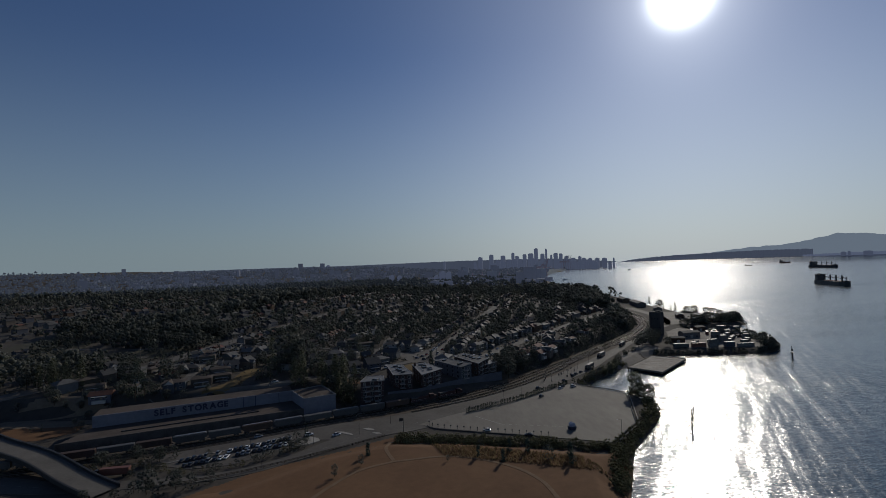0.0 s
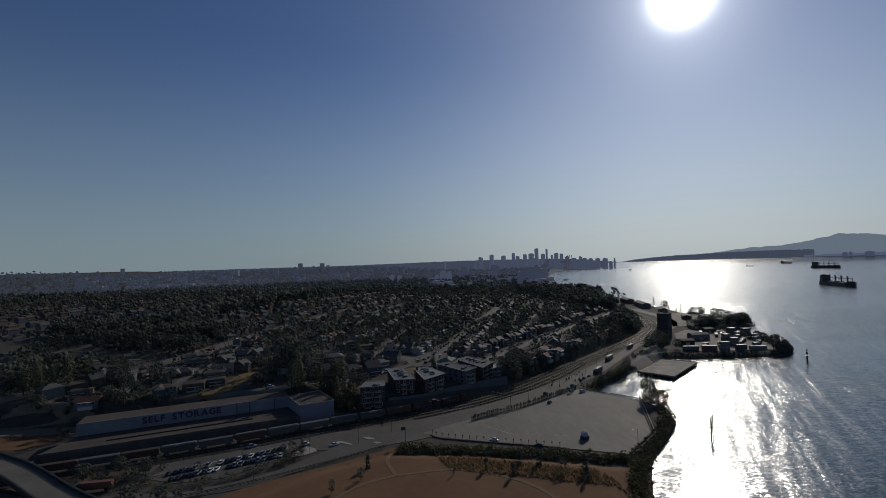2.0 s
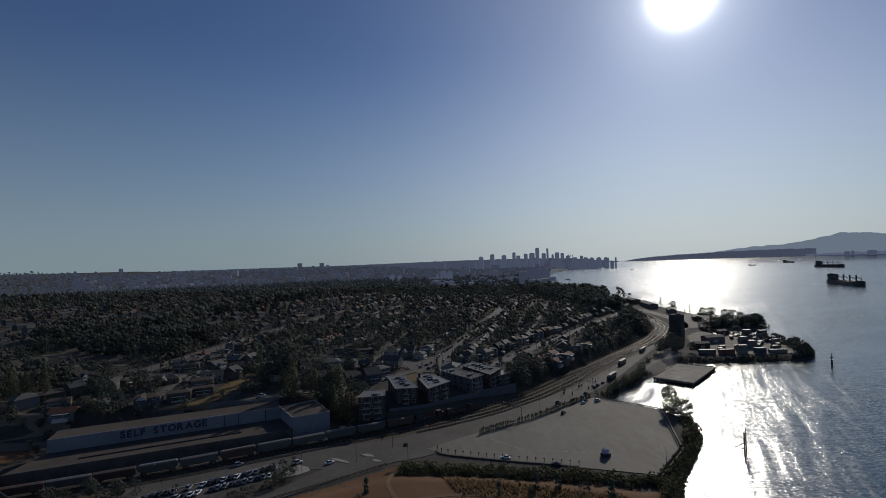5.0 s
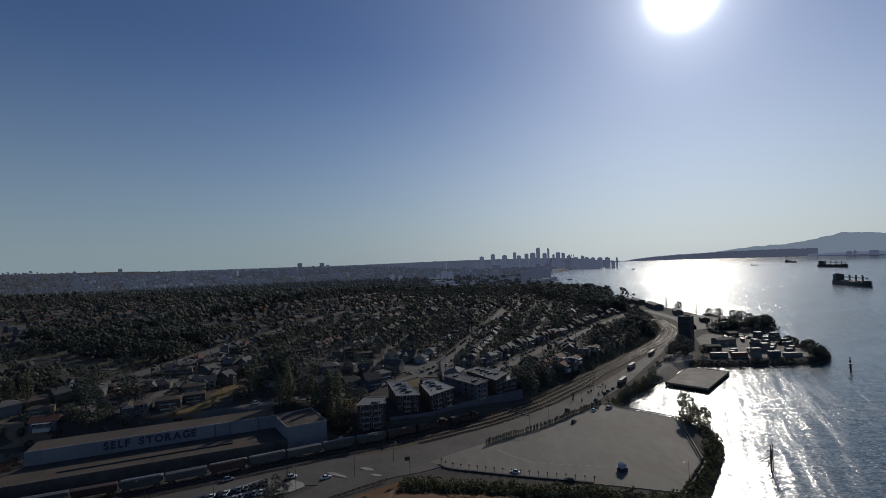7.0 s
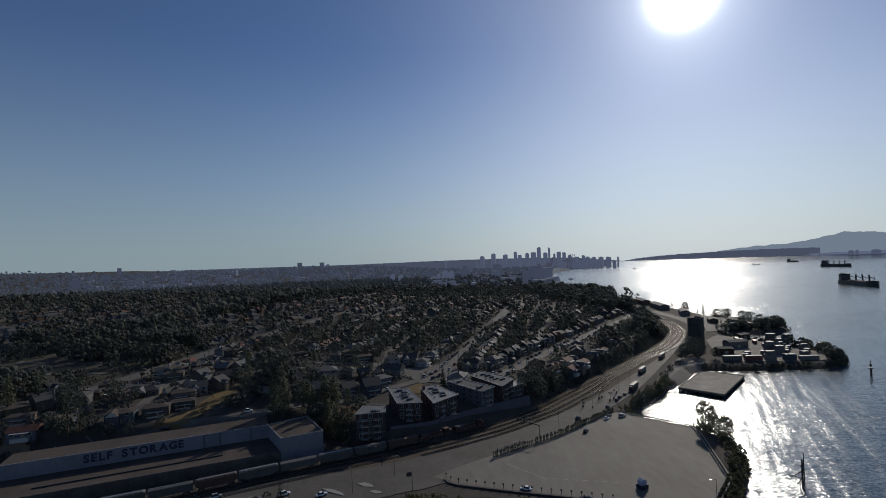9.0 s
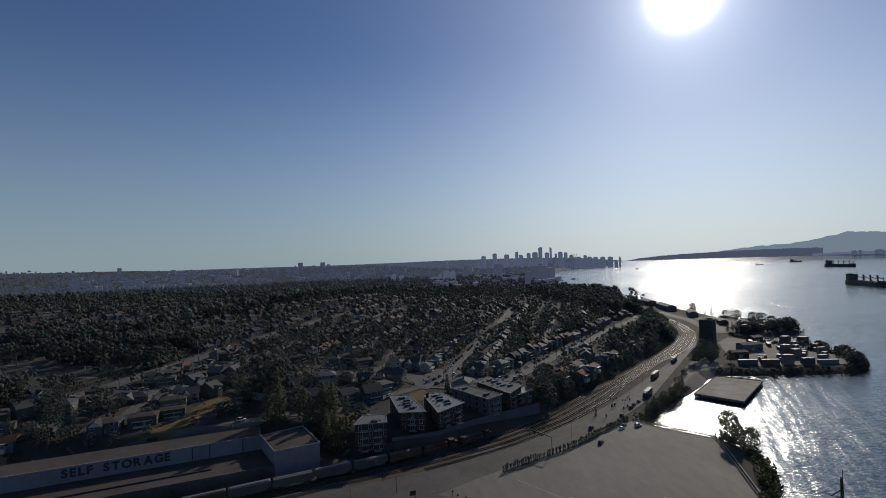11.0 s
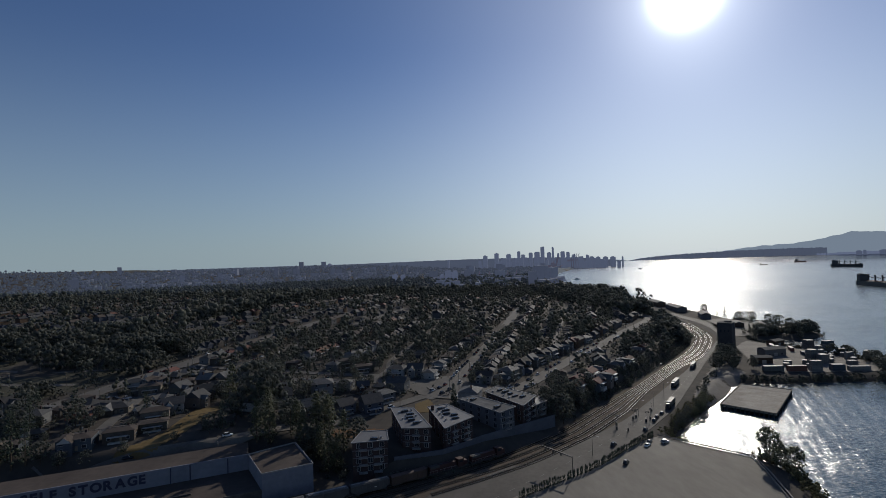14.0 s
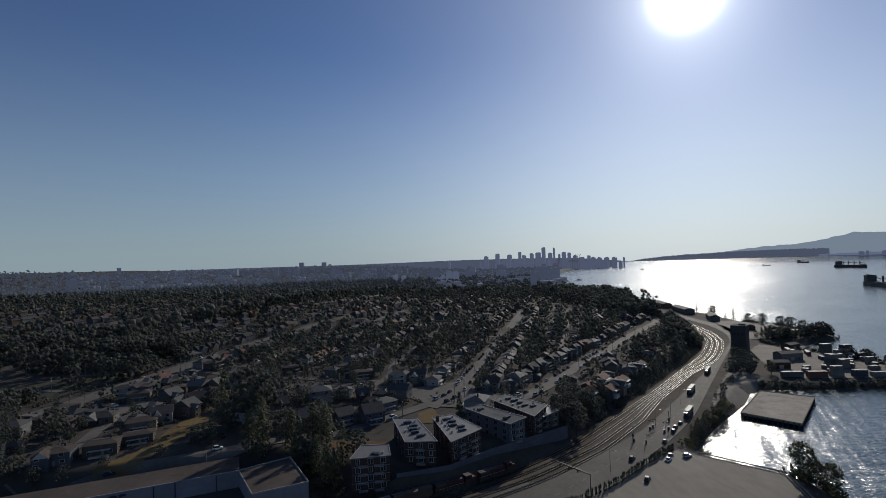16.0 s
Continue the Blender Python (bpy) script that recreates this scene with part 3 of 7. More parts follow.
def patch(name, poly, lift, material, cell=4.0):
    """A sheet draped on the ground inside a polygon."""
    xs = [p[0] for p in poly]
    ys = [p[1] for p in poly]
    ax, ay = np.arange(min(xs), max(xs) + cell, cell), np.arange(min(ys), max(ys) + cell, cell)
    gx2, gy2 = np.meshgrid(ax, ay)
    keep = inside(list(poly), gx2, gy2)
    h = terrain(gx2, gy2) + lift
    w = len(ax)
    fs = [(j * w + i, j * w + i + 1, (j + 1) * w + i + 1, (j + 1) * w + i) for j in range(len(ay) - 1) for i in range(w - 1)
          if keep[j, i] and keep[j, i + 1] and keep[j + 1, i] and keep[j + 1, i + 1]]
    used = sorted({k for f in fs for k in f})
    back = {k: n for n, k in enumerate(used)}
    flat = np.stack([gx2, gy2, h], 2).reshape(-1, 3)
    m2 = bpy.data.meshes.new(name)
    m2.from_pydata(flat[used].tolist(), [], [tuple(back[k] for k in f) for f in fs])
    m2.materials.append(material)
    m2.polygons.foreach_set("use_smooth", [True] * len(m2.polygons))
    return m2


tagged(part("lawn", patch("lawn", [(-100, 196), (-84, 211), (-70, 223.5), (-36, 240.5), (-10, 256.5), (6, 251)] + PARK[3:9] + [(60, 112), (-70, 112), (-100, 170)], 0.12, M["lawn"], 1.25)), "parched orange-brown park lawn", "lawn", kind="structure")
for trail in ([(-13, 247), (-14, 232), (-10, 218)], [(-10, 217), (-24, 210), (-34, 197), (-44, 180)], [(-10, 217), (16, 219), (38, 207), (49, 191), (52, 172)]):
    tagged(part("path", ribbon("path", trail, 1.8, 0.22, M["path"], step=3)), "pale trodden dirt path across the lawn", "path", kind="structure")

HILL_STREETS = [
    ([(-2, 388), (14.6, 411), (26, 444), (46, 500), (80, 600), (110, 690), (150, 820)], 10),
    ([(-150, 452), (-73, 437), (-44, 430), (-22, 424), (12, 412), (40, 402)], 8),
    ([(34, 398), (56, 404), (88.5, 444), (119, 482.5), (167, 540.5), (207, 592.5), (286, 694), (311, 760), (330, 850)], 9.5),
    ([(-320, 276), (-272, 330), (-236, 378), (-218, 416), (-203, 460), (-184, 512), (-163, 574), (-138, 642), (-112, 716), (-80, 806)], 15),
    ([(-70, 350), (-45, 360), (-20, 377), (0, 394)], 7),
    ([(-340, 470), (-282, 457), (-240, 452)], 4.5),
    ([(-345, 505), (-287, 491), (-228, 491)], 4.5),
    ([(-360, 545), (-303, 536), (-218, 513)], 4.5),
    ([(-210, 420), (-180, 412), (-150, 452)], 7),
    ([(-168, 322), (-162, 352), (-176, 412)], 6),
    ([(-190, 306), (-140, 322), (-92, 338), (-70, 350)], 8),
    ([(-41, 420), (-27, 455), (-24, 490), (13, 614), (44, 706)], 4.5),
    ([(118, 536), (126, 557), (180, 704), (206, 780)], 3.8),
    ([(-150, 452), (-128, 520), (-92, 620), (-56, 720), (-20, 820)], 7),
    ([(-190, 492), (-100, 462), (-30, 440)], 6),
    ([(-140, 640), (-40, 606), (76, 588), (150, 552)], 7),
    ([(-104, 736), (0, 704), (112, 694), (240, 650)], 7),
]
for line, width in HILL_STREETS:
    tagged(part("road", ribbon("road", line, width, 0.35, M["street"], step=8)), "sun-bleached hillside street", "road", kind="structure")

M["meadow"] = mat("dull mown cemetery grass", (0.042, 0.042, 0.03), (0.085, 0.078, 0.056), 0.03, 0.95, 0.05, 1.2, world_space=True, fine=10, squash=(0.3, 1.2))
tagged(part("meadow", patch("meadow", [(-420, 430), (-300, 404), (-244, 412), (-214, 470), (-196, 520), (-210, 575), (-300, 600), (-420, 600)], 0.14, M["meadow"], 4.0)), "dull dry parkland grass between tree rows", "grass", kind="structure")
rim = [(-16, 408), (-6, 396), (4, 388), (16, 385), (26, 390), (38, 402), (38, 414), (30, 426), (18, 434), (4, 432), (-10, 422)]
b = Build()
for p, q in zip(rim, rim[1:] + rim[:1]):
    b.face(*[(*c, float(terrain(*c)) + 0.42) for c in ((12, 409), p, q)])
tagged(part("junction", b, M["street"]), "broad sun-bleached street junction", "road", kind="structure")

# ---- large forms ----
def storage_building():
    t = thing("storage_building", "long pale self-storage warehouse with sign wall and flat roofs", "warehouse")
    d = Vector((0.945, 0.327))
    a = Vector((-67, 297.3))
    f0 = a - d * 122
    s1 = Vector((-79, 318))
    s0 = s1 - d * 107
    base = Build().prism([tuple(f0), tuple(a), tuple(s1), tuple(s0)], 4.0, 9.0)
    part("lower_hall", base, M["storage_front"], t)
    part("lower_roof", Build().prism([tuple(f0 + Vector((0.2, 0.6))), tuple(a + Vector((-0.2, 0.6))), tuple(s1), tuple(s0)], 9.0, 9.12), M["roof_flat"], t)
    part("parapet", Build().prism([tuple(f0), tuple(a), tuple(a + Vector((-0.1, 0.45))), tuple(f0 + Vector((-0.1, 0.45)))], 9.0, 9.6), M["storage_front"], t)
    n = Vector((-d.y, d.x))
    part("sign_wall", Build().prism([tuple(s0), tuple(s1), tuple(s1 + n * 0.5), tuple(s0 + n * 0.5)], 9.12, 15.6), M["storage_wall"], t, "pale blue-grey wall with lettering")
    part("upper_roof", Build().prism([tuple(s0 + n * 0.5), tuple(s1 + n * 0.5), tuple(s1 + n * 16), tuple(s0 + n * 16)], 12.0, 15.3), M["roof_flat"], t)
    blk = [(-67, 297.3), (-49, 304.5), (-62, 329), (-79, 318)]
    part("end_block", Build().prism(blk, 4.0, 15.2), M["storage_wall"], t)
    inner = [(-67.0, 297.9), (-49.6, 304.8), (-62.3, 328.4), (-78.4, 318)]
    part("end_roof", Build().prism(inner, 15.2, 15.3), M["roof_flat"], t)
    for p, q in zip(blk, blk[1:] + blk[:1]):
        part("roof_edge", Build().beam((*p, 15.5), (*q, 15.5), 0.3, 0.5), M["roof_edge"], t)
    # lettering on the wall, one mesh a letter
    glyphs, run_x = [], 0.0
    for ch in "SELF STORAGE":
        if ch == " ":
            run_x += 3.4
            continue
        fc = bpy.data.curves.new("letter", "FONT")
        fc.body = ch
        fc.size, fc.extrude, fc.offset = 4.7, 0.06, 0.2
        ob = new("letter", fc)
        lm = bpy.data.meshes.new_from_object(ob.evaluated_get(bpy.context.evaluated_depsgraph_get()))
        bpy.data.objects.remove(ob)
        lm.materials.clear()
        lm.materials.append(M["sign_blue"])
        x0, x1 = min(v.co.x for v in lm.vertices), max(v.co.x for v in lm.vertices)
        for v in lm.vertices:
            v.co.x -= x0
        glyphs.append((lm, run_x))
        run_x += x1 - x0 + 1.0
    for lm, gx0 in glyphs:
        lo = s1 - d * (77.0 - gx0 * 40.0 / run_x)
        tx = new("letter", lm)
        tx.parent = t
        tx["label"] = "dark blue capital letter"
        tx.matrix_basis = Matrix(((d.x, 0, d.y, lo.x + d.y * 0.12), (d.y, 0, -d.x, lo.y - d.x * 0.12), (0, 1, 0, 11.3), (0, 0, 0, 1)))
    for k in range(1, 10):
        c = f0 + d * (122 * k / 10)
        part("pilaster", Build().box(c.x + 0.1, c.y - 0.25, 4.2, 0.5, 0.4, 4.9, math.atan2(d.y, d.x)), M["storage_front"], t)
    for k in (8, 22, 29):
        c = s1 - d * k
        part("downpipe", Build().box(c.x + 0.05, c.y - 0.2, 9.2, 0.3, 0.3, 6.2), M["sign_blue"], t)
    part("roof_beam", Build().beam((*(a - d * 95 + n * 8), 9.4), (*(a - d * 25 + n * 9), 9.4), 0.5, 0.5), M["metal_dark"], t)
    return t


storage_building()



# ---- railway ----
def offset_line(pts, side):
    return pts[:, :2] + sideways(pts) * side


spine = curve_points(TRACK, 4.0)


def railway_track(side, first, last):
    t = thing("railway_track", "steel rails on dark sleepers in brown ballast", "railway track", "parallel tracks")
    squeeze = np.interp(spine[:, 1], (390, 424, 478, 520), (1.0, 0.62, 0.62, 1.0))
    lift = side * 0.002
    line = (spine[:, :2] + sideways(spine) * (side * squeeze)[:, None])[first:last]
    n = sideways(line)
    for k in (-0.75, 0.75):
        e = line + n * k
        b = Build()
        for p, q in zip(e[:-1], e[1:]):
            b.beam((*p, 4.81 + lift), (*q, 4.81 + lift), 0.09, 0.16)
        part("rail", b, M["rail"], t)
    b = Build()
    for p, q in zip(line[:-1], line[1:]):
        turn = math.atan2(q[1] - p[1], q[0] - p[0])
        for i in range(5):
            c = p + (q - p) * (i / 5)
            b.box(c[0], c[1], 4.5, 0.26, 2.6, 0.24 + lift, turn)
    tagged(part("sleeper_bed", b, M["sleeper"], t), kind="stuff")


last_point = len(spine)
for side, a, z in ((0.0, 0, last_point), (4.6, 0, last_point), (9.2, 0, last_point), (13.8, 108, last_point)):
    railway_track(side, a, z)


def wagon_mesh(long, kind, material):
    t = thing("boxcar" if kind == "box" else "hopper_wagon", "grey steel covered freight wagon with ribbed sides" if material is M["wagon"] else "rust-brown steel freight wagon with ribbed sides", "freight wagon", "standing freight train")
    h = long / 2
    if kind == "box":
        part("body", Build().box(0, 0, 1.15, long, 2.95, 3.0), material, t)
        rf = Build()
        for x0, x1 in ((-h, h),):
            rf.face((x0, -1.5, 4.15), (x1, -1.5, 4.15), (x1, 0, 4.5), (x0, 0, 4.5)).face((x0, 0, 4.5), (x1, 0, 4.5), (x1, 1.5, 4.15), (x0, 1.5, 4.15))
            rf.face((x0, 1.5, 4.15), (x0, -1.5, 4.15), (x0, 0, 4.5)).face((x1, -1.5, 4.15), (x1, 1.5, 4.15), (x1, 0, 4.5))
        part("roof", rf, material, t)
        for y in (-1.5, 1.5):
            part("sliding_door", Build().box(0, y, 1.3, 3.0, 0.14, 2.8), material, t)
    else:
        prof = [(-h, 2.2), (-h + 2.4, 1.0), (h - 2.4, 1.0), (h, 2.2), (h, 4.2), (-h, 4.2)]
        bd = Build()
        n = len(prof)
        bd.v = [(x, -1.5, z) for x, z in prof] + [(x, 1.5, z) for x, z in prof]
        bd.f = [tuple(range(n)), tuple(range(2 * n - 1, n - 1, -1))] + [(i, i + n, (i + 1) % n + n, (i + 1) % n) for i in range(n)]
        part("body", bd, material, t)
        part("roof", Build().box(0, 0, 4.2, long - 0.4, 2.2, 0.3, 0, 0.94), material, t)
        part("walkway", Build().box(0, 0, 4.52, long - 1, 0.6, 0.08), M["metal"], t)
    for k in range(9):
        x = -h + long * (k + 0.5) / 9
        for y in (-1.52, 1.52):
            if kind == "box" and abs(x) < 1.6:
                continue
            part("rib", Build().box(x, y, 1.5 if kind == "box" else 2.2, 0.14, 0.12, 2.4 if kind == "box" else 1.9), material, t)
    for x in (-h + 2.2, h - 2.2):
        bogie = part("bogie", Build().box(x, 0, 0.55, 2.6, 2.1, 0.5), M["metal_dark"], t)
        for dx in (-0.85, 0.85):
            for y in (-0.8, 0.8):
                part("wheel", Build().tube((x + dx, y - 0.07, 0.42), (x + dx, y + 0.07, 0.42), 0.42, sides=10), M["metal_dark"], bogie)
    for x in (-h - 0.3, h + 0.3):
        part("coupler", Build().box(x, 0, 0.85, 0.7, 0.3, 0.3), M["metal_dark"], t)
    return t


def locomotive():
    t = thing("locomotive", "red diesel locomotive with grey roof details", "locomotive", "locomotives at the head of the train")
    part("frame", Build().box(0, 0, 1.0, 19.5, 2.9, 0.45), M["metal_dark"], t)
    part("long_hood", Build().box(-2.6, 0, 1.45, 13.0, 1.9, 2.5, 0, 0.98), M["loco_red"], t)
    cab = part("cab", Build().box(5.9, 0, 1.45, 3.0, 2.9, 3.1, 0, 0.95), M["loco_red"], t)
    part("cab_window", Build().box(7.42, 0, 3.3, 0.08, 2.2, 0.8), M["glass"], cab)
    for y in (-1.47, 1.47):
        part("cab_window", Build().box(5.9, y, 3.2, 1.6, 0.08, 0.8), M["glass"], cab)
    part("short_hood", Build().box(8.3, 0, 1.45, 1.8, 2.0, 1.9), M["loco_red"], t)
    for x in (-7.5, -5.6, -3.2):
        part("fan", Build().tube((x, 0, 3.9), (x, 0, 4.12), 0.75, sides=12), M["metal_dark"], t)
    part("radiator", Build().box(-6.6, 0, 3.3, 4.4, 2.7, 0.7, 0, 0.9), M["metal_dark"], t)
    part("exhaust", Build().box(1.0, 0, 3.9, 1.2, 0.6, 0.35), M["metal_dark"], t)
    part("fuel_tank", Build().box(0, 0, 0.35, 5.0, 2.5, 0.75), M["metal_dark"], t)
    for y in (-1.42, 1.42):
        b = Build()
        for x in np.arange(-9.2, 4.4, 1.7):
            b.tube((x, y, 1.4), (x, y, 2.4), 0.03, sides=4)
        b.beam((-9.2, y, 2.4), (4.2, y, 2.4), 0.05, 0.05)
        part("handrail", b, M["trim"], t)
    for x in (-6.2, 6.2):
        bogie = part("bogie", Build().box(x, 0, 0.5, 4.4, 2.2, 0.55), M["metal_dark"], t)
        for dx in (-1.5, 0, 1.5):
            for y in (-0.8, 0.8):
                part("wheel", Build().tube((x + dx, y - 0.07, 0.5), (x + dx, y + 0.07, 0.5), 0.5, sides=10), M["metal_dark"], bogie)
    return t


train = curve_points(TRACK, 0.5)
run = np.concatenate([[0], np.cumsum(np.hypot(*(train[1:, :2] - train[:-1, :2]).T))])


def on_track(s, side=0.0):
    p = np.array([np.interp(s, run, train[:, k]) for k in (0, 1)])
    q = np.array([np.interp(s + 2, run, train[:, k]) for k in (0, 1)])
    d = (q - p) / np.linalg.norm(q - p)
    p = p + np.array([d[1], -d[0]]) * side
    return pose(p[0], p[1], 4.92, 0, 0, math.degrees(math.atan2(d[1], d[0])))


s_head = run[np.argmin(np.hypot(train[:, 0] - 24, train[:, 1] - 323.5))]
loco = locomotive()
placed(loco, on_track(s_head))
copy_thing(loco, on_track(s_head - 20.6))
kinds = [wagon_mesh(15.6, "hopper", M["wagon_brown"]), wagon_mesh(15.6, "box", M["wagon"]), wagon_mesh(15.6, "hopper", M["wagon"]), wagon_mesh(15.6, "box", M["wagon_brown"])]
free = list(kinds)
for i, k in enumerate((3, 2, 2, 1, 2, 0, 1, 2, 3, 1, 3, 2, 1)):
    m = on_track(s_head - 39.0 - 16.5 * i)
    if kinds[k] in free:
        free.remove(kinds[k])
        placed(kinds[k], m)
    else:
        copy_thing(kinds[k], m)


# ---- apartment houses ----
def apartment(name, poly, z0, zs, label, wall, storeys=3, roof=None, lights=4, chimney=False):
    """Poly goes front left, front right, back right, back left; zs are the heights of the roof's corners."""
    t = thing(name, label, "apartment house", "row of apartment houses")
    P = [Vector(p) for p in poly]
    roof = roof or M["roof_metal"]
    part("wall", Build().prism([tuple(p) for p in P], z0 - 3.5, [z - 0.25 for z in zs]), wall, t)
    c = sum(P, Vector((0, 0))) / 4
    over = [tuple(c + (p - c) * 1.06) for p in P]
    rf = part("roof", Build().prism(over, [z - 0.25 for z in zs], list(zs)), roof, t, "pale grey sloped roof")
    low = min(zs)
    sh = (low - z0 - 0.3) / storeys
    for a, bb, faces in ((0, 1, 3), (3, 0, 4), (1, 2, 3)):
        p, q = P[a], P[bb]
        d = (q - p)
        length = d.length
        d = d.normalized()
        nrm2 = Vector((d.y, -d.x))
        turn = math.atan2(d.y, d.x)
        count = max(2, int(length / (4.2 if a == 0 else 5.4)))
        for s in range(storeys):
            z = z0 + s * sh
            for k in range(count):
                m = p + d * (length * (k + 0.5) / count)
                w = 1.9 if (k + s) % 3 else 1.3
                c1 = m + nrm2 * 0.03
                fr = part("window", Build().box(c1.x, c1.y, z + 0.75, w + 0.22, 0.16, sh * 0.62 + 0.2, turn), M["trim"] if a == 0 else M["window_frame"], t, "pale-framed window")
                c2 = m + nrm2 * 0.10
                for off in (-w / 4, w / 4):
                    c3 = c2 + d * off
                    part("pane", Build().box(c3.x, c3.y, z + 0.9, w / 2 - 0.1, 0.10, sh * 0.62, turn), M["glass"], fr)
            if a == 0 and s < storeys:
                for k in ((0.5,) if length < 13 else (0.3, 0.72)):
                    m = p + d * (length * k) + nrm2 * 0.75
                    bal = part("balcony", Build().box(m.x, m.y, z - 0.05, 3.6, 1.5, 0.16, turn), M["metal"], t)
                    r1 = m + nrm2 * 0.7
                    part("railing", Build().box(r1.x, r1.y, z + 1.0, 3.6, 0.07, 0.08, turn).box(r1.x, r1.y, z + 0.2, 3.6, 0.03, 0.7, turn), M["window_frame"], bal)
    for s in range(1, storeys):
        p, q = P[0], P[1]
        d = (q - p).normalized()
        m = (p + q) / 2 + Vector((d.y, -d.x)) * 0.06
        part("string_course", Build().box(m.x, m.y, z0 + s * sh - 0.12, (q - p).length, 0.14, 0.18, math.atan2(d.y, d.x)), M["window_frame"], t)

    def on_roof(u, v):
        a2, b2 = P[0].lerp(P[1], u), P[3].lerp(P[2], u)
        za, zb = zs[0] + (zs[1] - zs[0]) * u, zs[3] + (zs[2] - zs[3]) * u
        m = a2.lerp(b2, v)
        return m.x, m.y, za + (zb - za) * v

    ax = P[3] - P[0]
    turn = math.atan2(ax.y, ax.x)
    for i in range(lights):
        u, v = 0.52 + random.uniform(-0.1, 0.12), 0.2 + 0.62 * i / max(1, lights - 1)
        x, y, z = on_roof(u, v)
        tall = random.uniform(0.5, 0.8)
        sk = part("skylight_box", Build().box(x, y, z - 0.4, random.uniform(1.3, 1.9), random.uniform(2.6, 3.8), 0.4 + tall, turn), M["metal_dark"], rf)
        part("skylight_pane", Build().box(x, y, z + tall, 1.1, 2.3, 0.06, turn), M["glass"], rf)
        sk["label"] = "dark raised rooftop skylight"
        x, y, z = on_roof(random.choice((0.2, 0.82)), min(0.95, v + 0.06))
        part("vent_hood", Build().box(x, y, z - 0.2, 0.7, 0.7, 0.9, turn), M["metal"], rf)
    for a, bb in ((0, 1), (1, 2), (2, 3), (3, 0)):
        part("roof_edge", Build().beam((*over[a], zs[a] + 0.05), (*over[bb], zs[bb] + 0.05), 0.3, 0.3), M["roof_edge"], rf)
    if chimney:
        x, y, z = on_roof(0.08, 0.85)
        part("chimney", Build().box(x, y, z - 3, 1.5, 1.5, 5.2), M["brick"], t)
    return t


apartment("apartment_house", [(-13.5, 323.5), (-1.0, 320.5), (-8.5, 346), (-19.5, 348.5)], 12.3, (21.2, 22.0, 22.8, 22.8), "three-storey brick apartment house with pale tilted roof", M["brick"], lights=5)
apartment("apartment_house", [(5.5, 322.5), (19.0, 333), (8.5, 351), (-1.0, 348)], 12.2, (20.6, 21.6, 22.4, 22.4), "three-storey brick apartment house with chimney and skylights", M["brick"], lights=5, chimney=True)
apartment("apartment_house", [(33, 339.5), (41, 343), (24.5, 364), (16, 361.5)], 12.0, (20.8, 22.2, 22.4, 21.8), "three-storey blue-grey apartment house with narrow tilted roof", M["render_blue"], lights=2, roof=M["roof_grey"])
apartment("apartment_house", [(46.5, 348.5), (56, 361), (39.5, 379), (31.5, 371)], 12.0, (20.8, 21.8, 22.8, 22.4), "three-storey brick apartment house with skylights on the roof", M["brick"], lights=5, roof=M["roof_grey"])
apartment("apartment_house", [(55, 357.5), (63, 363.5), (60, 369.5), (55.5, 364.5)], 11.8, (17.6, 18.0, 18.4, 18.2), "small two-storey pale annex house", M["wall_tan"], storeys=2, lights=0)
apartment("apartment_house", [(-34, 310.2), (-19.5, 311.5), (-20.5, 319.5), (-31, 320)], 8.0, (20.7, 20.7, 21.8, 21.8), "four-storey brick house with pale pitched roof", M["brick"], storeys=4, lights=1)

wall_line = [(-17, 313.2, 12.6, 11.3), (4, 318.5, 12.5, 10.6), (24, 333.5, 12.3, 9.6), (47, 347.2, 12.1, 7.4), (66, 359.2, 11.6, 5.0)]
for (x0, y0, t0, b0), (x1, y1, t1, b1) in zip(wall_line, wall_line[1:]):
    d = Vector((x1 - x0, y1 - y0)).normalized()
    n2 = Vector((-d.y, d.x)) * 0.5
    quad = [(x0, y0), (x1 - d.x * 0.05, y1 - d.y * 0.05), (x1 + n2.x, y1 + n2.y), (x0 + n2.x, y0 + n2.y)]
    tagged(part("retaining_wall", Build().prism(quad, [b0 - 4, b1 - 4, b1 - 4, b0 - 4], [t0, t1, t1, t0]), M["retaining"]), "grey concrete retaining wall above the railway", "retaining wall", "retaining wall panels")


# earth bank at the foot of the wall
b = Build()
foot = []
for x0, y0, t0, b0 in wall_line:
    foot.append(((x0 + 0.3, y0 - 0.3, b0), (x0 + 4.6, y0 - 6.2, float(terrain(x0 + 4.6, y0 - 6.2)) - 0.3)))
x0, y0, t0, b0 = wall_line[0]
foot.insert(0, ((x0 - 9, y0 - 2, b0 - 3.5), (x0 - 5, y0 - 8, 4.0)))
for (a, c), (a2, c2) in zip(foot, foot[1:]):
    b.face(a, c, c2, a2)
tagged(part("bank", b, M["ground"]), "dark earth bank below the retaining wall", "bank", kind="structure")


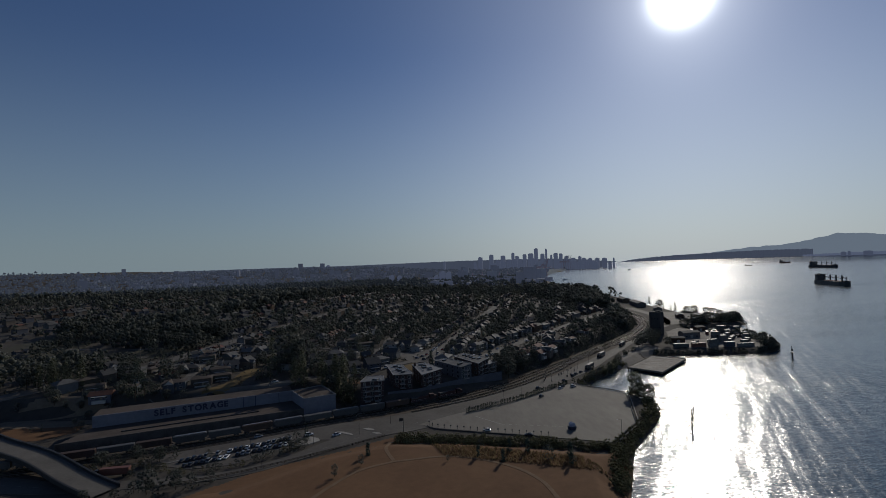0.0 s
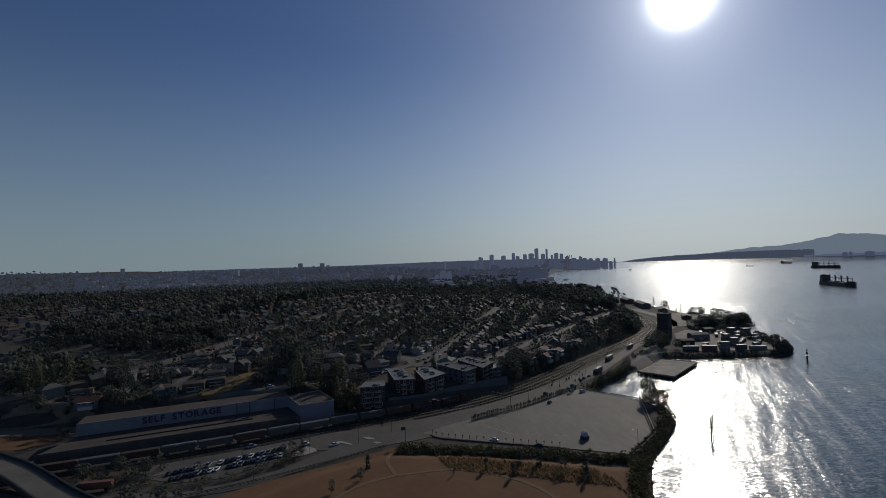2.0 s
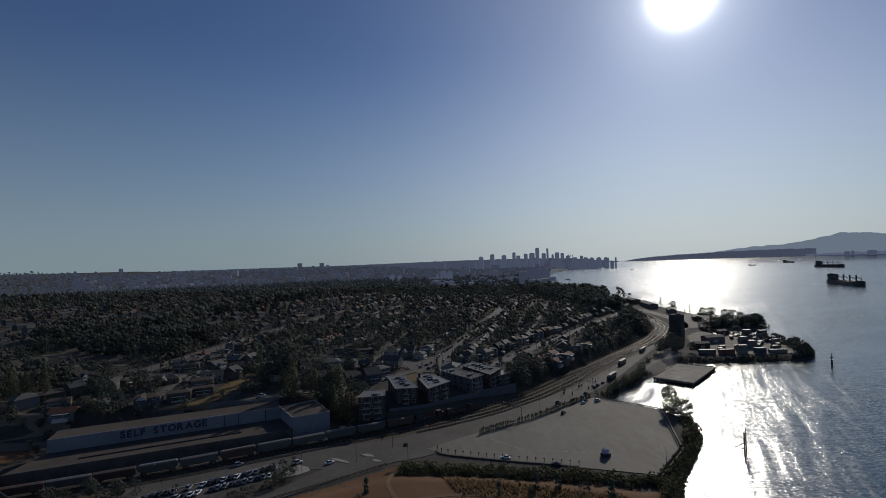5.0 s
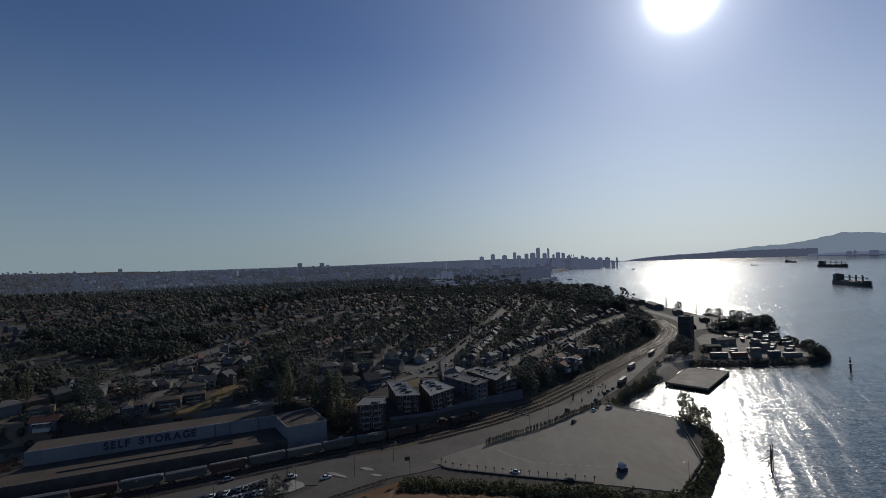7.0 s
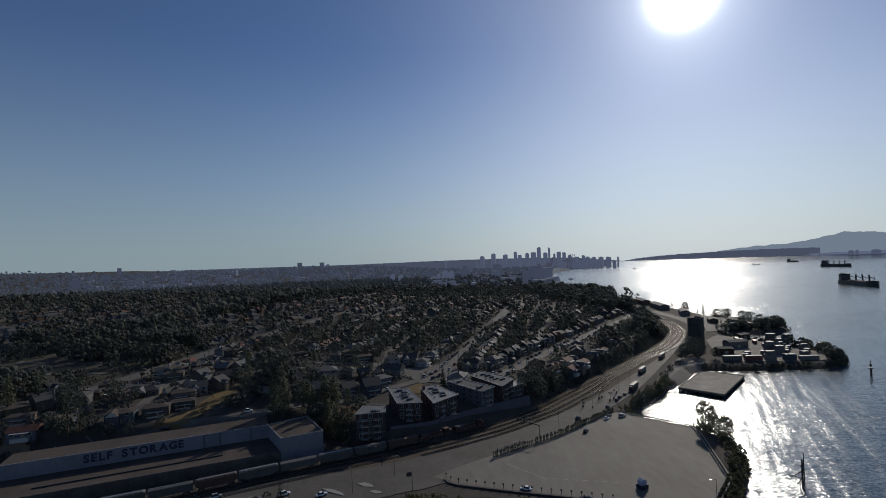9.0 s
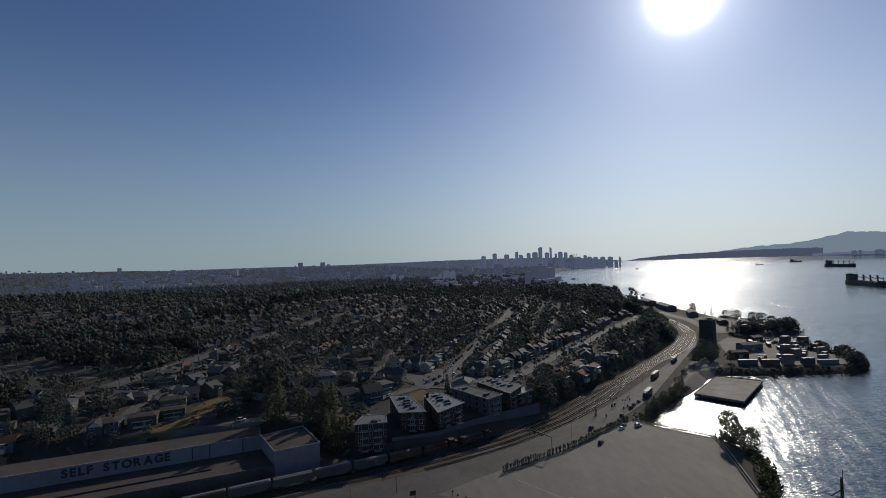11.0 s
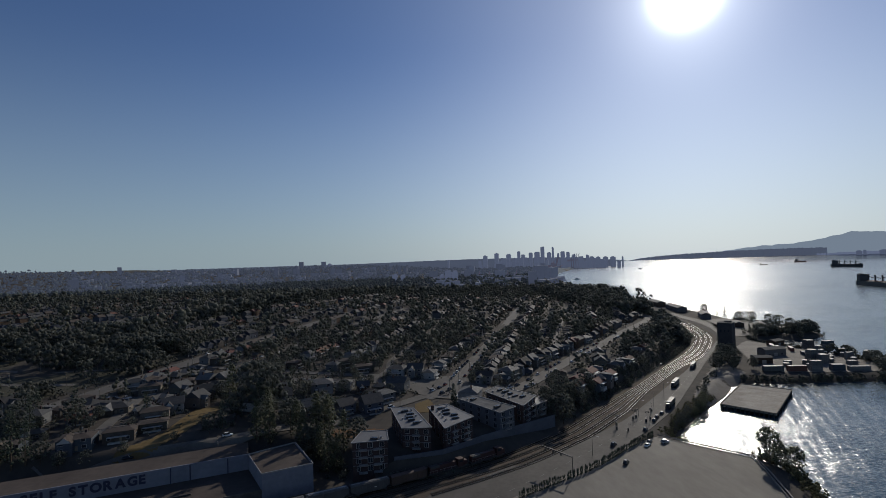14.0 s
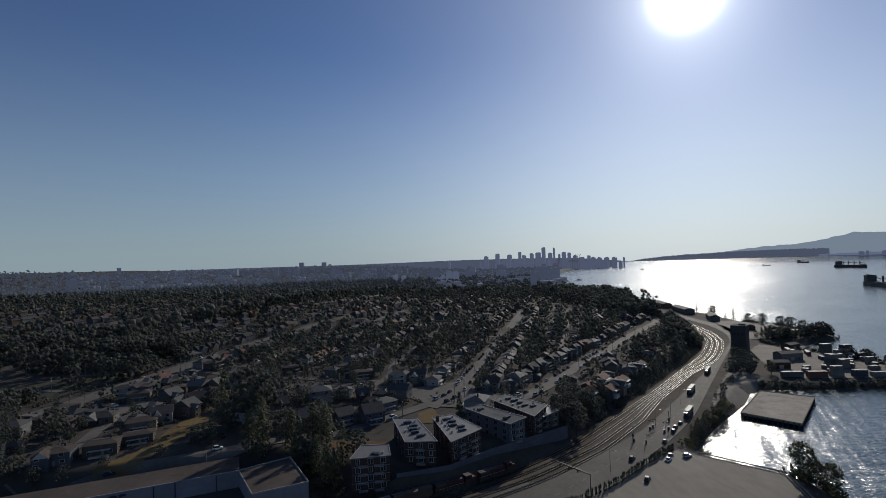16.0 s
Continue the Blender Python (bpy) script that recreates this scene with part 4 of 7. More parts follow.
# ---- houses ----
def house_proto(w, d, h, pitch, wall, roof, hip, wing, label):
    """A house, front along -y, with its base at the origin."""
    t = thing("house", label, "house", "hillside houses")
    part("wall", Build().box(0, 0, -2.5, w, d, h + 2.5), wall, t)
    rise = d / 2 * pitch
    o = 0.5
    x0, y0 = w / 2 + o, d / 2 + o
    inset = d * 0.42 if hip else 0.0
    r = Build()
    top = h + rise
    ew, ee = (-x0 + inset, 0, top), (x0 - inset, 0, top)
    r.face((-x0, -y0, h - 0.1), (x0, -y0, h - 0.1), ee, ew)
    r.face((x0, y0, h - 0.1), (-x0, y0, h - 0.1), ew, ee)
    r.face((-x0, y0, h - 0.1), (-x0, -y0, h - 0.1), ew)
    r.face((x0, -y0, h - 0.1), (x0, y0, h - 0.1), ee)
    r.face((-x0, -y0, h - 0.1), (-x0, y0, h - 0.1), (x0, y0, h - 0.1), (x0, -y0, h - 0.1))
    part("roof", r, roof, t)
    if wing:
        g = Build()
        gw, gd = w * 0.42, 2.6
        gx0 = -w * 0.2
        g.box(gx0, -d / 2 - gd / 2, -2.5, gw, gd, h + 1.9)
        part("front_wing", g, wall, t)
        gr = Build()
        a, bq = gx0 - gw / 2 - 0.3, gx0 + gw / 2 + 0.3
        zt, zb, yf = h + gw * 0.38, h - 0.65, -d / 2 - gd - 0.35
        gr.face((a, yf, zb), (gx0, yf, zt), (gx0, 0, zt), (a, 0, zb)).face((gx0, yf, zt), (bq, yf, zb), (bq, 0, zb), (gx0, 0, zt))
        part("gable_roof", gr, roof, t)
        part("gable", Build().face((a + 0.2, yf + 0.2, zb), (bq - 0.2, yf + 0.2, zb), (gx0, yf + 0.2, zt - 0.15)), M["trim"], t)
    else:
        part("porch", Build().box(0, -d / 2 - 0.9, -2, w * 0.6, 1.8, 2.1).box(0, -d / 2 - 0.95, 2.5, w * 0.64, 2.0, 0.2), M["trim"], t)
    part("chimney", Build().box(w * 0.22, d * 0.12, h, 0.7, 0.7, rise + 1.0), M["brick"], t)
    yf = -d / 2 - (2.62 if wing else 0.02)
    for k, (x, z) in enumerate(((-w * 0.3, 1.0), (w * 0.3, 1.0), (-w * 0.28, 3.7), (w * 0.28, 3.7))):
        if z + 1.4 > h:
            continue
        y = yf if (wing and x < 0) else -d / 2 - 0.02
        fr = part("window", Build().box(x, y, z, 1.7, 0.14, 1.4), M["trim"], t)
        part("pane", Build().box(x, y - 0.06, z + 0.12, 1.45, 0.08, 1.16), M["glass"], fr)
    for x in (-w / 2 - 0.02, w / 2 + 0.02):
        fr = part("window", Build().box(x, -d * 0.15, 1.2, 0.14, 1.6, 1.3), M["trim"], t)
        part("pane", Build().box(x * 1.01, -d * 0.15, 1.32, 0.08, 1.36, 1.06), M["glass"], fr)
    part("door", Build().box(w * 0.08, -d / 2 - 0.04, 0.1, 1.0, 0.12, 2.05), M["wood"], t)
    return t


random.seed(7)
PROTOS = [
    house_proto(10, 9, 5.6, 0.62, M["wall_white"], M["roof_dark"], False, True, "white two-storey house with dark gabled roof"),
    house_proto(9, 11, 5.8, 0.7, M["wall_grey"], M["roof_dark"], False, False, "blue-grey two-storey house with steep dark roof"),
    house_proto(12, 9, 3.4, 0.4, M["wall_tan"], M["roof_grey"], True, True, "tan bungalow with low grey hipped roof"),
    house_proto(11, 10, 5.4, 0.38, M["wall_white"], M["roof_grey"], True, False, "pale two-storey house with grey hipped roof"),
    house_proto(9, 8, 5.2, 0.85, M["wall_brown"], M["roof_dark"], False, True, "brown shingled house with steep gable"),
    house_proto(13, 9, 5.0, 0.22, M["wall_tan"], M["roof_flat"], True, False, "tan boxy house with nearly flat roof"),
    house_proto(10, 8, 3.2, 0.55, M["wall_grey"], M["roof_red"], False, False, "grey bungalow with rust-red roof"),
    house_proto(8, 9, 5.8, 0.75, M["wall_tan"], M["roof_grey"], False, True, "narrow tan two-storey house with grey gables"),
    house_proto(12, 10, 5.2, 0.16, M["wall_grey"], M["roof_flat"], True, True, "grey two-storey house with low roof and white gable"),
]
waiting = list(PROTOS)


def put_house(k, x, y, deg):
    m = pose(x, y, ground_z(x, y) + 0.15, 0, 0, deg)
    if PROTOS[k] in waiting:
        waiting.remove(PROTOS[k])
        ob = placed(PROTOS[k], m)
    else:
        ob = copy_thing(PROTOS[k], m)
    k2 = random.uniform(0.82, 1.12)
    ob.scale = (k2 * random.uniform(0.9, 1.15), k2, k2 * random.uniform(0.85, 1.05))
    return ob


U, Wv = np.array((0.33, 0.944)), np.array((0.944, -0.33))
street_lines = [(curve_points(line, 4.0)[:, :2], width) for line, width in HILL_STREETS]
BLOCKED = [[(-54, 328), (-22, 330), (-14, 352), (-22, 364), (-50, 354)], [(-26, 347), (-24, 386), (8, 394), (16, 372), (12, 352)], [(-40, 300), (6, 312), (72, 356), (44, 386), (-26, 356)], [(-215, 275), (-45, 300), (-60, 345), (-100, 350), (-210, 318)],
           [(-20, 372), (30, 385), (28, 420), (-12, 418)], [(-146, 320), (-138, 338), (-134, 350), (-133, 388), (-116, 393), (-108, 372), (-112, 352), (-116, 334), (-120, 320)],
           [(-117, 328), (-92, 332), (-84, 374), (-110, 378)], [(-345, 425), (-300, 404), (-232, 412), (-207, 456), (-188, 522), (-250, 562), (-390, 562)]]
spots = []


def free_spot(x, y, gap, street_gap):
    if any(in_poly(pl, x, y) for pl in BLOCKED):
        return False
    if near_line(BLUFF, x, y) < 14 or ground_z(x, y) < 10:
        return False
    for pts, width in street_lines:
        if np.min(np.hypot(pts[:, 0] - x, pts[:, 1] - y)) < width / 2 + street_gap:
            return False
    return all((x - a) ** 2 + (y - c) ** 2 > gap * gap for a, c in spots)


candidates, garage_spots = [], []
for v0 in np.arange(-122 - 111 * 7, 160, 111.0):
    for side in (-1, 1):
        for u in np.arange(300, 1050, 11.6):
            p = U * (u + random.uniform(-1.2, 1.2)) + Wv * (v0 + side * (18 + random.uniform(-1.5, 1.5)))
            candidates.append((float(p[0]), float(p[1]), math.degrees(math.atan2(Wv[1], Wv[0])) + (-90 if side > 0 else 90) + random.uniform(-2, 2)))
            if random.random() < 0.6:
                p = U * (u + random.uniform(-3, 3)) + Wv * (v0 + side * (44 + random.uniform(-2, 2)))
                garage_spots.append((float(p[0]), float(p[1])))
# houses along the curved streets first
street_side = []
SETBACK = [(14.0, (-1, 1)), (12.0, (-1, 1)), (13.0, (-1,)), (13.0, (1,)), (10.0, (-1, 1)), (9.5, (-1, 1)), (11.0, (-1,))]
for (pts, width), (back, sides) in zip(street_lines, SETBACK):
    n = sideways(pts)
    for i in range(2, len(pts) - 2, 3):
        for sgn in sides:
            c = pts[i] + n[i] * sgn * (width / 2 + back)
            street_side.append((float(c[0]), float(c[1]), math.degrees(math.atan2(-n[i][1] * sgn, -n[i][0] * sgn)) + 90))
OWN = [(-160, 335, 8, 17), (-146, 343, 5, 17), (-137, 354, 5, 20), (-181, 367, 6, 15), (-172, 383, 2, 14), (-190, 350, 2, 15), (-143, 368, 5, 20), (-139, 378, 0, 24), (-134, 404, 7, 30), (-176, 425, 5, 18),
       (-84, 388, 1, 20), (-204, 368, 3, 12), (-191, 436, 3, 20), (-160, 434, 5, 18), (-46, 456, 5, 12), (-58, 472, 5, 12), (-7, 438, 0, -10), (-32, 373, 1, 25), (-90, 402, 7, 20), (-64, 376, 0, 20),
       (-112, 396, 4, 28), (-150, 396, 2, 20), (-118, 420, 5, 20), (-95, 424, 0, 16), (-66, 412, 3, 14), (-40, 408, 4, 14), (-60, 392, 7, 20)]
OWN += [(-201, 325, 6, 14), (-188, 334, 8, 14), (-216, 342, 5, 16)]
# terraced houses above the bank
OWN += [(98, 415, 6, 48), (105, 424, 2, 48), (112, 432, 6, 48), (119, 441, 2, 48), (109, 412, 6, 48), (116, 420, 2, 48), (124, 429, 6, 48), (148, 462, 2, 45), (157, 471, 6, 45), (139, 451, 2, 45), (190, 514, 6, 45), (177, 502, 2, 45), (150, 546, 3, 40), (92, 402, 6, 48)]
for x, y, k, deg in OWN:
    put_house(k, x, y, deg)
    spots.append((x, y))
# close rows of low houses by the wide street
ROWS = [(-225, 330), (-150, 322), (-126, 336), (-132, 385), (-124, 400), (-120, 470), (-150, 520), (-172, 510), (-192, 450), (-212, 405)]
for v in np.arange(-420, -200, 15.0):
    for u in np.arange(200, 480, 12.0):
        p = U * (u + random.uniform(-1, 1)) + Wv * (v + random.uniform(-1.5, 1.5))
        x, y = float(p[0]), float(p[1])
        if in_poly(ROWS, x, y) and free_spot(x, y, 11.0, 6.0):
            spots.append((x, y))
            put_house(random.choice((2, 2, 5, 6, 7, 8, 2)), x, y, -19 + random.choice((0, 90, 0)) + random.uniform(-4, 4))
chosen = []
for x, y, deg in street_side + candidates:
    meadow = x < -245 and y < 620 and x < -245 - (y - 400) * -0.15
    if meadow or y > 1100 or not free_spot(x, y, 10.6, 7.0):
        continue
    if random.random() < (0.06 if y < 560 else 0.14 if y < 760 else 0.28):
        continue
    spots.append((x, y))
    chosen.append((x, y, deg))
chosen.sort(key=lambda c: math.hypot(c[0] + 20, c[1] - 200))
near, far_houses = chosen[:72], chosen[72:]
for x, y, deg in near:
    put_house(random.choice((0, 0, 1, 2, 2, 3, 3, 4, 5, 5, 6, 7, 7)), x, y, deg)

groups_far = {"roof_dark": Build(), "roof_grey": Build(), "roof_flat": Build(), "roof_red": Build(), "wall_grey": Build(), "wall_brown": Build(), "wall_white": Build(), "wall_tan": Build(), "glass": Build()}
for x, y, deg in far_houses:
    z = ground_z(x, y)
    w, d, h = random.uniform(9, 13), random.uniform(8, 11), random.choice((3.3, 5.4, 5.6))
    m = pose(x, y, z, 0, 0, deg)
    wall = groups_far[random.choice(("wall_white", "wall_tan", "wall_grey", "wall_brown"))]
    rf = groups_far[random.choice(("roof_dark", "roof_dark", "roof_grey", "roof_grey", "roof_flat", "roof_flat", "roof_dark", "roof_flat", "roof_red"))]
    tr = lambda *p: tuple(m @ Vector(p))
    cw = [(-w / 2, -d / 2), (w / 2, -d / 2), (w / 2, d / 2), (-w / 2, d / 2)]
    for i in range(4):
        a, c = cw[i], cw[(i + 1) % 4]
        wall.face(tr(*a, -2), tr(*c, -2), tr(*c, h), tr(*a, h))
    top = h + d * 0.28
    rf.face(tr(-w / 2 - 0.4, -d / 2 - 0.4, h), tr(w / 2 + 0.4, -d / 2 - 0.4, h), tr(w / 2 - 1, 0, top), tr(-w / 2 + 1, 0, top))
    rf.face(tr(w / 2 + 0.4, d / 2 + 0.4, h), tr(-w / 2 - 0.4, d / 2 + 0.4, h), tr(-w / 2 + 1, 0, top), tr(w / 2 - 1, 0, top))
    rf.face(tr(-w / 2 - 0.4, d / 2 + 0.4, h), tr(-w / 2 - 0.4, -d / 2 - 0.4, h), tr(-w / 2 + 1, 0, top))
    rf.face(tr(w / 2 + 0.4, -d / 2 - 0.4, h), tr(w / 2 + 0.4, d / 2 + 0.4, h), tr(w / 2 - 1, 0, top))
    if random.random() < 0.5:
        gw = w * 0.22
        ga, gb, gc = tr(-gw, -d / 2 - 1.2, h), tr(gw, -d / 2 - 1.2, h), tr(0, -d / 2 - 1.2, h + gw * 1.1)
        rf.face(ga, gc, tr(0, 0, h + gw * 1.1), tr(-gw, 0, h)).face(gc, gb, tr(gw, 0, h), tr(0, 0, h + gw * 1.1))
        wall.face(ga, gb, gc).face(tr(-gw, -d / 2 - 1.1, -2), tr(gw, -d / 2 - 1.1, -2), gb, ga)
    for k in (-0.3, 0.05, 0.32):
        groups_far["glass"].face(tr(k * w - 0.8, -d / 2 - 0.03, 1), tr(k * w + 0.8, -d / 2 - 0.03, 1), tr(k * w + 0.8, -d / 2 - 0.03, 2.3), tr(k * w - 0.8, -d / 2 - 0.03, 2.3))
for x, y in garage_spots:
    if not (y < 900 and free_spot(x, y, 8.0, 4.0)):
        continue
    spots.append((x, y))
    m = pose(x, y, ground_z(x, y), 0, 0, -19 + random.choice((0, 90)))
    tr = lambda *p: tuple(m @ Vector(p))
    wall, rf = groups_far[random.choice(("wall_white", "wall_tan", "wall_grey"))], groups_far[random.choice(("roof_dark", "roof_grey", "roof_flat"))]
    cw = [(-3.2, -3), (3.2, -3), (3.2, 3), (-3.2, 3)]
    for i in range(4):
        a, c = cw[i], cw[(i + 1) % 4]
        wall.face(tr(*a, -1), tr(*c, -1), tr(*c, 2.5), tr(*a, 2.5))
    rf.face(tr(-3.5, -3.3, 2.4), tr(3.5, -3.3, 2.4), tr(3.5, 0, 3.7), tr(-3.5, 0, 3.7)).face(tr(3.5, 3.3, 2.4), tr(-3.5, 3.3, 2.4), tr(-3.5, 0, 3.7), tr(3.5, 0, 3.7))
    wall.face(tr(-3.2, 3, 2.5), tr(-3.2, -3, 2.5), tr(-3.2, 0, 3.6)).face(tr(3.2, -3, 2.5), tr(3.2, 3, 2.5), tr(3.2, 0, 3.6))
far_lot = tagged(new("far_houses"), "distant rows of small pale houses among trees", "houses", kind="stuff")
for key, bb in groups_far.items():
    tagged(part("roofs" if "roof" in key else "windows" if key == "glass" else "walls", bb, M[key], far_lot), kind="stuff")



# ---- trees ----
OCTA_V = np.array([(1, 0, 0), (-1, 0, 0), (0, 1, 0), (0, -1, 0), (0, 0, 1), (0, 0, -1)], float)
OCTA_F = np.array([(0, 2, 4), (2, 1, 4), (1, 3, 4), (3, 0, 4), (2, 0, 5), (1, 2, 5), (3, 1, 5), (0, 3, 5)])



def turn_z(a):
    c, s = np.cos(a), np.sin(a)
    return np.array([(c, -s, 0), (s, c, 0), (0, 0, 1)])


def clumps(rng, centres, sizes, flat=0.8):
    """Uneven rounded leaf clumps."""
    V, F = [], []
    ball, tri = OCTA_V, OCTA_F
    for c, s in zip(centres, sizes):
        v = ball * rng.uniform(0.6, 1.25, (len(ball), 1)) * s * np.array((1, 1, flat))
        q = Euler(rng.uniform(0, 6.28, 3)).to_matrix()
        V.append(v @ np.array(q).T + c)
        F.append(tri + len(ball) * (len(V) - 1))
    return np.concatenate(V), np.concatenate(F)


def leaves(rng, centres, count, spread, size):
    """Loose tufts of single leaf sprays, one triangle each."""
    c = np.repeat(centres, count, 0) + rng.normal(0, spread, (len(centres) * count, 3))
    a = rng.normal(0, 1, (len(c), 3))
    b = rng.normal(0, 1, (len(c), 3))
    a *= (size * rng.uniform(0.6, 1.3, (len(c), 1))) / np.linalg.norm(a, axis=1)[:, None]
    b *= size / np.linalg.norm(b, axis=1)[:, None]
    V = np.stack([c - a * 0.5, c + a * 0.5, c + b], 1).reshape(-1, 3)
    return V, np.arange(len(V)).reshape(-1, 3)


def crown_points(rng, n, kind):
    """Places of clumps in a crown of height 1 that starts at 0."""
    out = []
    while len(out) < n:
        p = rng.uniform(-1, 1, 3)
        p[2] = rng.uniform(0, 1)
        h = p[2]
        if kind == "round":
            r = 0.46 * math.sqrt(max(0.0, 1 - (2 * h - 1) ** 2)) + 0.05
        elif kind == "poplar":
            r = 0.17 * min(1, h * 5 + 0.3) * (1.08 - h) ** 0.5
        elif kind == "upright":
            r = 0.2 * min(1, h * 4 + 0.5) * (1.1 - h) ** 0.5
        elif kind == "conifer":
            r = 0.19 * (1 - h) ** 0.9 + 0.02
        elif kind == "open":
            r = 0.34 * math.sqrt(max(0.0, 1 - (1.9 * h - 0.9) ** 2)) + 0.04
        else:
            r = 0.55 * math.sqrt(max(0.0, 1 - h * h * 0.9))
        p[:2] *= r
        rad = np.hypot(p[0], p[1])
        if rad <= r and (rad > 0.4 * r or rng.random() < 0.35):
            out.append(p)
    out = np.array(out)
    lump = 1 + 0.22 * np.sin(3 * np.arctan2(out[:, 1], out[:, 0]) + rng.uniform(0, 6)) * (kind == "round")
    out[:, :2] *= lump[:, None]
    return out


def merge(pairs):
    V, F, n = [], [], 0
    for v, f in pairs:
        V.append(v)
        F.append(f + n)
        n += len(v)
    return np.concatenate(V), np.concatenate(F)


def tree_proto(kind, tall, seed, material, label, name="tree", clear=0.22, dense=1.0, lump=1.0, spray=14):
    rng = np.random.default_rng(seed)
    t = thing(name, label, "tree", "trees on the hill and shore")
    base = tall * clear
    b = Build()
    b.tube((0, 0, -1.5), (0.05, 0, base), 0.035 * tall * 0.6, 0.026 * tall * 0.6, 7)
    b.tube((0.05, 0, base), (0, 0.1, tall * 0.8), 0.026 * tall * 0.6, 0.05, 6)
    if kind in ("round", "open"):
        for k in range(7):
            a, h = k * 2.4 + rng.uniform(0, 0.6), base * rng.uniform(0.9, 1.7)
            reach = tall * 0.28
            b.tube((0, 0, h), (math.cos(a) * reach, math.sin(a) * reach, h + reach * rng.uniform(0.6, 1.1)), 0.012 * tall, 0.03, 5)
    part("trunk", b, M["bark"], t)
    ch = tall - base
    n = {"round": 100, "open": 75, "poplar": 110, "conifer": 100, "bush": 45, "upright": 40}[kind]
    n = int(n * dense)
    pts = crown_points(rng, n, kind) * ch + np.array((0, 0, base))
    size = ch * {"round": 0.098, "open": 0.074, "poplar": 0.052, "conifer": 0.042, "bush": 0.10, "upright": 0.125}[kind]
    sizes = rng.uniform(0.55, 1.1, n) * size * lump
    if kind == "conifer":
        sizes *= np.clip(1.25 - (pts[:, 2] - base) / ch, 0.3, 1)
    V, F = merge([clumps(rng, pts, sizes, 0.6 if kind == "conifer" else 0.8), leaves(rng, pts, spray, size * 0.8, size * (0.42 if spray < 12 else 0.36))])
    part("crown", triangles("crown", V, F, material), None, t)
    return t


TREES = {
    "maple": tree_proto("round", 11, 1, M["leaf"], "broad round-crowned green street tree"),
    "maple2": tree_proto("round", 13, 2, M["leaf_dark"], "tall dark-leaved broad tree"),
    "poplar": tree_proto("poplar", 20, 3, M["leaf_light"], "tall narrow poplar in full leaf", clear=0.06, lump=0.85, spray=16),
    "fir": tree_proto("conifer", 18, 4, M["needle"], "dark green pointed forest conifer", clear=0.08),
    "fir2": tree_proto("conifer", 12, 5, M["needle"], "small dark cypress-like conifer", clear=0.05),
    "cypress": tree_proto("conifer", 13, 17, M["needle"], "tall dark slender cypress by the junction", clear=0.03, dense=3.0),
    "elm": tree_proto("open", 11, 18, M["leaf_light"], "tall feathery shore tree beside the lot", clear=0.12, dense=2.2, lump=0.85, spray=30),
    "birch": tree_proto("open", 9, 6, M["leaf"], "loose light-crowned young tree"),
    "upright": tree_proto("upright", 3.0, 11, M["needle"], "small dark upright hedge shrub beside the lot", "hedge_shrub", 0.02),
    "bush": tree_proto("bush", 2.6, 8, M["shrub"], "dry rounded green shrub", "shrub", 0.02),
    "bush2": tree_proto("bush", 3.6, 9, M["leaf_dark"], "dark green dense rounded shrub", "shrub", 0.02),
}
for key in ("bush", "bush2"):
    tagged(TREES[key], category="shrub", group="shrubs")
idle = set(TREES)


def put_tree(key, x, y, scale=1.0, z=None, wide=1.0):
    z = ground_z(x, y) if z is None else z
    m = pose(x, y, z, 0, 0, random.uniform(0, 360))
    if key in idle:
        idle.discard(key)
        ob = placed(TREES[key], m)
    else:
        ob = copy_thing(TREES[key], m)
    ob.scale = (scale * wide, scale * wide, scale)
    return ob


random.seed(21)
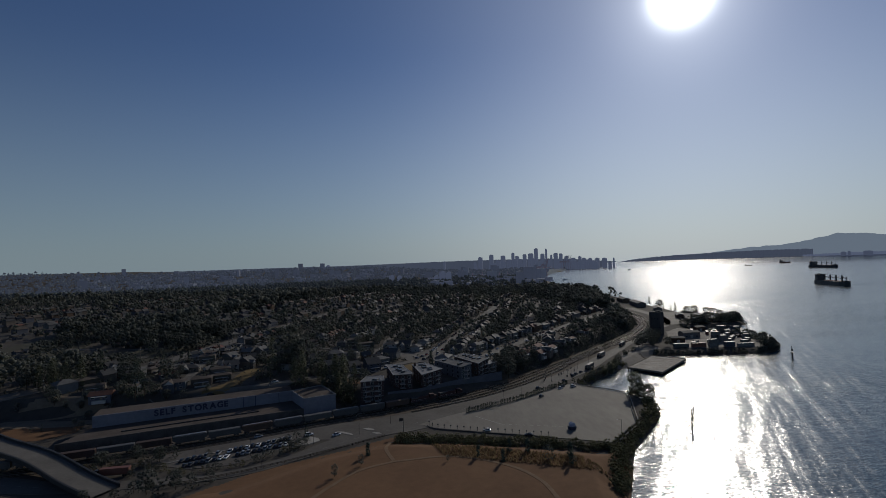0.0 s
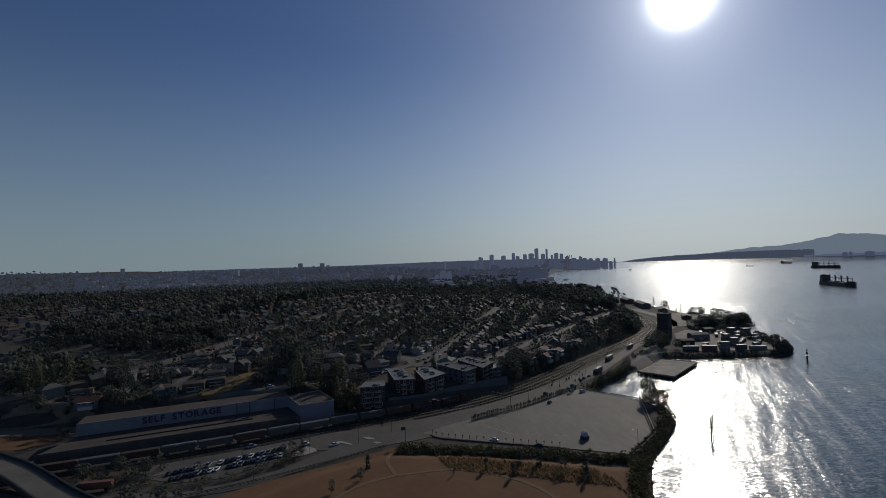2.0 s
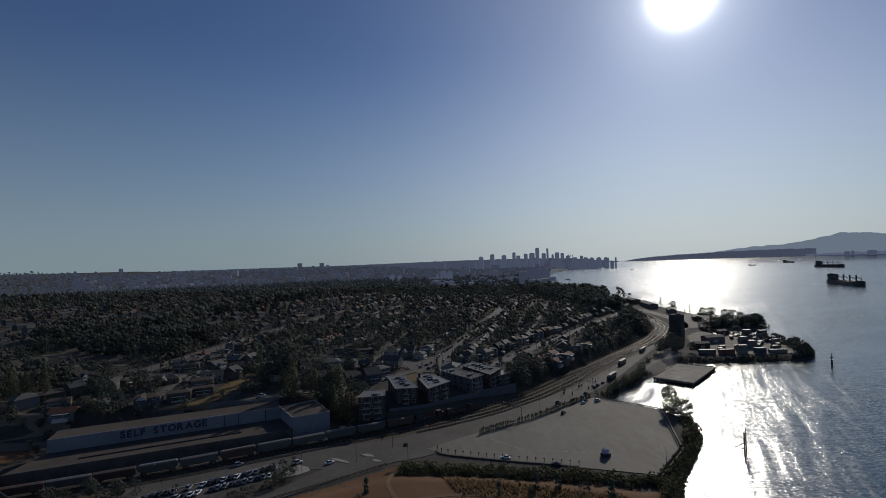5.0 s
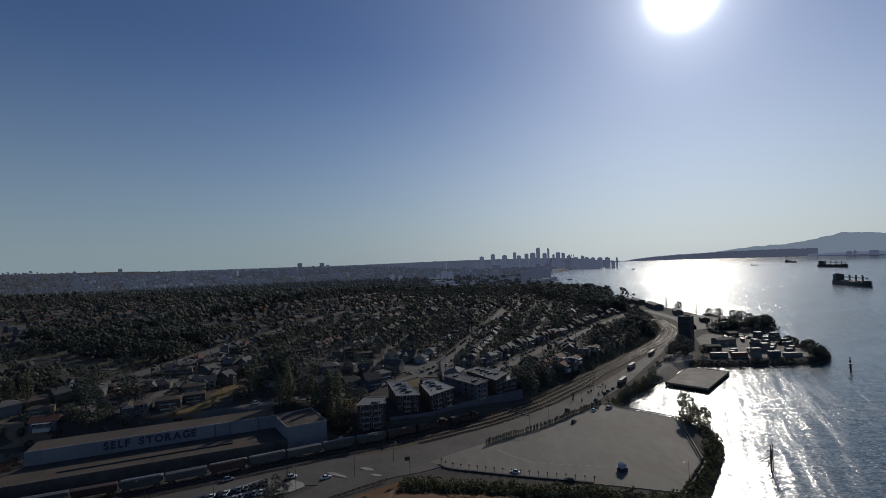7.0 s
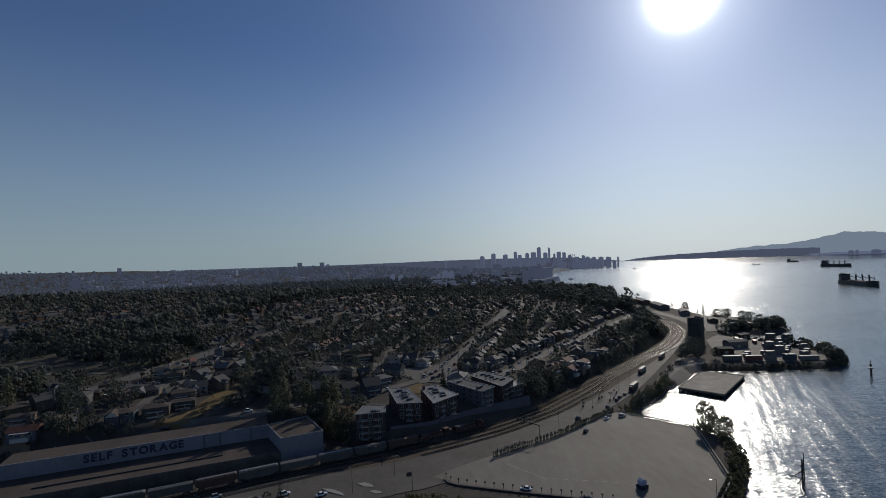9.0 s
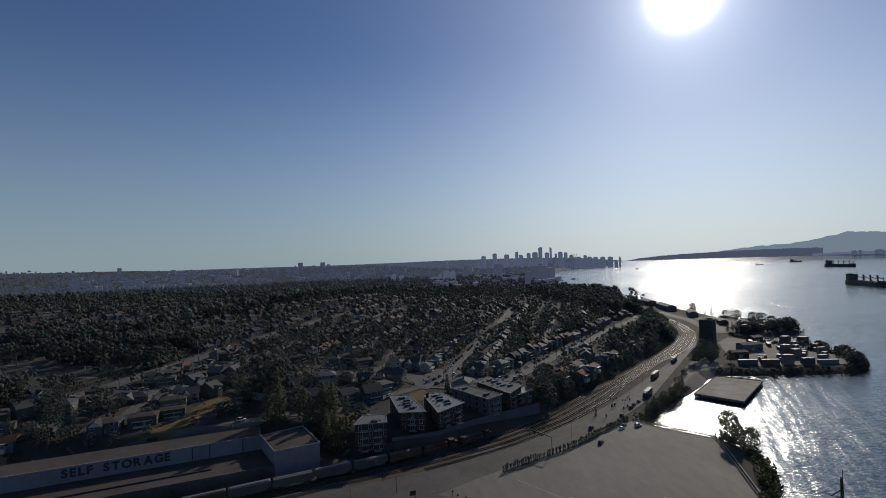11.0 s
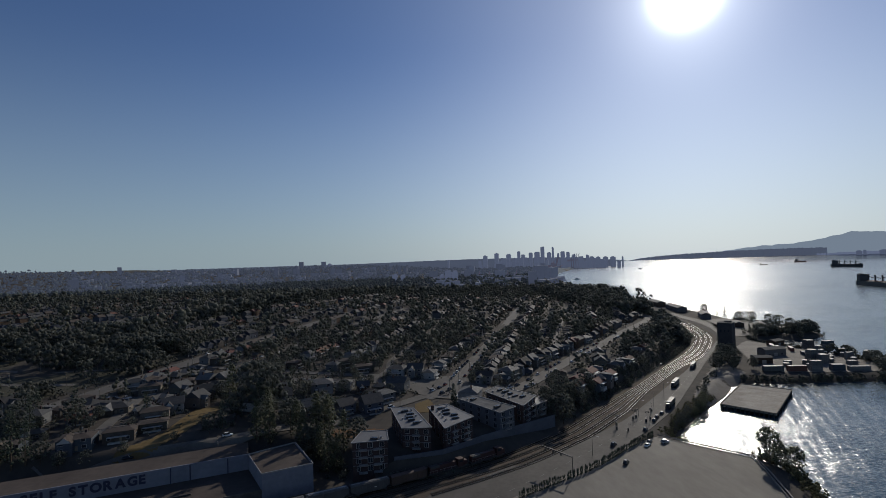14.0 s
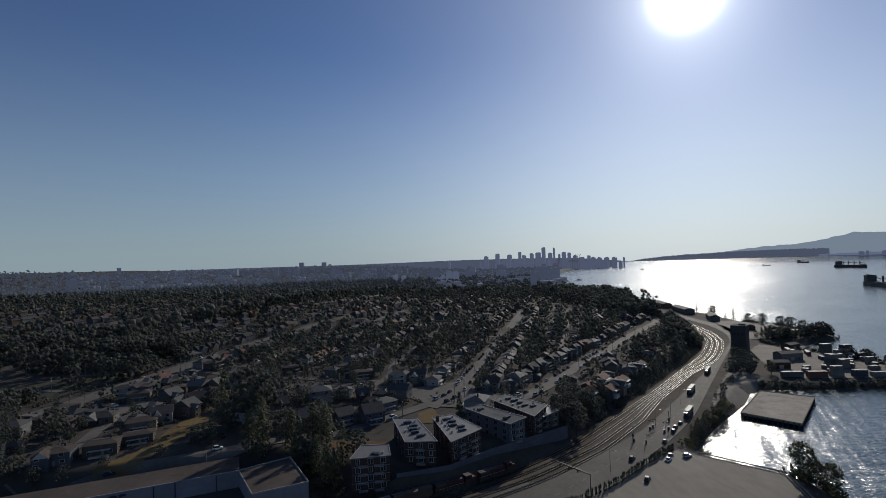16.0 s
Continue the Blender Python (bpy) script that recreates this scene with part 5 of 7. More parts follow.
# named stands: behind the storage hall, along the bluff and the shore
STANDS = [
    ("poplar", -109, 381.5, 1.2), ("maple2", -95, 376, 2.0), ("maple2", -86, 378, 1.75), ("fir", -101, 347, 0.85), ("poplar", -81.5, 337, 0.95), ("poplar", -75.5, 337, 1.0), ("poplar", -78, 343, 1.05), ("maple2", -68, 345, 1.2),
    ("poplar", -55, 341, 1.05), ("poplar", -48.5, 338, 1.05), ("maple2", -52, 346, 1.3), ("poplar", -40, 327, 0.9), ("poplar", -46, 321, 0.9), ("poplar", -42, 319.5, 0.85), ("poplar", -60, 336, 1.05), ("poplar", -64, 340, 0.95), ("maple2", -57, 333, 1.1), ("poplar", -51, 329, 0.85), ("fir", -90, 368, 1.1),
    ("cypress", 13.5, 372, 1.0), ("fir2", 193, 525, 0.95), ("fir2", 199, 532, 0.8), ("fir2", 207, 541, 1.0), ("fir2", 214, 549, 1.05), ("fir2", 222, 558, 0.85), ("fir2", 229, 567, 0.95), ("maple2", 72, 364, 1.25), ("maple2", 88, 384, 0.8), ("maple", 95, 393, 0.75), ("fir", -150, 372, 0.9), ("fir", -186, 372, 1.05), ("maple2", -178, 360, 1.1),
    ("fir", -192, 350, 1.1), ("maple2", -200, 352, 1.2), ("fir", -238, 384, 1.1), ("fir", -245, 392, 0.9), ("maple", -118, 336, 0.45), ("maple", -136, 328, 0.5),
    ("maple2", 71, 374, 0.9), ("maple2", 78, 384, 1.0), ("maple2", 86, 388, 0.8), ("maple", 92, 398, 0.7), ("maple2", 100, 408, 0.8), ("maple", 66, 380, 0.8),
    ("elm", 143.5, 306, 1.35), ("elm", 149, 299, 1.05), ("elm", 146, 303, 0.9), ("elm", 160, 382, 0.75), ("elm", 167, 391, 0.8), ("elm", 152, 375, 0.6), ("birch", 176, 404, 0.9),
    ("maple2", 136, 362, 0.5), ("birch", 128, 352, 0.45), ("maple2", 244, 472, 1.0), ("maple2", 246, 484, 1.1), ("maple2", 252, 462, 0.7), ("maple", 238, 480, 0.9),
    ("fir", 262, 520, 0.9), ("maple2", 256, 506, 0.9), ("maple2", 377, 512, 1.2), ("maple2", 370, 506, 1.0), ("maple2", 344, 441, 0.75), ("bush2", 350, 446, 1.2), ("fir2", 428, 600, 0.9),
    ("fir", 443, 734, 1.1), ("maple2", 440, 744, 1.2), ("fir", 430, 760, 1.0), ("maple2", 420, 630, 1.0), ("maple2", 408, 606, 0.9), ("maple2", 432, 612, 0.8), ("maple", 398, 590, 0.8),
    ("maple2", 422, 650, 1.1), ("maple2", 426, 670, 1.0), ("fir2", 445, 800, 1.2), ("fir2", 448, 830, 1.2), ("maple2", 430, 705, 1.0), ("fir", 432, 850, 1.0), ("maple2", 425, 800, 1.1),
    ("birch", 160, 386, 0.8), ("birch", 171, 396, 0.8), ("bush2", 140, 366, 1.6), ("bush2", 146, 372, 1.8), ("bush2", 132, 358, 1.4), ("bush2", 176, 404, 1.5),
    ("maple2", 222, 462, 0.9), ("maple2", 230, 470, 1.0), ("maple2", 236, 462, 0.8), ("bush2", 126, 340, 1.2), ("bush2", 131, 333, 1.0), ("maple2", 262, 500, 0.8), ("maple2", 268, 512, 0.8),
    ("fir", -179, 323, 1.4), ("fir", -174, 324, 1.05), ("maple2", -184, 324, 0.6), ("poplar", -255, 346, 0.9), ("poplar", -248, 348, 1.0), ("poplar", -242, 352, 0.9), ("poplar", -237, 360, 1.0), ("poplar", -251, 354, 1.0),
    ("fir", -246, 360, 1.0), ("maple2", -258, 356, 1.2), ("maple2", -266, 350, 1.2), ("maple2", -168, 324, 0.7), ("maple2", -160, 323, 0.55), ("maple", -212, 322, 0.5), ("bush2", -204, 317, 1.4), ("bush2", -192, 320, 1.5), ("bush2", -150, 325, 1.5),
    ("bush2", -61, 243, 1.3), ("bush2", -58, 246, 1.4), ("bush2", -56, 250, 1.1), ("bush2", -62, 247, 1.2),
    # young trees on the lawn
    ("upright", 43, 220, 2.0), ("upright", 38, 210, 1.8), ("upright", 51, 219, 2.0), ("upright", 68, 210, 2.2), ("upright", 66, 203, 1.9), ("upright", 28, 217, 1.7), ("upright", -22, 226, 1.9), ("fir2", -104, 352, 0.8), ("maple2", -106, 344, 0.7), ("maple2", -100, 362, 1.0),
    ("birch", -34, 205, 0.6), ("birch", -24, 215, 0.55), ("bush2", 31, 231, 1.0), ("bush2", 58, 210, 1.6),
    ("birch", 14, 214, 0.3), ("birch", 68, 204, 0.35), ("fir2", -58, 262, 0.62), ("bush2", -62, 258, 1.3), ("bush2", -66, 256, 1.2), ("bush2", -70, 254, 1.0),
    ("birch", -99, 239, 0.55), ("birch", -123, 242, 0.7), ("maple2", -100, 209, 0.6), ("maple2", -110, 206, 0.75), ("bush2", -94, 210, 1.6), ("bush2", -104, 204, 1.6), ("bush2", -120, 202, 1.3), ("bush2", -116, 208, 1.5), ("bush2", -88, 214, 1.3), ("bush2", -131, 200, 1.6),
    ("bush2", -124, 243, 1.6), ("bush2", -130, 240, 1.8), ("maple2", -122, 240, 0.55), ("bush2", -150, 240, 1.7), ("maple2", -134, 242, 0.6), ("bush2", -118, 245, 1.5), ("bush2", -141, 238, 1.6), ("maple2", -146, 236, 0.6),
    ("fir", -210, 379, 0.95), ("maple2", -221, 385, 1.1), ("fir2", -218, 298, 0.4), ("fir2", -223, 296, 0.35), ("bush2", -196, 298, 1.4), ("bush2", -202, 302, 1.5),
]
for x, y in curve_points([(-110, 225), (-101, 225.2), (-85, 227.5), (-70, 236), (-60, 247), (-55, 255)], 3.1):
    STANDS.append((random.choice(("bush", "bush2", "bush2")), x + random.uniform(-1, 1), y + random.uniform(-1.2, 1.6), random.uniform(0.7, 1.15)))
for _ in range(26):
    STANDS.append((random.choice(("bush2", "bush2", "bush")), random.uniform(-152, -113), random.uniform(223, 238), random.uniform(0.8, 1.7) * 0.8))
for key, x, y, s in STANDS:
    put_tree(key, x, y, s)
# trees by the streets and gardens, the nearest as things of their own
placed_at = [(a, c) for _, a, c, _ in STANDS]
wanted = []
for _ in range(9000):
    x, y = random.uniform(-330, 300), random.uniform(312, 640)
    if ground_z(x, y) < 9 or any(in_poly(pl, x, y) for pl in BLOCKED):
        continue
    wanted.append((x, y))
wanted.sort(key=lambda c: math.hypot(c[0] + 20, c[1] - 200))
house_at = np.array(spots)
grown = []
OPEN = [(-345, 425), (-300, 404), (-232, 412), (-205, 462), (-196, 502), (-250, 492), (-330, 505), (-390, 530)]
for x, y in wanted:
    meadow = x < -245 and y < 600
    if np.min(np.hypot(house_at[:, 0] - x, house_at[:, 1] - y)) < 7.2:
        continue
    if any(np.min(np.hypot(pts[:, 0] - x, pts[:, 1] - y)) < width / 2 + (6.0 if width > 12 else 2.4) for pts, width in street_lines):
        continue
    near_bluff = near_line(BLUFF, x, y) < 18 and x > 60
    if grown and min((x - a) ** 2 + (y - c) ** 2 for a, c in grown[-400:]) < (8.5 if near_bluff else 6.0 if not meadow else 12.0) ** 2:
        continue
    if in_poly(OPEN, x, y) and random.random() < 0.9:
        continue
    if random.random() < (0.66 if in_poly(ROWS, x, y) else 0.1):
        continue
    if (x > 60 and y < 700 and near_line(HILL_STREETS[2][0], x, y) < 26 and random.random() < 0.85) or (near_line(HILL_STREETS[0][0], x, y) < 10):
        continue
    grown.append((x, y))
for x, y in grown[:150]:
    key = random.choice(("maple", "maple", "maple2", "maple2", "birch", "fir2", "fir", "bush2", "maple"))
    put_tree(key, x, y, (random.uniform(0.35, 0.6) if in_poly(ROWS, x, y) else random.uniform(0.45, 0.95)) * (0.8 if key == "fir" else 1.6 if key == "bush2" else 1.0))


def forest(name, label, places, seed, pieces, material):
    """Many trees in one mesh: a short trunk and a crown of clumps each."""
    rng = np.random.default_rng(seed)
    lib = []
    for k in range(8):
        kind = ("round", "round", "round", "conifer", "round", "bush", "round", "poplar")[k]
        pts = crown_points(rng, pieces, kind) + np.array((0, 0, 0.12 if pieces > 4 else -0.04))
        sz = rng.uniform(0.5, 1.1, pieces) * {"round": 0.21, "conifer": 0.10, "bush": 0.21, "poplar": 0.095}[kind] * (14 / pieces) ** 0.33 * (1.0 if pieces > 4 else 1.2)
        V, F = merge([clumps(rng, pts, sz), leaves(rng, pts, 3 if pieces < 12 else 6, sz.mean() * 0.7, sz.mean() * 0.45)])
        tv = np.array([(0.03, 0, -0.1), (-0.02, 0.03, -0.1), (-0.02, -0.03, -0.1), (0, 0, 0.5)])
        lib.append(merge([(V, F), (tv, np.array([(0, 1, 3), (1, 2, 3), (2, 0, 3)]))]))
    n = 0
    VV, FF = [], []
    for x, y, z, s, k in places:
        V, F = lib[k % 8]
        VV.append(V @ turn_z(rng.uniform(0, 6.28)).T * s * np.array((1.0, 1.0, 1.0)) + np.array((x, y, z)))
        FF.append(F + n)
        n += len(V)
    ob = new(name, triangles(name, np.concatenate(VV), np.concatenate(FF), material))
    return tagged(ob, label, "trees", kind="stuff")


mid = [(x, y, ground_z(x, y) - 0.3, random.uniform(4.6, 10.5) * (1.6 if random.random() < 0.2 or x < -245 else 1), random.randrange(8)) for x, y in grown[150:]]
forest("garden_trees", "dark green garden trees between the hillside houses", [m for i, m in enumerate(mid) if i % 2], 31, 18, M["leaf"])
forest("garden_trees", "deep green garden trees between the hillside houses", [m for i, m in enumerate(mid) if not i % 2], 32, 18, M["leaf_dark"])

shrubs = []
for _ in range(5200):
    x, y = random.uniform(-240, 290), random.uniform(330, 760)
    if ground_z(x, y) < 9 or any(in_poly(pl, x, y) for pl in BLOCKED[:4]) or np.min(np.hypot(house_at[:, 0] - x, house_at[:, 1] - y)) < 5.6:
        continue
    if any(np.min(np.hypot(pts[:, 0] - x, pts[:, 1] - y)) < width / 2 + 1.2 for pts, width in street_lines):
        continue
    shrubs.append((x, y, ground_z(x, y) - 0.2, random.uniform(1.6, 3.8), random.choice((5, 5, 0, 3))))
forest("garden_shrubs", "dark garden hedges and shrubs between the houses", shrubs, 33, 6, M["leaf_dark"])

# woods beyond
rng = np.random.default_rng(5)
n = 8600
rr = np.sqrt(rng.uniform(560 ** 2, 1500 ** 2, n))
aa = rng.uniform(math.radians(-47), math.radians(31), n)
fx, fy = rr * np.sin(aa), rr * np.cos(aa) + 60
fz = terrain(fx, fy)
hd = np.array([np.min(np.hypot(house_at[:, 0] - a, house_at[:, 1] - c)) for a, c in zip(fx, fy)])
sd = np.min(np.array([np.min(np.hypot(fx[:, None] - pts[None, ::4, 0], fy[:, None] - pts[None, ::4, 1]), 1) - width / 2 for pts, width in street_lines]), 0)
keep = (fz > 6) & (hd > 7.0) & (sd > 5.5) & ~((fx > -330) & (fx < 300) & (fy < 640)) & ~((fx < -245) & (fy < 600) & (rng.random(n) < 0.35))
dens = np.array([noise.noise((a * 0.006, c * 0.006, 3.0)) for a, c in zip(fx, fy)])
keep &= ~((fx < -190) & (fy < 760) & (rng.random(n) < 0.8))
keep &= (dens > 0.02) | (rng.random(n) < 0.5)
fx, fy, fz = fx[keep], fy[keep], fz[keep]
far_list = [(a, c, h - 0.4, s, k) for a, c, h, s, k in zip(fx, fy, fz, rng.uniform(5.0, 11.5, len(fx)) * (1 + 0.5 * (rng.random(len(fx)) < 0.15)) * np.where(fy > 760, 1.12, 1.0), rng.integers(0, 8, len(fx)))]
for f in np.linspace(0, 1, 110):
    x, y = -292 + 150 * f + rng.normal(0, 9), 630 + 520 * f + rng.normal(0, 9)
    far_list.append((x, y, float(terrain(x, y)) - 0.4, rng.uniform(14, 21), rng.choice((0, 1, 2, 4, 6))))
for f in np.linspace(0, 1, 60):
    x, y = -142 + 330 * f + rng.normal(0, 14), 1150 + 60 * f + rng.normal(0, 20)
    far_list.append((x, y, float(terrain(x, y)) - 0.4, rng.uniform(14, 22), rng.choice((0, 1, 2, 3, 4, 6))))
forest("far_wood", "dark summer woods over the ridge", [m for i, m in enumerate(far_list) if i % 2], 41, 9, M["leaf_dark"])
forest("far_wood", "summer woods and gardens over the ridge", [m for i, m in enumerate(far_list) if not i % 2], 42, 9, M["leaf"])
# two rings of trees, their haze put in as glow, stronger farther out
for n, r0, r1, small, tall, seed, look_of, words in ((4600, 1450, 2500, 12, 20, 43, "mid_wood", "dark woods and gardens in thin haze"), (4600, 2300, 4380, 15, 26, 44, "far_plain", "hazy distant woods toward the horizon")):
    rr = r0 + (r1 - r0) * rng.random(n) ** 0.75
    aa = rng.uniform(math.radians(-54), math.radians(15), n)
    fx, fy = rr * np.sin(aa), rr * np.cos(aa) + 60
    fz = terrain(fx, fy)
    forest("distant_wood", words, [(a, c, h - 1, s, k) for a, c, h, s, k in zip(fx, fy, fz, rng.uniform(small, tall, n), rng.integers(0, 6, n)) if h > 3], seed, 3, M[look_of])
# belt of tall trees round the meadow
belt = []
for k in range(64):
    f = random.random()
    x, y = -420 + 205 * f + random.uniform(-8, 8), 600 - 78 * f + random.uniform(-14, 18)
    belt.append((x, y, ground_z(x, y) - 0.4, random.uniform(12, 18), random.choice((0, 1, 2, 4, 6))))
for x, y, tall in ((-285, 499, 24), (-275, 501, 22), (-263, 499, 20), (-228, 478, 14), (-221, 482, 17), (-210, 480, 18), (-241, 489, 19), (-296, 538, 24), (-282, 531, 23), (-294, 573, 27), (-282, 578, 27), (-270, 580, 25), (-258, 584, 22),
                   (-401, 631, 26), (-378, 632, 27), (-352, 627, 23), (-330, 610, 22), (-310, 600, 24), (-251, 426, 12), (-243, 431, 11), (-246, 470, 15), (-300, 505, 21), (-318, 520, 22), (-340, 540, 22), (-240, 560, 20), (-225, 565, 19), (-212, 560, 18), (-252, 520, 15)):
    belt.append((x, y, ground_z(x, y) - 0.4, tall * 0.8, random.choice((0, 1, 2, 4, 6))))
for x, y in ((-254, 394), (-262, 402), (-285, 415), (-275, 407), (-292, 420), (-268, 392), (-300, 412), (-246, 398)):
    belt.append((x, y, ground_z(x, y) - 0.4, random.uniform(12, 17), random.choice((0, 1, 7, 4))))
for k in range(70):
    x, y = random.uniform(-385, -200), random.uniform(408, 555)
    if in_poly(BLOCKED[-1], x, y) and all(np.min(np.hypot(pts[:, 0] - x, pts[:, 1] - y)) > width / 2 + 3 for pts, width in street_lines):
        belt.append((x, y, ground_z(x, y) - 0.4, random.uniform(5, 12), random.choice((0, 1, 2, 4, 6, 7))))
forest("park_trees", "tall dark spreading trees round the dry meadow", belt, 45, 45, M["leaf_dark"])

# bluff scrub between the railway and the houses
bluff_pts = curve_points(BLUFF, 3.2)
scrub = []
for p in bluff_pts:
    if -60 < p[0] < 420 and p[1] < 1150:
        for k in range(2):
            x, y = p[0] - random.uniform(-1, 11), p[1] + random.uniform(-2, 8)
            if x < 66 and any(in_poly(pl, x, y) for pl in BLOCKED):
                continue
            scrub.append((x, y, ground_z(x, y) - 0.9, random.uniform(2.2, 4.2) if y < 600 else random.uniform(3.5, 8.0), random.choice((0, 5, 2, 5, 5))))
for f in np.linspace(0, 1, 90):
    x0, y0 = -18 + 50 * f, 311 + 25 * f - 5 * math.sin(math.pi * f)
    for k in range(2):
        x, y = x0 + random.uniform(0, 3), y0 - random.uniform(0.5, 4.0)
        scrub.append((x, y, ground_z(x, y) - 0.6, random.uniform(2.8, 4.4) * (1 - 0.55 * f), 5))
for p, q in zip(offset_line(spine, -5.0), offset_line(spine, -14.0)):
    if 372 < p[1] < 760:
        for k in range(4):
            f = random.random()
            x, y = p[0] + (q[0] - p[0]) * f + random.uniform(-1.5, 1.5), p[1] + (q[1] - p[1]) * f + random.uniform(-1.5, 1.5)
            scrub.append((x, y, ground_z(x, y) - 0.7, random.uniform(1.8, 3.8) * (1.0 if p[1] < 560 else 1.5), random.choice((0, 5, 2, 5))))
for _ in range(230):
    x, y = random.uniform(235, 325), random.uniform(565, 700)
    if 7 < near_line(TRACK, x, y) < 34 and x < 313 and near_line(HILL_STREETS[2][0], x, y) > 12 and in_poly([(200, 560), (262, 560), (330, 720), (280, 720)], x, y):
        scrub.append((x, y, ground_z(x, y) - 0.5, random.uniform(8, 14), random.choice((0, 1, 2, 4, 6))))
forest("bank_scrub", "dense dark scrub on the bank above the railway", scrub, 51, 15, M["leaf_dark"])
# headland trees past the curve
head = []
for _ in range(560):
    x, y = random.uniform(250, 460), random.uniform(740, 1160)
    if ground_z(x, y) > 8:
        head.append((x, y, ground_z(x, y) - 0.3, random.uniform(11, 21), random.choice((0, 1, 2, 3, 4, 6, 3))))
forest("headland_wood", "dark wood on the headland above the water", head, 52, 15, M["leaf_dark"])
# shore scrub
shore = []
for p in curve_points(COAST[4:12], 1.6):
    for k in range(3):
        x, y = p[0] - random.uniform(0.5, 9), p[1] + random.uniform(-3, 3)
        if in_poly(LOT, x, y) or ground_z(x, y) < 0.2:
            continue
        shore.append((x, y, ground_z(x, y) - 0.2, random.uniform(1.4, 4.0), 5))
for p in curve_points(COAST[12:20], 2.0):
    for k in range(2):
        x, y = p[0] - random.uniform(0.5, 8), p[1] + random.uniform(0, 5)
        if not in_poly(LOT, x, y) and ground_z(x, y) > 0.2 and y < 405:
            shore.append((x, y, ground_z(x, y) - 0.2, random.uniform(1.2, 3.4), 5))
forest("shore_scrub", "green scrub along the rocky shore", shore, 53, 15, M["shrub"])
spit_scrub = []
for p in curve_points(COAST[19:36], 2.4):
    for k in range(3):
        x, y = p[0] - random.uniform(1, 5), p[1] + random.uniform(0, 5) * (1 if p[1] < 460 else -0.2)
        if ground_z(x, y) > 0.3:
            spit_scrub.append((x, y, ground_z(x, y) - 0.2, random.uniform(2.0, 5.0), random.choice((0, 1, 5))))
grove = []
for k in range(46):
    f = random.random()
    x, y = 352 + 82 * f, 600 + 10 * f + random.uniform(-6, 18)
    if ground_z(x, y) > 0.5:
        grove.append((x, y, ground_z(x, y) - 0.4, random.uniform(6, 11.5), random.choice((0, 1, 2, 4, 3))))
for x, y in ((345, 452), (351, 460), (357, 470), (358, 484), (349, 468), (341, 446), (361, 463), (355, 455), (362, 478), (356, 492), (352, 500), (346, 444), (335, 441)):
    grove.append((x, y, ground_z(x, y) - 0.4, random.uniform(5, 9.5), random.choice((0, 1, 2, 4))))
forest("spit_grove", "dense dark trees at the end of the spit", grove, 58, 50, M["leaf"])
forest("spit_scrub", "dark scrub round the edge of the industrial spit", spit_scrub, 54, 15, M["leaf_dark"])


# ---- hedges, tall grass ----
hedge = []
for i in range(260):
    f = random.random()
    p = np.array((-9.0, 251.0)) + (np.array((97.0, 222.5)) - np.array((-9.0, 251.0))) * f
    x, y = p[0] + random.uniform(-1, 1), p[1] + random.uniform(-4.5, 3.0)
    hedge.append((x, y, ground_z(x, y) - 0.2, random.uniform(2.0, 4.2), 5))
forest("hedge", "dark unclipped hedge between lawn and lot", hedge, 55, 15, M["shrub"])
forest("hedge", "dry olive shrubs along the hedge", [(x - 1, y - 3.2, z, s * 0.7, k) for x, y, z, s, k in hedge[:70]], 56, 15, M["shrub"])
tuft_v, tuft_f = [], []
rng = np.random.default_rng(12)
for i in range(1900):
    f, g = rng.random(), rng.random()
    row = int(f * 34) / 34
    x = 14 + row * 66 + rng.normal(0, 0.35) - (1 - g) * 6
    y = 236.5 - row * 26 - g * 17
    h = rng.uniform(0.7, 1.6)
    z = ground_z(x, y)
    a = rng.uniform(0, 3.14)
    dx, dy = math.cos(a) * 0.35, math.sin(a) * 0.35
    n0 = len(tuft_v)
    lean = rng.normal(0, 0.2, 2)
    tuft_v += [(x - dx, y - dy, z), (x + dx, y + dy, z), (x + lean[0], y + lean[1], z + h), (x - dy, y + dx, z), (x + dy, y - dx, z), (x - lean[0], y + lean[1], z + h * 0.9)]
    tuft_f += [(n0, n0 + 1, n0 + 2), (n0 + 3, n0 + 4, n0 + 5)]
tagged(new("tall_grass", triangles("tall_grass", tuft_v, tuft_f, M["tallgrass"])), "rows of tall dry grass on the sloping lawn", "grass", kind="stuff")
# upright shrubs between road and lot
row = curve_points([(31, 288), (52, 300), (69, 310), (92, 328), (110, 341)], 1.15)
tagged(TREES["upright"], category="shrub", group="row of upright shrubs")
for p in row:
    put_tree("upright", p[0] + random.uniform(-0.3, 0.3), p[1] + random.uniform(-0.3, 0.3), random.uniform(0.75, 1.15), 4.55, 0.72)
# scrub on the verge between road and cove
verge = []
for i in range(80):
    f = random.random()
    p = np.array((116.0, 343.0)) + (np.array((262.0, 520.0)) - np.array((116.0, 343.0))) * f
    off = random.uniform(3, 17)
    if 178 < p[0] < 236 and (off > 7 or f > 0.62):
        continue
    x, y = p[0] + 0.77 * off, p[1] - 0.64 * off
    if ground_z(x, y) > 0.6 and not in_poly(LOT, x, y) and near_line(SHORE_R, x, y) > 3.5:
        verge.append((x, y, ground_z(x, y) - 0.3, random.uniform(1.6, 4.6), random.choice((0, 1, 5, 5))))
forest("verge_scrub", "dark scrub between road and cove", verge, 57, 15, M["leaf_dark"])



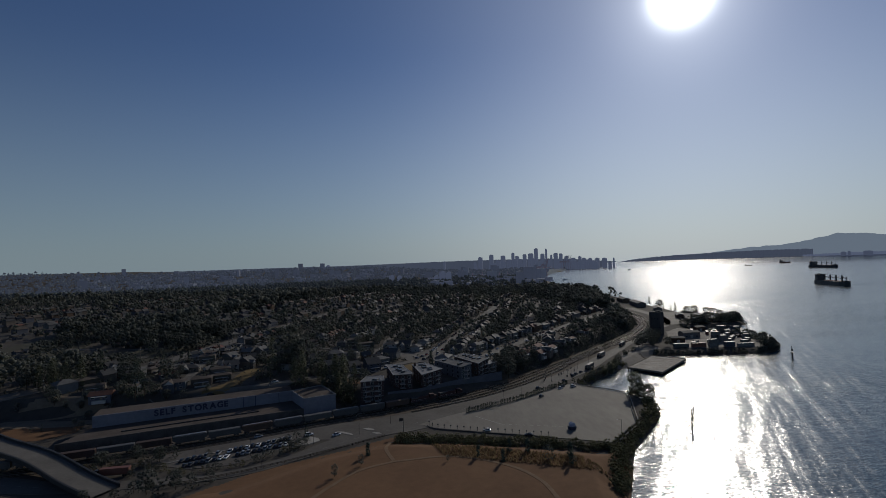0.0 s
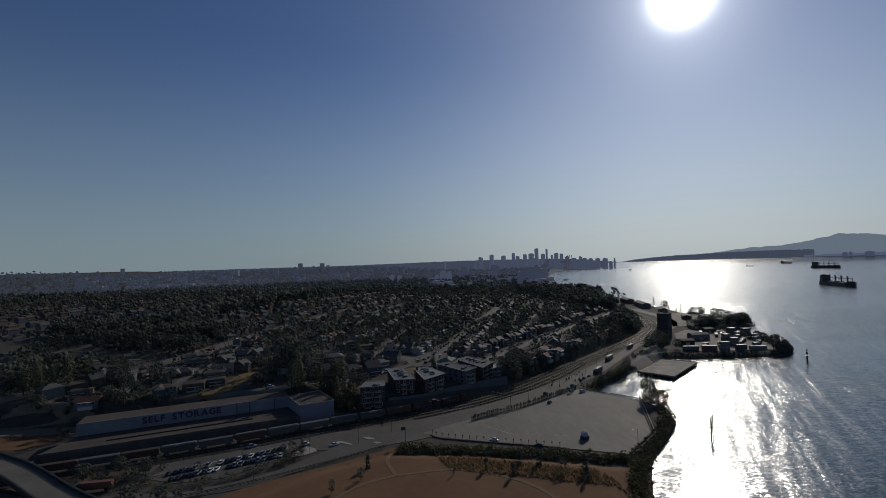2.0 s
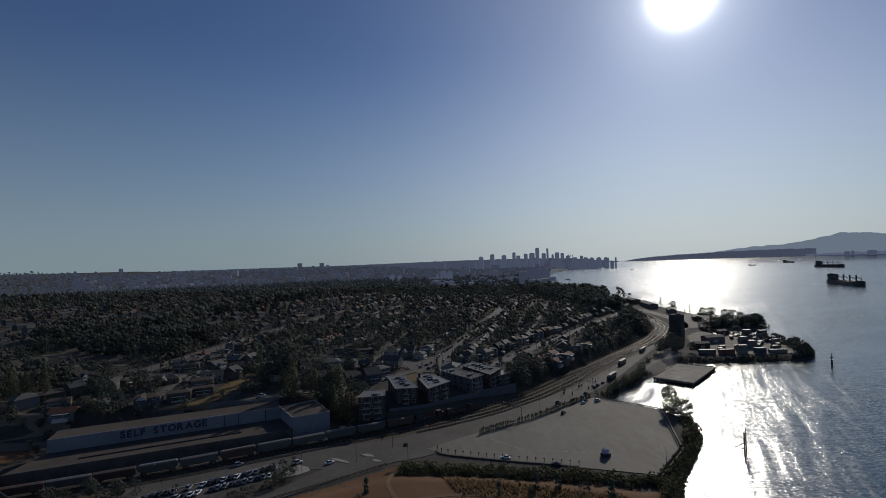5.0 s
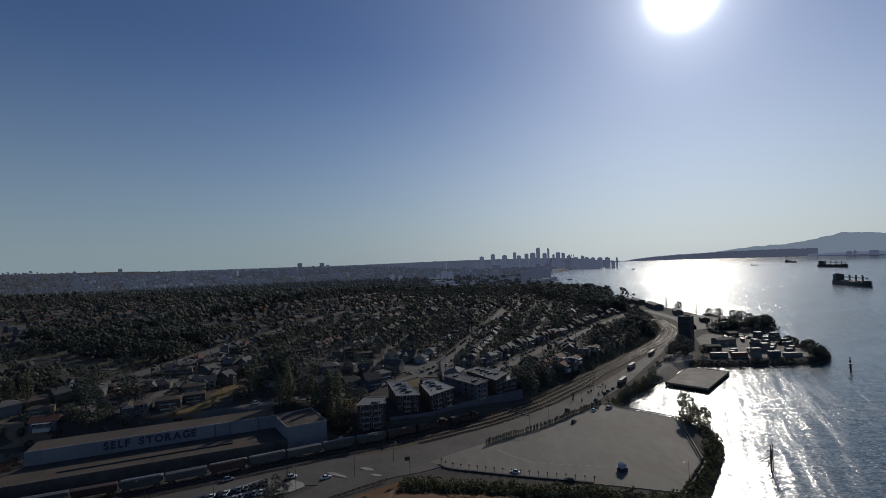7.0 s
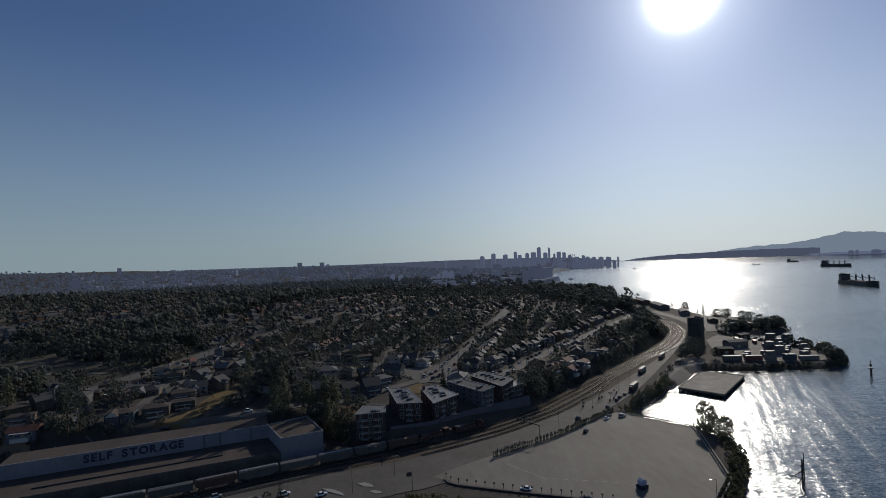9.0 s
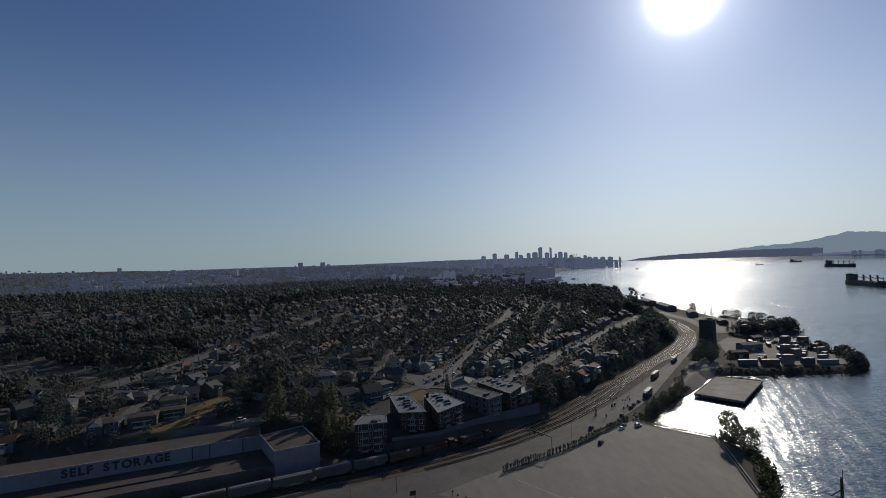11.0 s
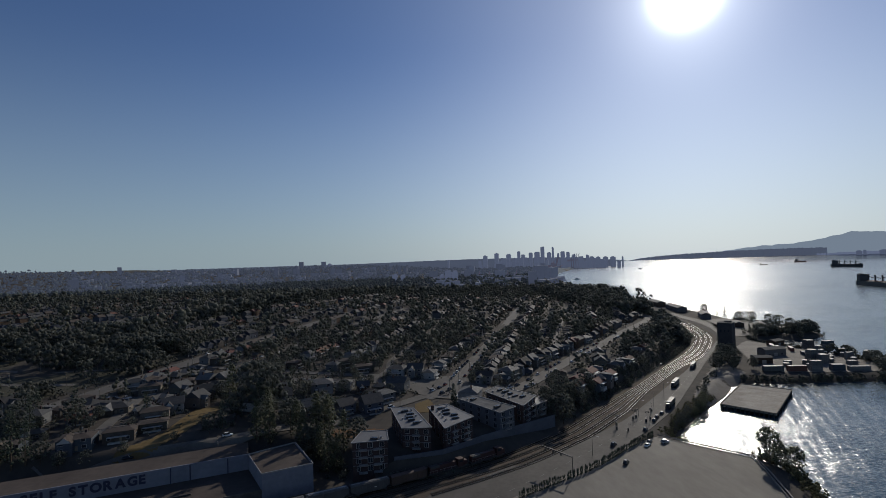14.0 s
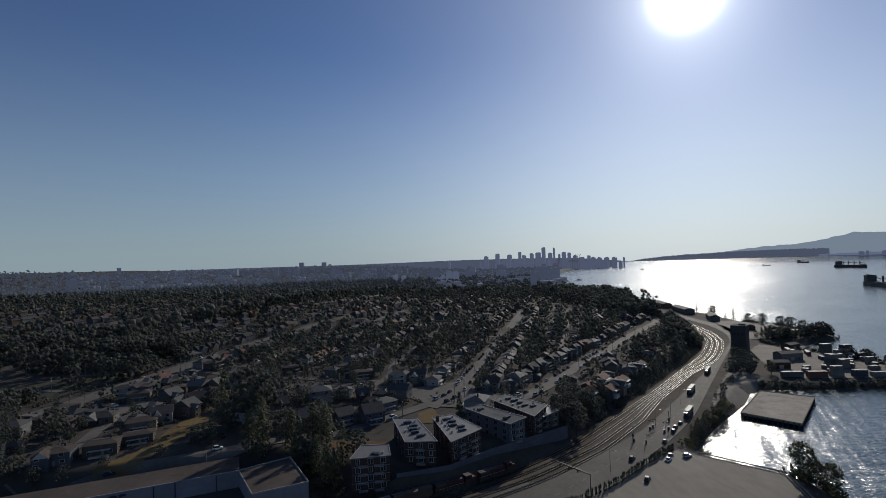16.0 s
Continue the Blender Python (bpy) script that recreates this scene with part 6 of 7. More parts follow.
# ---- vehicles ----
def loft(sections):
    """A hull through cross sections along x: (x, half width, z low, z high)."""
    b = Build()
    for x, w, z0, z1 in sections:
        b.v += [(x, -w, z0), (x, w, z0), (x, w * 0.98, z0 + (z1 - z0) * 0.6), (x, w * 0.82, z1), (x, -w * 0.82, z1), (x, -w * 0.98, z0 + (z1 - z0) * 0.6)]
    for i in range(len(sections) - 1):
        for k in range(6):
            b.f.append((i * 6 + k, i * 6 + (k + 1) % 6, i * 6 + 6 + (k + 1) % 6, i * 6 + 6 + k))
    b.f.append((5, 4, 3, 2, 1, 0))
    m = (len(sections) - 1) * 6
    b.f.append(tuple(m + k for k in range(6)))
    return b


def car_proto(paint, label, tall=False, name="car"):
    t = thing(name, label, "car", "parked cars")
    h = 1.0 if tall else 0.86
    part("body", loft([(-2.2, 0.78, 0.35, h - 0.1), (-2.0, 0.86, 0.28, h), (0, 0.9, 0.25, h), (1.5, 0.88, 0.25, h - 0.06), (2.2, 0.74, 0.35, h - 0.22)]), paint, t)
    top = 1.75 if tall else 1.42
    cab = part("cabin", loft([(-1.95 if tall else -1.55, 0.70, h - 0.05, h + 0.15), (-1.5 if tall else -0.9, 0.76, h - 0.05, top), (0.15, 0.76, h - 0.05, top), (0.95, 0.72, h - 0.05, h + 0.05)]), M["glass"], t, "dark glazed cabin")
    part("roof_panel", Build().box(-0.5 if tall else -0.35, 0, top - 0.02, 1.7 if tall else 1.15, 1.2, 0.06), paint, cab)
    for x in (-1.35, 1.4):
        for y in (-0.82, 0.82):
            part("wheel", Build().tube((x, y - 0.1, 0.32), (x, y + 0.1, 0.32), 0.32, sides=8), M["rubber"], t)
    return t


CARS = [car_proto(M["car_white"], "white saloon car parked on asphalt"), car_proto(M["car_dark"], "dark hatchback car parked on asphalt"), car_proto(M["car_silver"], "silver estate car parked on asphalt", True),
        car_proto(M["car_red"], "red saloon car parked on asphalt"), car_proto(M["car_dark"], "dark sport utility car parked outdoors", True), car_proto(M["car_white"], "white van-like car parked outdoors", True)]
car_idle = list(CARS)


def put_car(k, x, y, deg, z=None):
    z = ground_z(x, y) + 0.38 if z is None else z
    m = pose(x, y, z, 0, 0, deg)
    if CARS[k] in car_idle:
        car_idle.remove(CARS[k])
        return placed(CARS[k], m)
    return copy_thing(CARS[k], m)


random.seed(3)
# car park beside the shore road
for r, (p, q, count) in enumerate((((-107, 232.5), (-66, 252.5), 19), ((-111, 238.5), (-66, 260.5), 20))):
    for i in range(count):
        f = i / (count - 1)
        if random.random() < 0.06:
            continue
        put_car(random.choice((0, 1, 1, 2, 4, 1, 2, 1)), p[0] + (q[0] - p[0]) * f, p[1] + (q[1] - p[1]) * f, 26 + 62 + random.uniform(-3, 3), 4.57)
put_car(2, -84, 266, 24, 4.57)
put_car(5, -57, 264.5, 24, 4.57)
put_car(0, -42, 262, 30, 4.63)
# lot and shore road
for k, x, y, deg, z in ((0, 101, 329, 40, 4.67), (2, 111, 331.5, 20, 4.67), (4, 83, 312, 50, 4.67), (1, 110, 349, 48, 4.63), (4, 121, 361, 48, 4.63), (4, 125, 366, 48, 4.63), (1, 131, 372, 48, 4.63),
                        (0, 38, 255.5, 155, 4.67), (1, 58, 245, 160, 4.67), (4, 86, 332, 46, 4.63), (1, 104, 333, 46, 4.67)):
    put_car(k, x, y, deg, z)
# kerbside cars on the hill
for pts, width in street_lines:
    n2 = sideways(pts)
    for i in range(3, len(pts) - 3, 2) if width > 6.5 else ():
        for sgn in (-1, 1):
            if pts[i][1] < 600 and random.random() < (0.55 if 9 < width < 11 else 0.14):
                c = pts[i] + n2[i] * sgn * (width / 2 - 1.3)
                put_car(random.choice((0, 1, 2, 3, 4, 5, 1)), c[0], c[1], math.degrees(math.atan2(n2[i][0], -n2[i][1])))


def truck(label, trailer, at):
    t = thing("lorry", label, "lorry", "lorries on the shore road", at)
    part("chassis", Build().box(-1.5, 0, 0.75, 15.5, 1.2, 0.3), M["metal_dark"], t)
    part("trailer_box", Build().box(-2.9, 0, 1.15, 12.2, 2.45, 2.75), trailer, t)
    cab = part("cab", loft([(3.9, 1.15, 0.6, 3.4), (5.4, 1.18, 0.6, 3.3), (6.2, 1.12, 0.55, 2.3)]), M["car_dark"], t, "dark lorry cab")
    part("windscreen", Build().box(5.75, 0, 2.2, 0.5, 1.9, 0.75), M["glass"], cab)
    for x in (-8.0, -6.8, 2.2, 3.4, 5.4):
        for y in (-1.05, 1.05):
            part("wheel", Build().tube((x, y - 0.17, 0.5), (x, y + 0.17, 0.5), 0.5, sides=10), M["rubber"], t)
    return t


truck("lorry with a dark grey container on the shore road", M["box_grey"], pose(141.8, 383, 4.63, 0, 0, 229))
truck("lorry with a dark container on the shore road", M["box_grey"], pose(169, 426, 4.63, 0, 0, 229))
truck("lorry with a dark box trailer on the shore road", M["box_blue"], pose(210, 473, 4.63, 0, 0, 230))
truck("lorry with a rust-red container on the asphalt", M["box_red"], pose(-137, 226, 4.60, 0, 0, 184))


# ---- lot and roadside ----
def rail_fence(line, name, label, tall, material, gap=3.0):
    t = thing(name, label, "fence")
    pts = curve_points(line, gap) if len(line) > 2 else np.array([np.array(line[0]) + (np.array(line[1]) - np.array(line[0])) * f for f in np.linspace(0, 1, int(math.dist(*line) / gap) + 1)])
    for p in pts:
        part("post", Build().box(p[0], p[1], 4.3, 0.22, 0.22, tall + 0.4), material, t)
    for h in (tall * 0.5, tall):
        for p, q in zip(pts[:-1:2], list(pts[2::2]) + [pts[-1]]):
            part("rail", Build().beam((p[0], p[1], 4.6 + h), (q[0], q[1], 4.6 + h), 0.12, 0.22), material, t)
    return t


EDGE = [(112, 340), (139, 311), (135, 298), (119, 254), (96, 230)]
for p, q in zip(EDGE, EDGE[1:]):
    rail_fence([p, q], "guard_fence", "low pale guard fence along the lot's edge", 0.9, M["concrete"], 4.0)
    d = (Vector(q) - Vector(p)).normalized()
    n2 = Vector((d.y, -d.x)) * -1.6
    kerb = part("kerb", Build().beam((p[0] + n2.x, p[1] + n2.y, 4.78), (q[0] + n2.x, q[1] + n2.y, 4.78), 0.5, 0.35), M["concrete"])
    tagged(kerb, "weathered concrete kerb along the lot", "kerb", "lot kerbs")
berm = curve_points([(7, 269), (10, 264.5), (20, 259.8), (41, 251.6), (58, 245.5), (67, 242)], 3.6)
b = Build()
for p, q in zip(berm[:-1], berm[1:]):
    b.beam((p[0], p[1], 4.75), (q[0], q[1], 4.75), 1.0, 0.45)
tagged(part("kerb", b, M["storage_front"]), "long low dark barrier kerb", "kerb", "lot kerbs")


def bollard():
    t = thing("bollard_light", "short dark bollard light beside the lot", "bollard", "bollard lights")
    part("post", Build().tube((0, 0, 0), (0, 0, 1.5), 0.1, sides=6), M["metal_dark"], t)
    part("lamp_head", Build().tube((0, 0, 1.5), (0, 0, 2.1), 0.42, 0.3, sides=8), M["metal_dark"], t)
    return t


bol = None
for p in berm[::1]:
    m = pose(p[0] + 0.8, p[1] + 1.4, 4.66)
    if bol is None:
        bol = placed(bollard(), m)
    else:
        copy_thing(bol, m)


def street_lamp(at, tall=9.0, arm=2.4):
    t = thing("street_lamp", "slim dark steel street lamp", "street lamp", "street lamps", at)
    part("pole", Build().tube((0, 0, 0), (0, 0, tall), 0.11, 0.07, 7), M["metal_dark"], t)
    part("arm", Build().tube((0, 0, tall - 0.1), (arm, 0, tall + 0.3), 0.05, sides=5), M["metal_dark"], t)
    part("lamp_head", Build().box(arm + 0.2, 0, tall + 0.2, 0.9, 0.3, 0.14), M["metal"], t)
    return t


lamp = street_lamp(pose(-52, 251, 4.4, 0, 0, 120))
for x, y, deg, sc in ((-80, 241, 120, 1), (-30, 262, 120, 1), (-14, 276, 300, 1), (103, 236, 200, 1), (-70, 225, 120, 1), (-120, 229, 90, 1), (117, 371, 320, 1), (133, 385, 140, 1), (150, 405, 320, 1), (72, 322, 320, 1), (92, 358, 140, 1), (176, 452, 140, 1), (-110, 250, 200, 1), (-20, 286, 200, 1)):
    copy_thing(lamp, pose(x, y, 4.4, 0, 0, deg))

g = thing("signal_gantry", "dark steel gantry pole with arm over the road", "gantry", at=pose(56.5, 303, 4.5, 0, 0, 128))
part("pole", Build().tube((0, 0, 0), (0, 0, 8.4), 0.2, 0.14, 8), M["metal_dark"], g)
part("arm", Build().beam((0, 0, 8.0), (15.5, 0, 8.6), 0.28, 0.45), M["metal_dark"], g)
for x in (5.5, 9.5, 13.5):
    hd = part("signal_head", Build().box(x, 0, 7.1, 0.5, 0.45, 1.1), M["metal_dark"], g)
    part("visor", Build().box(x, -0.3, 7.8, 0.42, 0.25, 0.08), M["metal_dark"], hd)
s = thing("road_sign", "tall dark roadside sign board on a post", "sign", at=pose(-6.3, 259.8, 4.5, 0, 0, 15))
part("post", Build().tube((0, 0, 0), (0, 0, 8.2), 0.13, sides=7), M["metal_dark"], s)
part("board", Build().box(-1.2, 0, 6.4, 2.0, 0.25, 1.7), M["metal_dark"], s)
part("board_edge", Build().box(-1.2, -0.16, 6.35, 2.1, 0.06, 0.1), M["metal"], s)

# traffic islands and paint at the junction
for poly in ([(-43, 267.6), (-40, 264.6), (-33, 260.2), (-34, 262.8), (-39, 266.8)], [(-29, 270), (-26, 267), (-22, 266.2), (-23, 268.5), (-26, 270.6)], [(-23.5, 262.6), (-21, 260.4), (-18, 260.2), (-19, 262), (-21.5, 263.2)]):
    tagged(part("traffic_island", Build().prism(poly, 4.4, 4.80), M["concrete"]), "raised pale concrete traffic island", "traffic island", "traffic islands")
b = Build().prism([(-61, 249), (-54, 251.5), (-49.5, 255.5), (-51, 259), (-56, 262.5), (-60, 256)], 4.4, 4.72)
tagged(part("traffic_island", b, M["concrete"]), "planted island at the end of the car park", "traffic island", "traffic islands")
shore_pts = curve_points([tuple((np.array(p) + np.array(q)) / 2) for p, q in zip(SHORE_L, SHORE_R)], 3.0)
n2 = sideways(shore_pts)
b = Build()
for i in range(0, len(shore_pts) - 1, 3):
    for off in (-0.1,):
        p, q = shore_pts[i][:2] + n2[i] * off, shore_pts[i + 1][:2] + n2[i + 1] * off
        w = n2[i] * 0.12
        b.face((*(p - w), 4.632), (*(p + w), 4.632), (*(q + w), 4.632), (*(q - w), 4.632))
tagged(part("lane_mark", b, M["paint"]), "broken pale centre line on the road", "road marking", kind="stuff")
LOT_LINES = [((35, 280.4), (41.5, 272)), ((41.5, 272), (47.5, 264.4))]
for m in range(9):
    f, g = m / 9, (m + 0.5) / 9
    LOT_LINES.append(((47.5 + 33.3 * f, 264.3 - 9.5 * f), (47.5 + 33.3 * g, 264.3 - 9.5 * g)))
for p, q in LOT_LINES:
    a, c = Vector(p), Vector(q)
    d = (c - a).normalized()
    w = Vector((d.y, -d.x)) * 0.13
    tagged(part("lot_mark", Build().prism([tuple(a - w), tuple(a + w), tuple(c + w), tuple(c - w)], 4.64, 4.672), M["lot_paint"]), "faded painted line on the lot", "lot marking", kind="structure")
b = Build()
for p, q in zip(((-117, 237), (-109, 243), (-97, 248.5), (-85, 254), (-76, 259)), ((-109, 243), (-97, 248.5), (-85, 254), (-76, 259), (-69, 265))):
    b.beam((*p, 4.66), (*q, 4.66), 0.7, 0.3)
tagged(part("kerb", b, M["concrete"]), "pale concrete kerb behind the parked cars", "kerb", "car park kerb")
# dark fence along the park side of the road
rail_fence([(-112, 209), (-76, 222), (-44, 239), (-16, 256)], "park_fence", "dark timber fence between road and lawn", 1.0, M["sleeper"], 3.0)

# invented covered stack, stand-in for an unidentified rounded thing on the lot
k = thing("covered_stack", "invented dark low stack under a rounded grey hood", "covered stack", at=pose(82.5, 250.5, 4.66, 0, 0, 20))
part("pallet_base", Build().box(0, 0, 0, 3.4, 2.6, 1.7, 0, 1.12), M["sign_blue"], k)
part("hood", loft([(-1.6, 0.6, 1.7, 2.1), (-1.2, 1.2, 1.7, 3.2), (0, 1.5, 1.7, 3.8), (1.2, 1.2, 1.7, 3.2), (1.6, 0.6, 1.7, 2.1)]), M["salt"], k, "rounded grey canvas hood")
for x in (-2.1, 2.1):
    part("handle_bar", Build().tube((x, 0, 1.4), (x * 1.15, 0, 1.9), 0.09, sides=5), M["metal_dark"], k)

# railway signals and masts by the road
for i, (x, y, hgt) in enumerate(((96, 352, 5.5), (101, 349, 5.0), (99, 358, 6.0), (112, 366, 5.5), (117, 361, 6.0), (115, 369, 5.0), (121, 365, 6.5), (128, 378, 5.5))):
    t = thing("crossing_signal", "dark crossing signal mast beside the road", "signal", "crossing signals", pose(x, y, 4.5, 0, 0, 40 + 30 * i))
    part("mast", Build().tube((0, 0, 0), (0, 0, hgt), 0.09, sides=6), M["metal_dark"], t)
    part("cross_arm", Build().beam((-1.0, 0, hgt - 0.3), (1.0, 0, hgt - 0.3), 0.12, 0.12), M["metal_dark"], t)
    for dx in (-0.8, 0.8):
        part("lamp_disc", Build().tube((dx, -0.12, hgt - 0.8), (dx, 0.12, hgt - 0.8), 0.42, sides=10), M["metal_dark"], t)
    part("control_box", Build().box(0.5, 0, 0, 0.9, 0.7, 1.7), M["metal_dark"], t)


def utility_pole(at, tall=10.5):
    t = thing("utility_pole", "weathered timber utility pole with crossarm", "utility pole", "utility poles", at)
    part("pole", Build().tube((0, 0, -1), (0, 0, tall), 0.17, 0.12, 7), M["wood"], t)
    part("crossarm", Build().beam((-1.3, 0, tall - 0.8), (1.3, 0, tall - 0.8), 0.14, 0.16), M["wood"], t)
    part("transformer", Build().tube((0.35, 0, tall - 3), (0.35, 0, tall - 2), 0.26, sides=8), M["metal"], t)
    return t


pole = None
for pts, width in street_lines:
    n3 = sideways(pts)
    for i in range(4, len(pts), 10):
        if pts[i][1] > 600:
            continue
        c = pts[i] + n3[i] * (width / 2 + 1.2)
        m = pose(c[0], c[1], ground_z(c[0], c[1]), 0, 0, math.degrees(math.atan2(n3[i][1], n3[i][0])))
        if pole is None:
            pole = placed(utility_pole(pose(0, 0, 0)), m)
        else:
            copy_thing(pole, m)
b = Build()
for p, q in (((-210, 318, 25), (-100, 345, 27)), ((-100, 345, 27), (-5, 392, 24)), ((-5, 392, 24), (45, 480, 27))):
    for off in (-1, 0, 1):
        last = None
        for f in np.linspace(0, 1, 10):
            c = np.array(p) + (np.array(q) - np.array(p)) * f + np.array((off, 0, -6 * f * (1 - f)))
            if last is not None:
                b.tube(last, c, 0.025, sides=3, caps=False)
            last = c
tagged(part("overhead_wires", b, M["metal_dark"]), "thin dark overhead wires between poles", "wires", kind="stuff")

# ---- overpass ----
deck = curve_points([(-300, 306, 15.8), (-250, 282, 14.2), (-212, 257, 12.6), (-176, 238, 10.6), (-146, 219, 7.2), (-128, 209, 5.2)], 4.0)
n3 = sideways(deck)
ov = thing("overpass", "concrete road overpass ramp with parapets over the tracks", "overpass")


def deck_strip(a, c, up, down):
    b = Build()
    m = len(deck)
    rows = [deck + np.column_stack([n3 * k, np.full(m, z)]) for k, z in ((a, up), (c, up), (c, down), (a, down))]
    b.v = [tuple(p) for r in rows for p in r]
    for r in range(4):
        s2 = (r + 1) % 4
        for i in range(m - 1):
            b.f.append((r * m + i, s2 * m + i, s2 * m + i + 1, r * m + i + 1))
    return b


part("deck", deck_strip(-6, 6, 0.0, -1.0), M["metal_dark"], ov)
part("carriageway", deck_strip(-5.4, 5.4, 0.06, -0.02), M["street"], ov)
for a, c in ((-6.1, -5.6), (5.6, 6.1)):
    part("parapet", deck_strip(a, c, 1.1, -0.6), M["metal_dark"], ov)
    part("guard_rail", deck_strip(a + 0.1, c - 0.1, 1.5, 1.35), M["metal_dark"], ov)
for i in range(6, len(deck) - 14, 5):
    p = deck[i]
    if line_distance(TRACK, np.array(p[0]), np.array(p[1])) > 4 and p[2] > 6:
        part("pier", Build().box(p[0], p[1], ground_z(p[0], p[1]) - 1, 1.2, 9, p[2] - 1.2 - ground_z(p[0], p[1]) + 1, math.atan2(n3[i][1], n3[i][0]) + math.pi / 2), M["concrete"], ov)
tagged(part("dry_patch", patch("dry_patch", [(-300, 272), (-250, 280), (-206, 281), (-194, 291), (-197, 303), (-210, 311), (-240, 315), (-300, 312)], 0.15, M["lawn"], 1.5)), "parched orange grass patch by the ramp", "grass patch", kind="structure")
tagged(part("dry_patch", patch("dry_patch", [(-141, 325), (-138, 333), (-131, 343), (-129, 360), (-129, 383), (-118, 389), (-113, 372), (-117, 354), (-120, 338), (-124, 327), (-132, 324)], 0.25, M["verge_grass"], 1.5)), "dry grassy slope below the houses", "grass patch", kind="structure")


tagged(part("dry_patch", patch("dry_patch", [(-48, 338), (-26, 336), (-20, 344), (-34, 349), (-50, 350)], 0.25, M["lawn"], 1.5)), "bare orange-brown soil bank behind the brick house", "grass patch", kind="structure")
tagged(part("dry_patch", patch("dry_patch", [(-10, 365), (6, 364), (3, 378), (0, 388), (-8, 379)], 0.25, M["verge_grass"], 1.0)), "dry yellow grass corner by the junction", "grass patch", kind="structure")


# brown dirt, kept paler than the soil to brighten this sunless slope
tagged(part("dry_patch", patch("dry_patch", [(-264, 312), (-252, 326), (-232, 334), (-205, 327), (-190, 319), (-194, 306), (-206, 302), (-240, 304)], 0.2, M["dirt"], 1.5)), "bare brown slope beside the ramp street", "ground patch", kind="structure")


# ---- pier and spit ----
pr = thing("pier", "old square timber pier with worn deck", "pier")
quad = [Vector(p) for p in ((177, 390), (195.5, 368), (240.5, 411), (219, 430))]
part("apron", Build().prism([tuple(p) for p in quad], 1.4, 2.3), M["wood"], pr)
edge_u, edge_v = quad[1] - quad[0], quad[3] - quad[0]
count = 26
for i in range(count):
    a, c = quad[0].lerp(quad[3], i / count), quad[0].lerp(quad[3], (i + 0.96) / count)
    a2, c2 = quad[1].lerp(quad[2], i / count), quad[1].lerp(quad[2], (i + 0.96) / count)
    top = 2.5 + random.uniform(-0.04, 0.04)
    part("plank", Build().prism([tuple(a), tuple(a2), tuple(c2), tuple(c)], 2.3, top), M["pier_deck"], pr)
for p, q in zip(quad, quad[1:] + quad[:1]):
    part("curb_beam", Build().beam((*p, 2.7), (*q, 2.7), 0.4, 0.4), M["wood"], pr)
    for i in range(12):
        c = p.lerp(q, (i + 0.5) / 12)
        part("pile", Build().tube((c.x, c.y, -5), (c.x, c.y, 2.2), 0.32, sides=7), M["sleeper"], pr)
tagged(part("landing", patch("landing", [(160, 392), (176, 393), (219, 432), (240, 452), (240, 474), (226, 474), (210, 456), (192, 434), (174, 412)], 0.2, M["yard"], 1.5)), "bare sandy ground behind the pier", "ground patch", kind="structure")
tagged(part("yard", patch("yard", [(262, 446), (330, 436), (352, 448), (352, 470), (344, 510), (340, 545), (326, 575), (298, 550), (268, 490)], 0.22, M["yard"], 2.0)), "pale gravel works yard on the spit", "yard", kind="structure")
tagged(part("yard", patch("yard", [(322, 600), (345, 600), (392, 598), (424, 620), (415, 740), (385, 740), (345, 650)], 0.22, M["asphalt"])), "grey paved yard behind the tower", "yard", kind="structure")


def container(long, wide, tall, material, label, at, name="container"):
    t = thing(name, label, "container", "stored containers", at)
    part("shell", Build().box(0, 0, 0.1, long, wide, tall), material, t)
    for y in (-wide / 2, wide / 2):
        for k2 in range(4):
            part("rib", Build().box(-long / 2 + long * (k2 + 0.5) / 4, y, 0.15, 0.22, 0.12, tall - 0.1), material, t)
    part("roof_sheet", Build().box(0, 0, tall + 0.1, long - 0.2, wide - 0.2, 0.08), M["roof_metal"] if material is M["wagon"] else material, t)
    return t


def shed(long, wide, tall, wall, label, at):
    t = thing("shed", label, "shed", "sheds on the spit", at)
    part("wall", Build().box(0, 0, -0.5, long, wide, tall + 0.5), wall, t)
    r = Build()
    a, c, h = long / 2 + 0.3, wide / 2 + 0.3, tall + wide * 0.18
    r.face((-a, -c, tall), (a, -c, tall), (a, 0, h), (-a, 0, h)).face((a, c, tall), (-a, c, tall), (-a, 0, h), (a, 0, h)).face((-a, c, tall), (-a, -c, tall), (-a, 0, h)).face((a, -c, tall), (a, c, tall), (a, 0, h))
    part("roof", r, M["roof_grey"], t)
    part("door", Build().box(0, -wide / 2 - 0.05, 0, 3.2, 0.12, 3.0), M["metal"], t)
    for x in (-long * 0.3, long * 0.3):
        part("window", Build().box(x, -wide / 2 - 0.05, 1.2, 1.6, 0.1, 1.1), M["glass"], t)
    return t


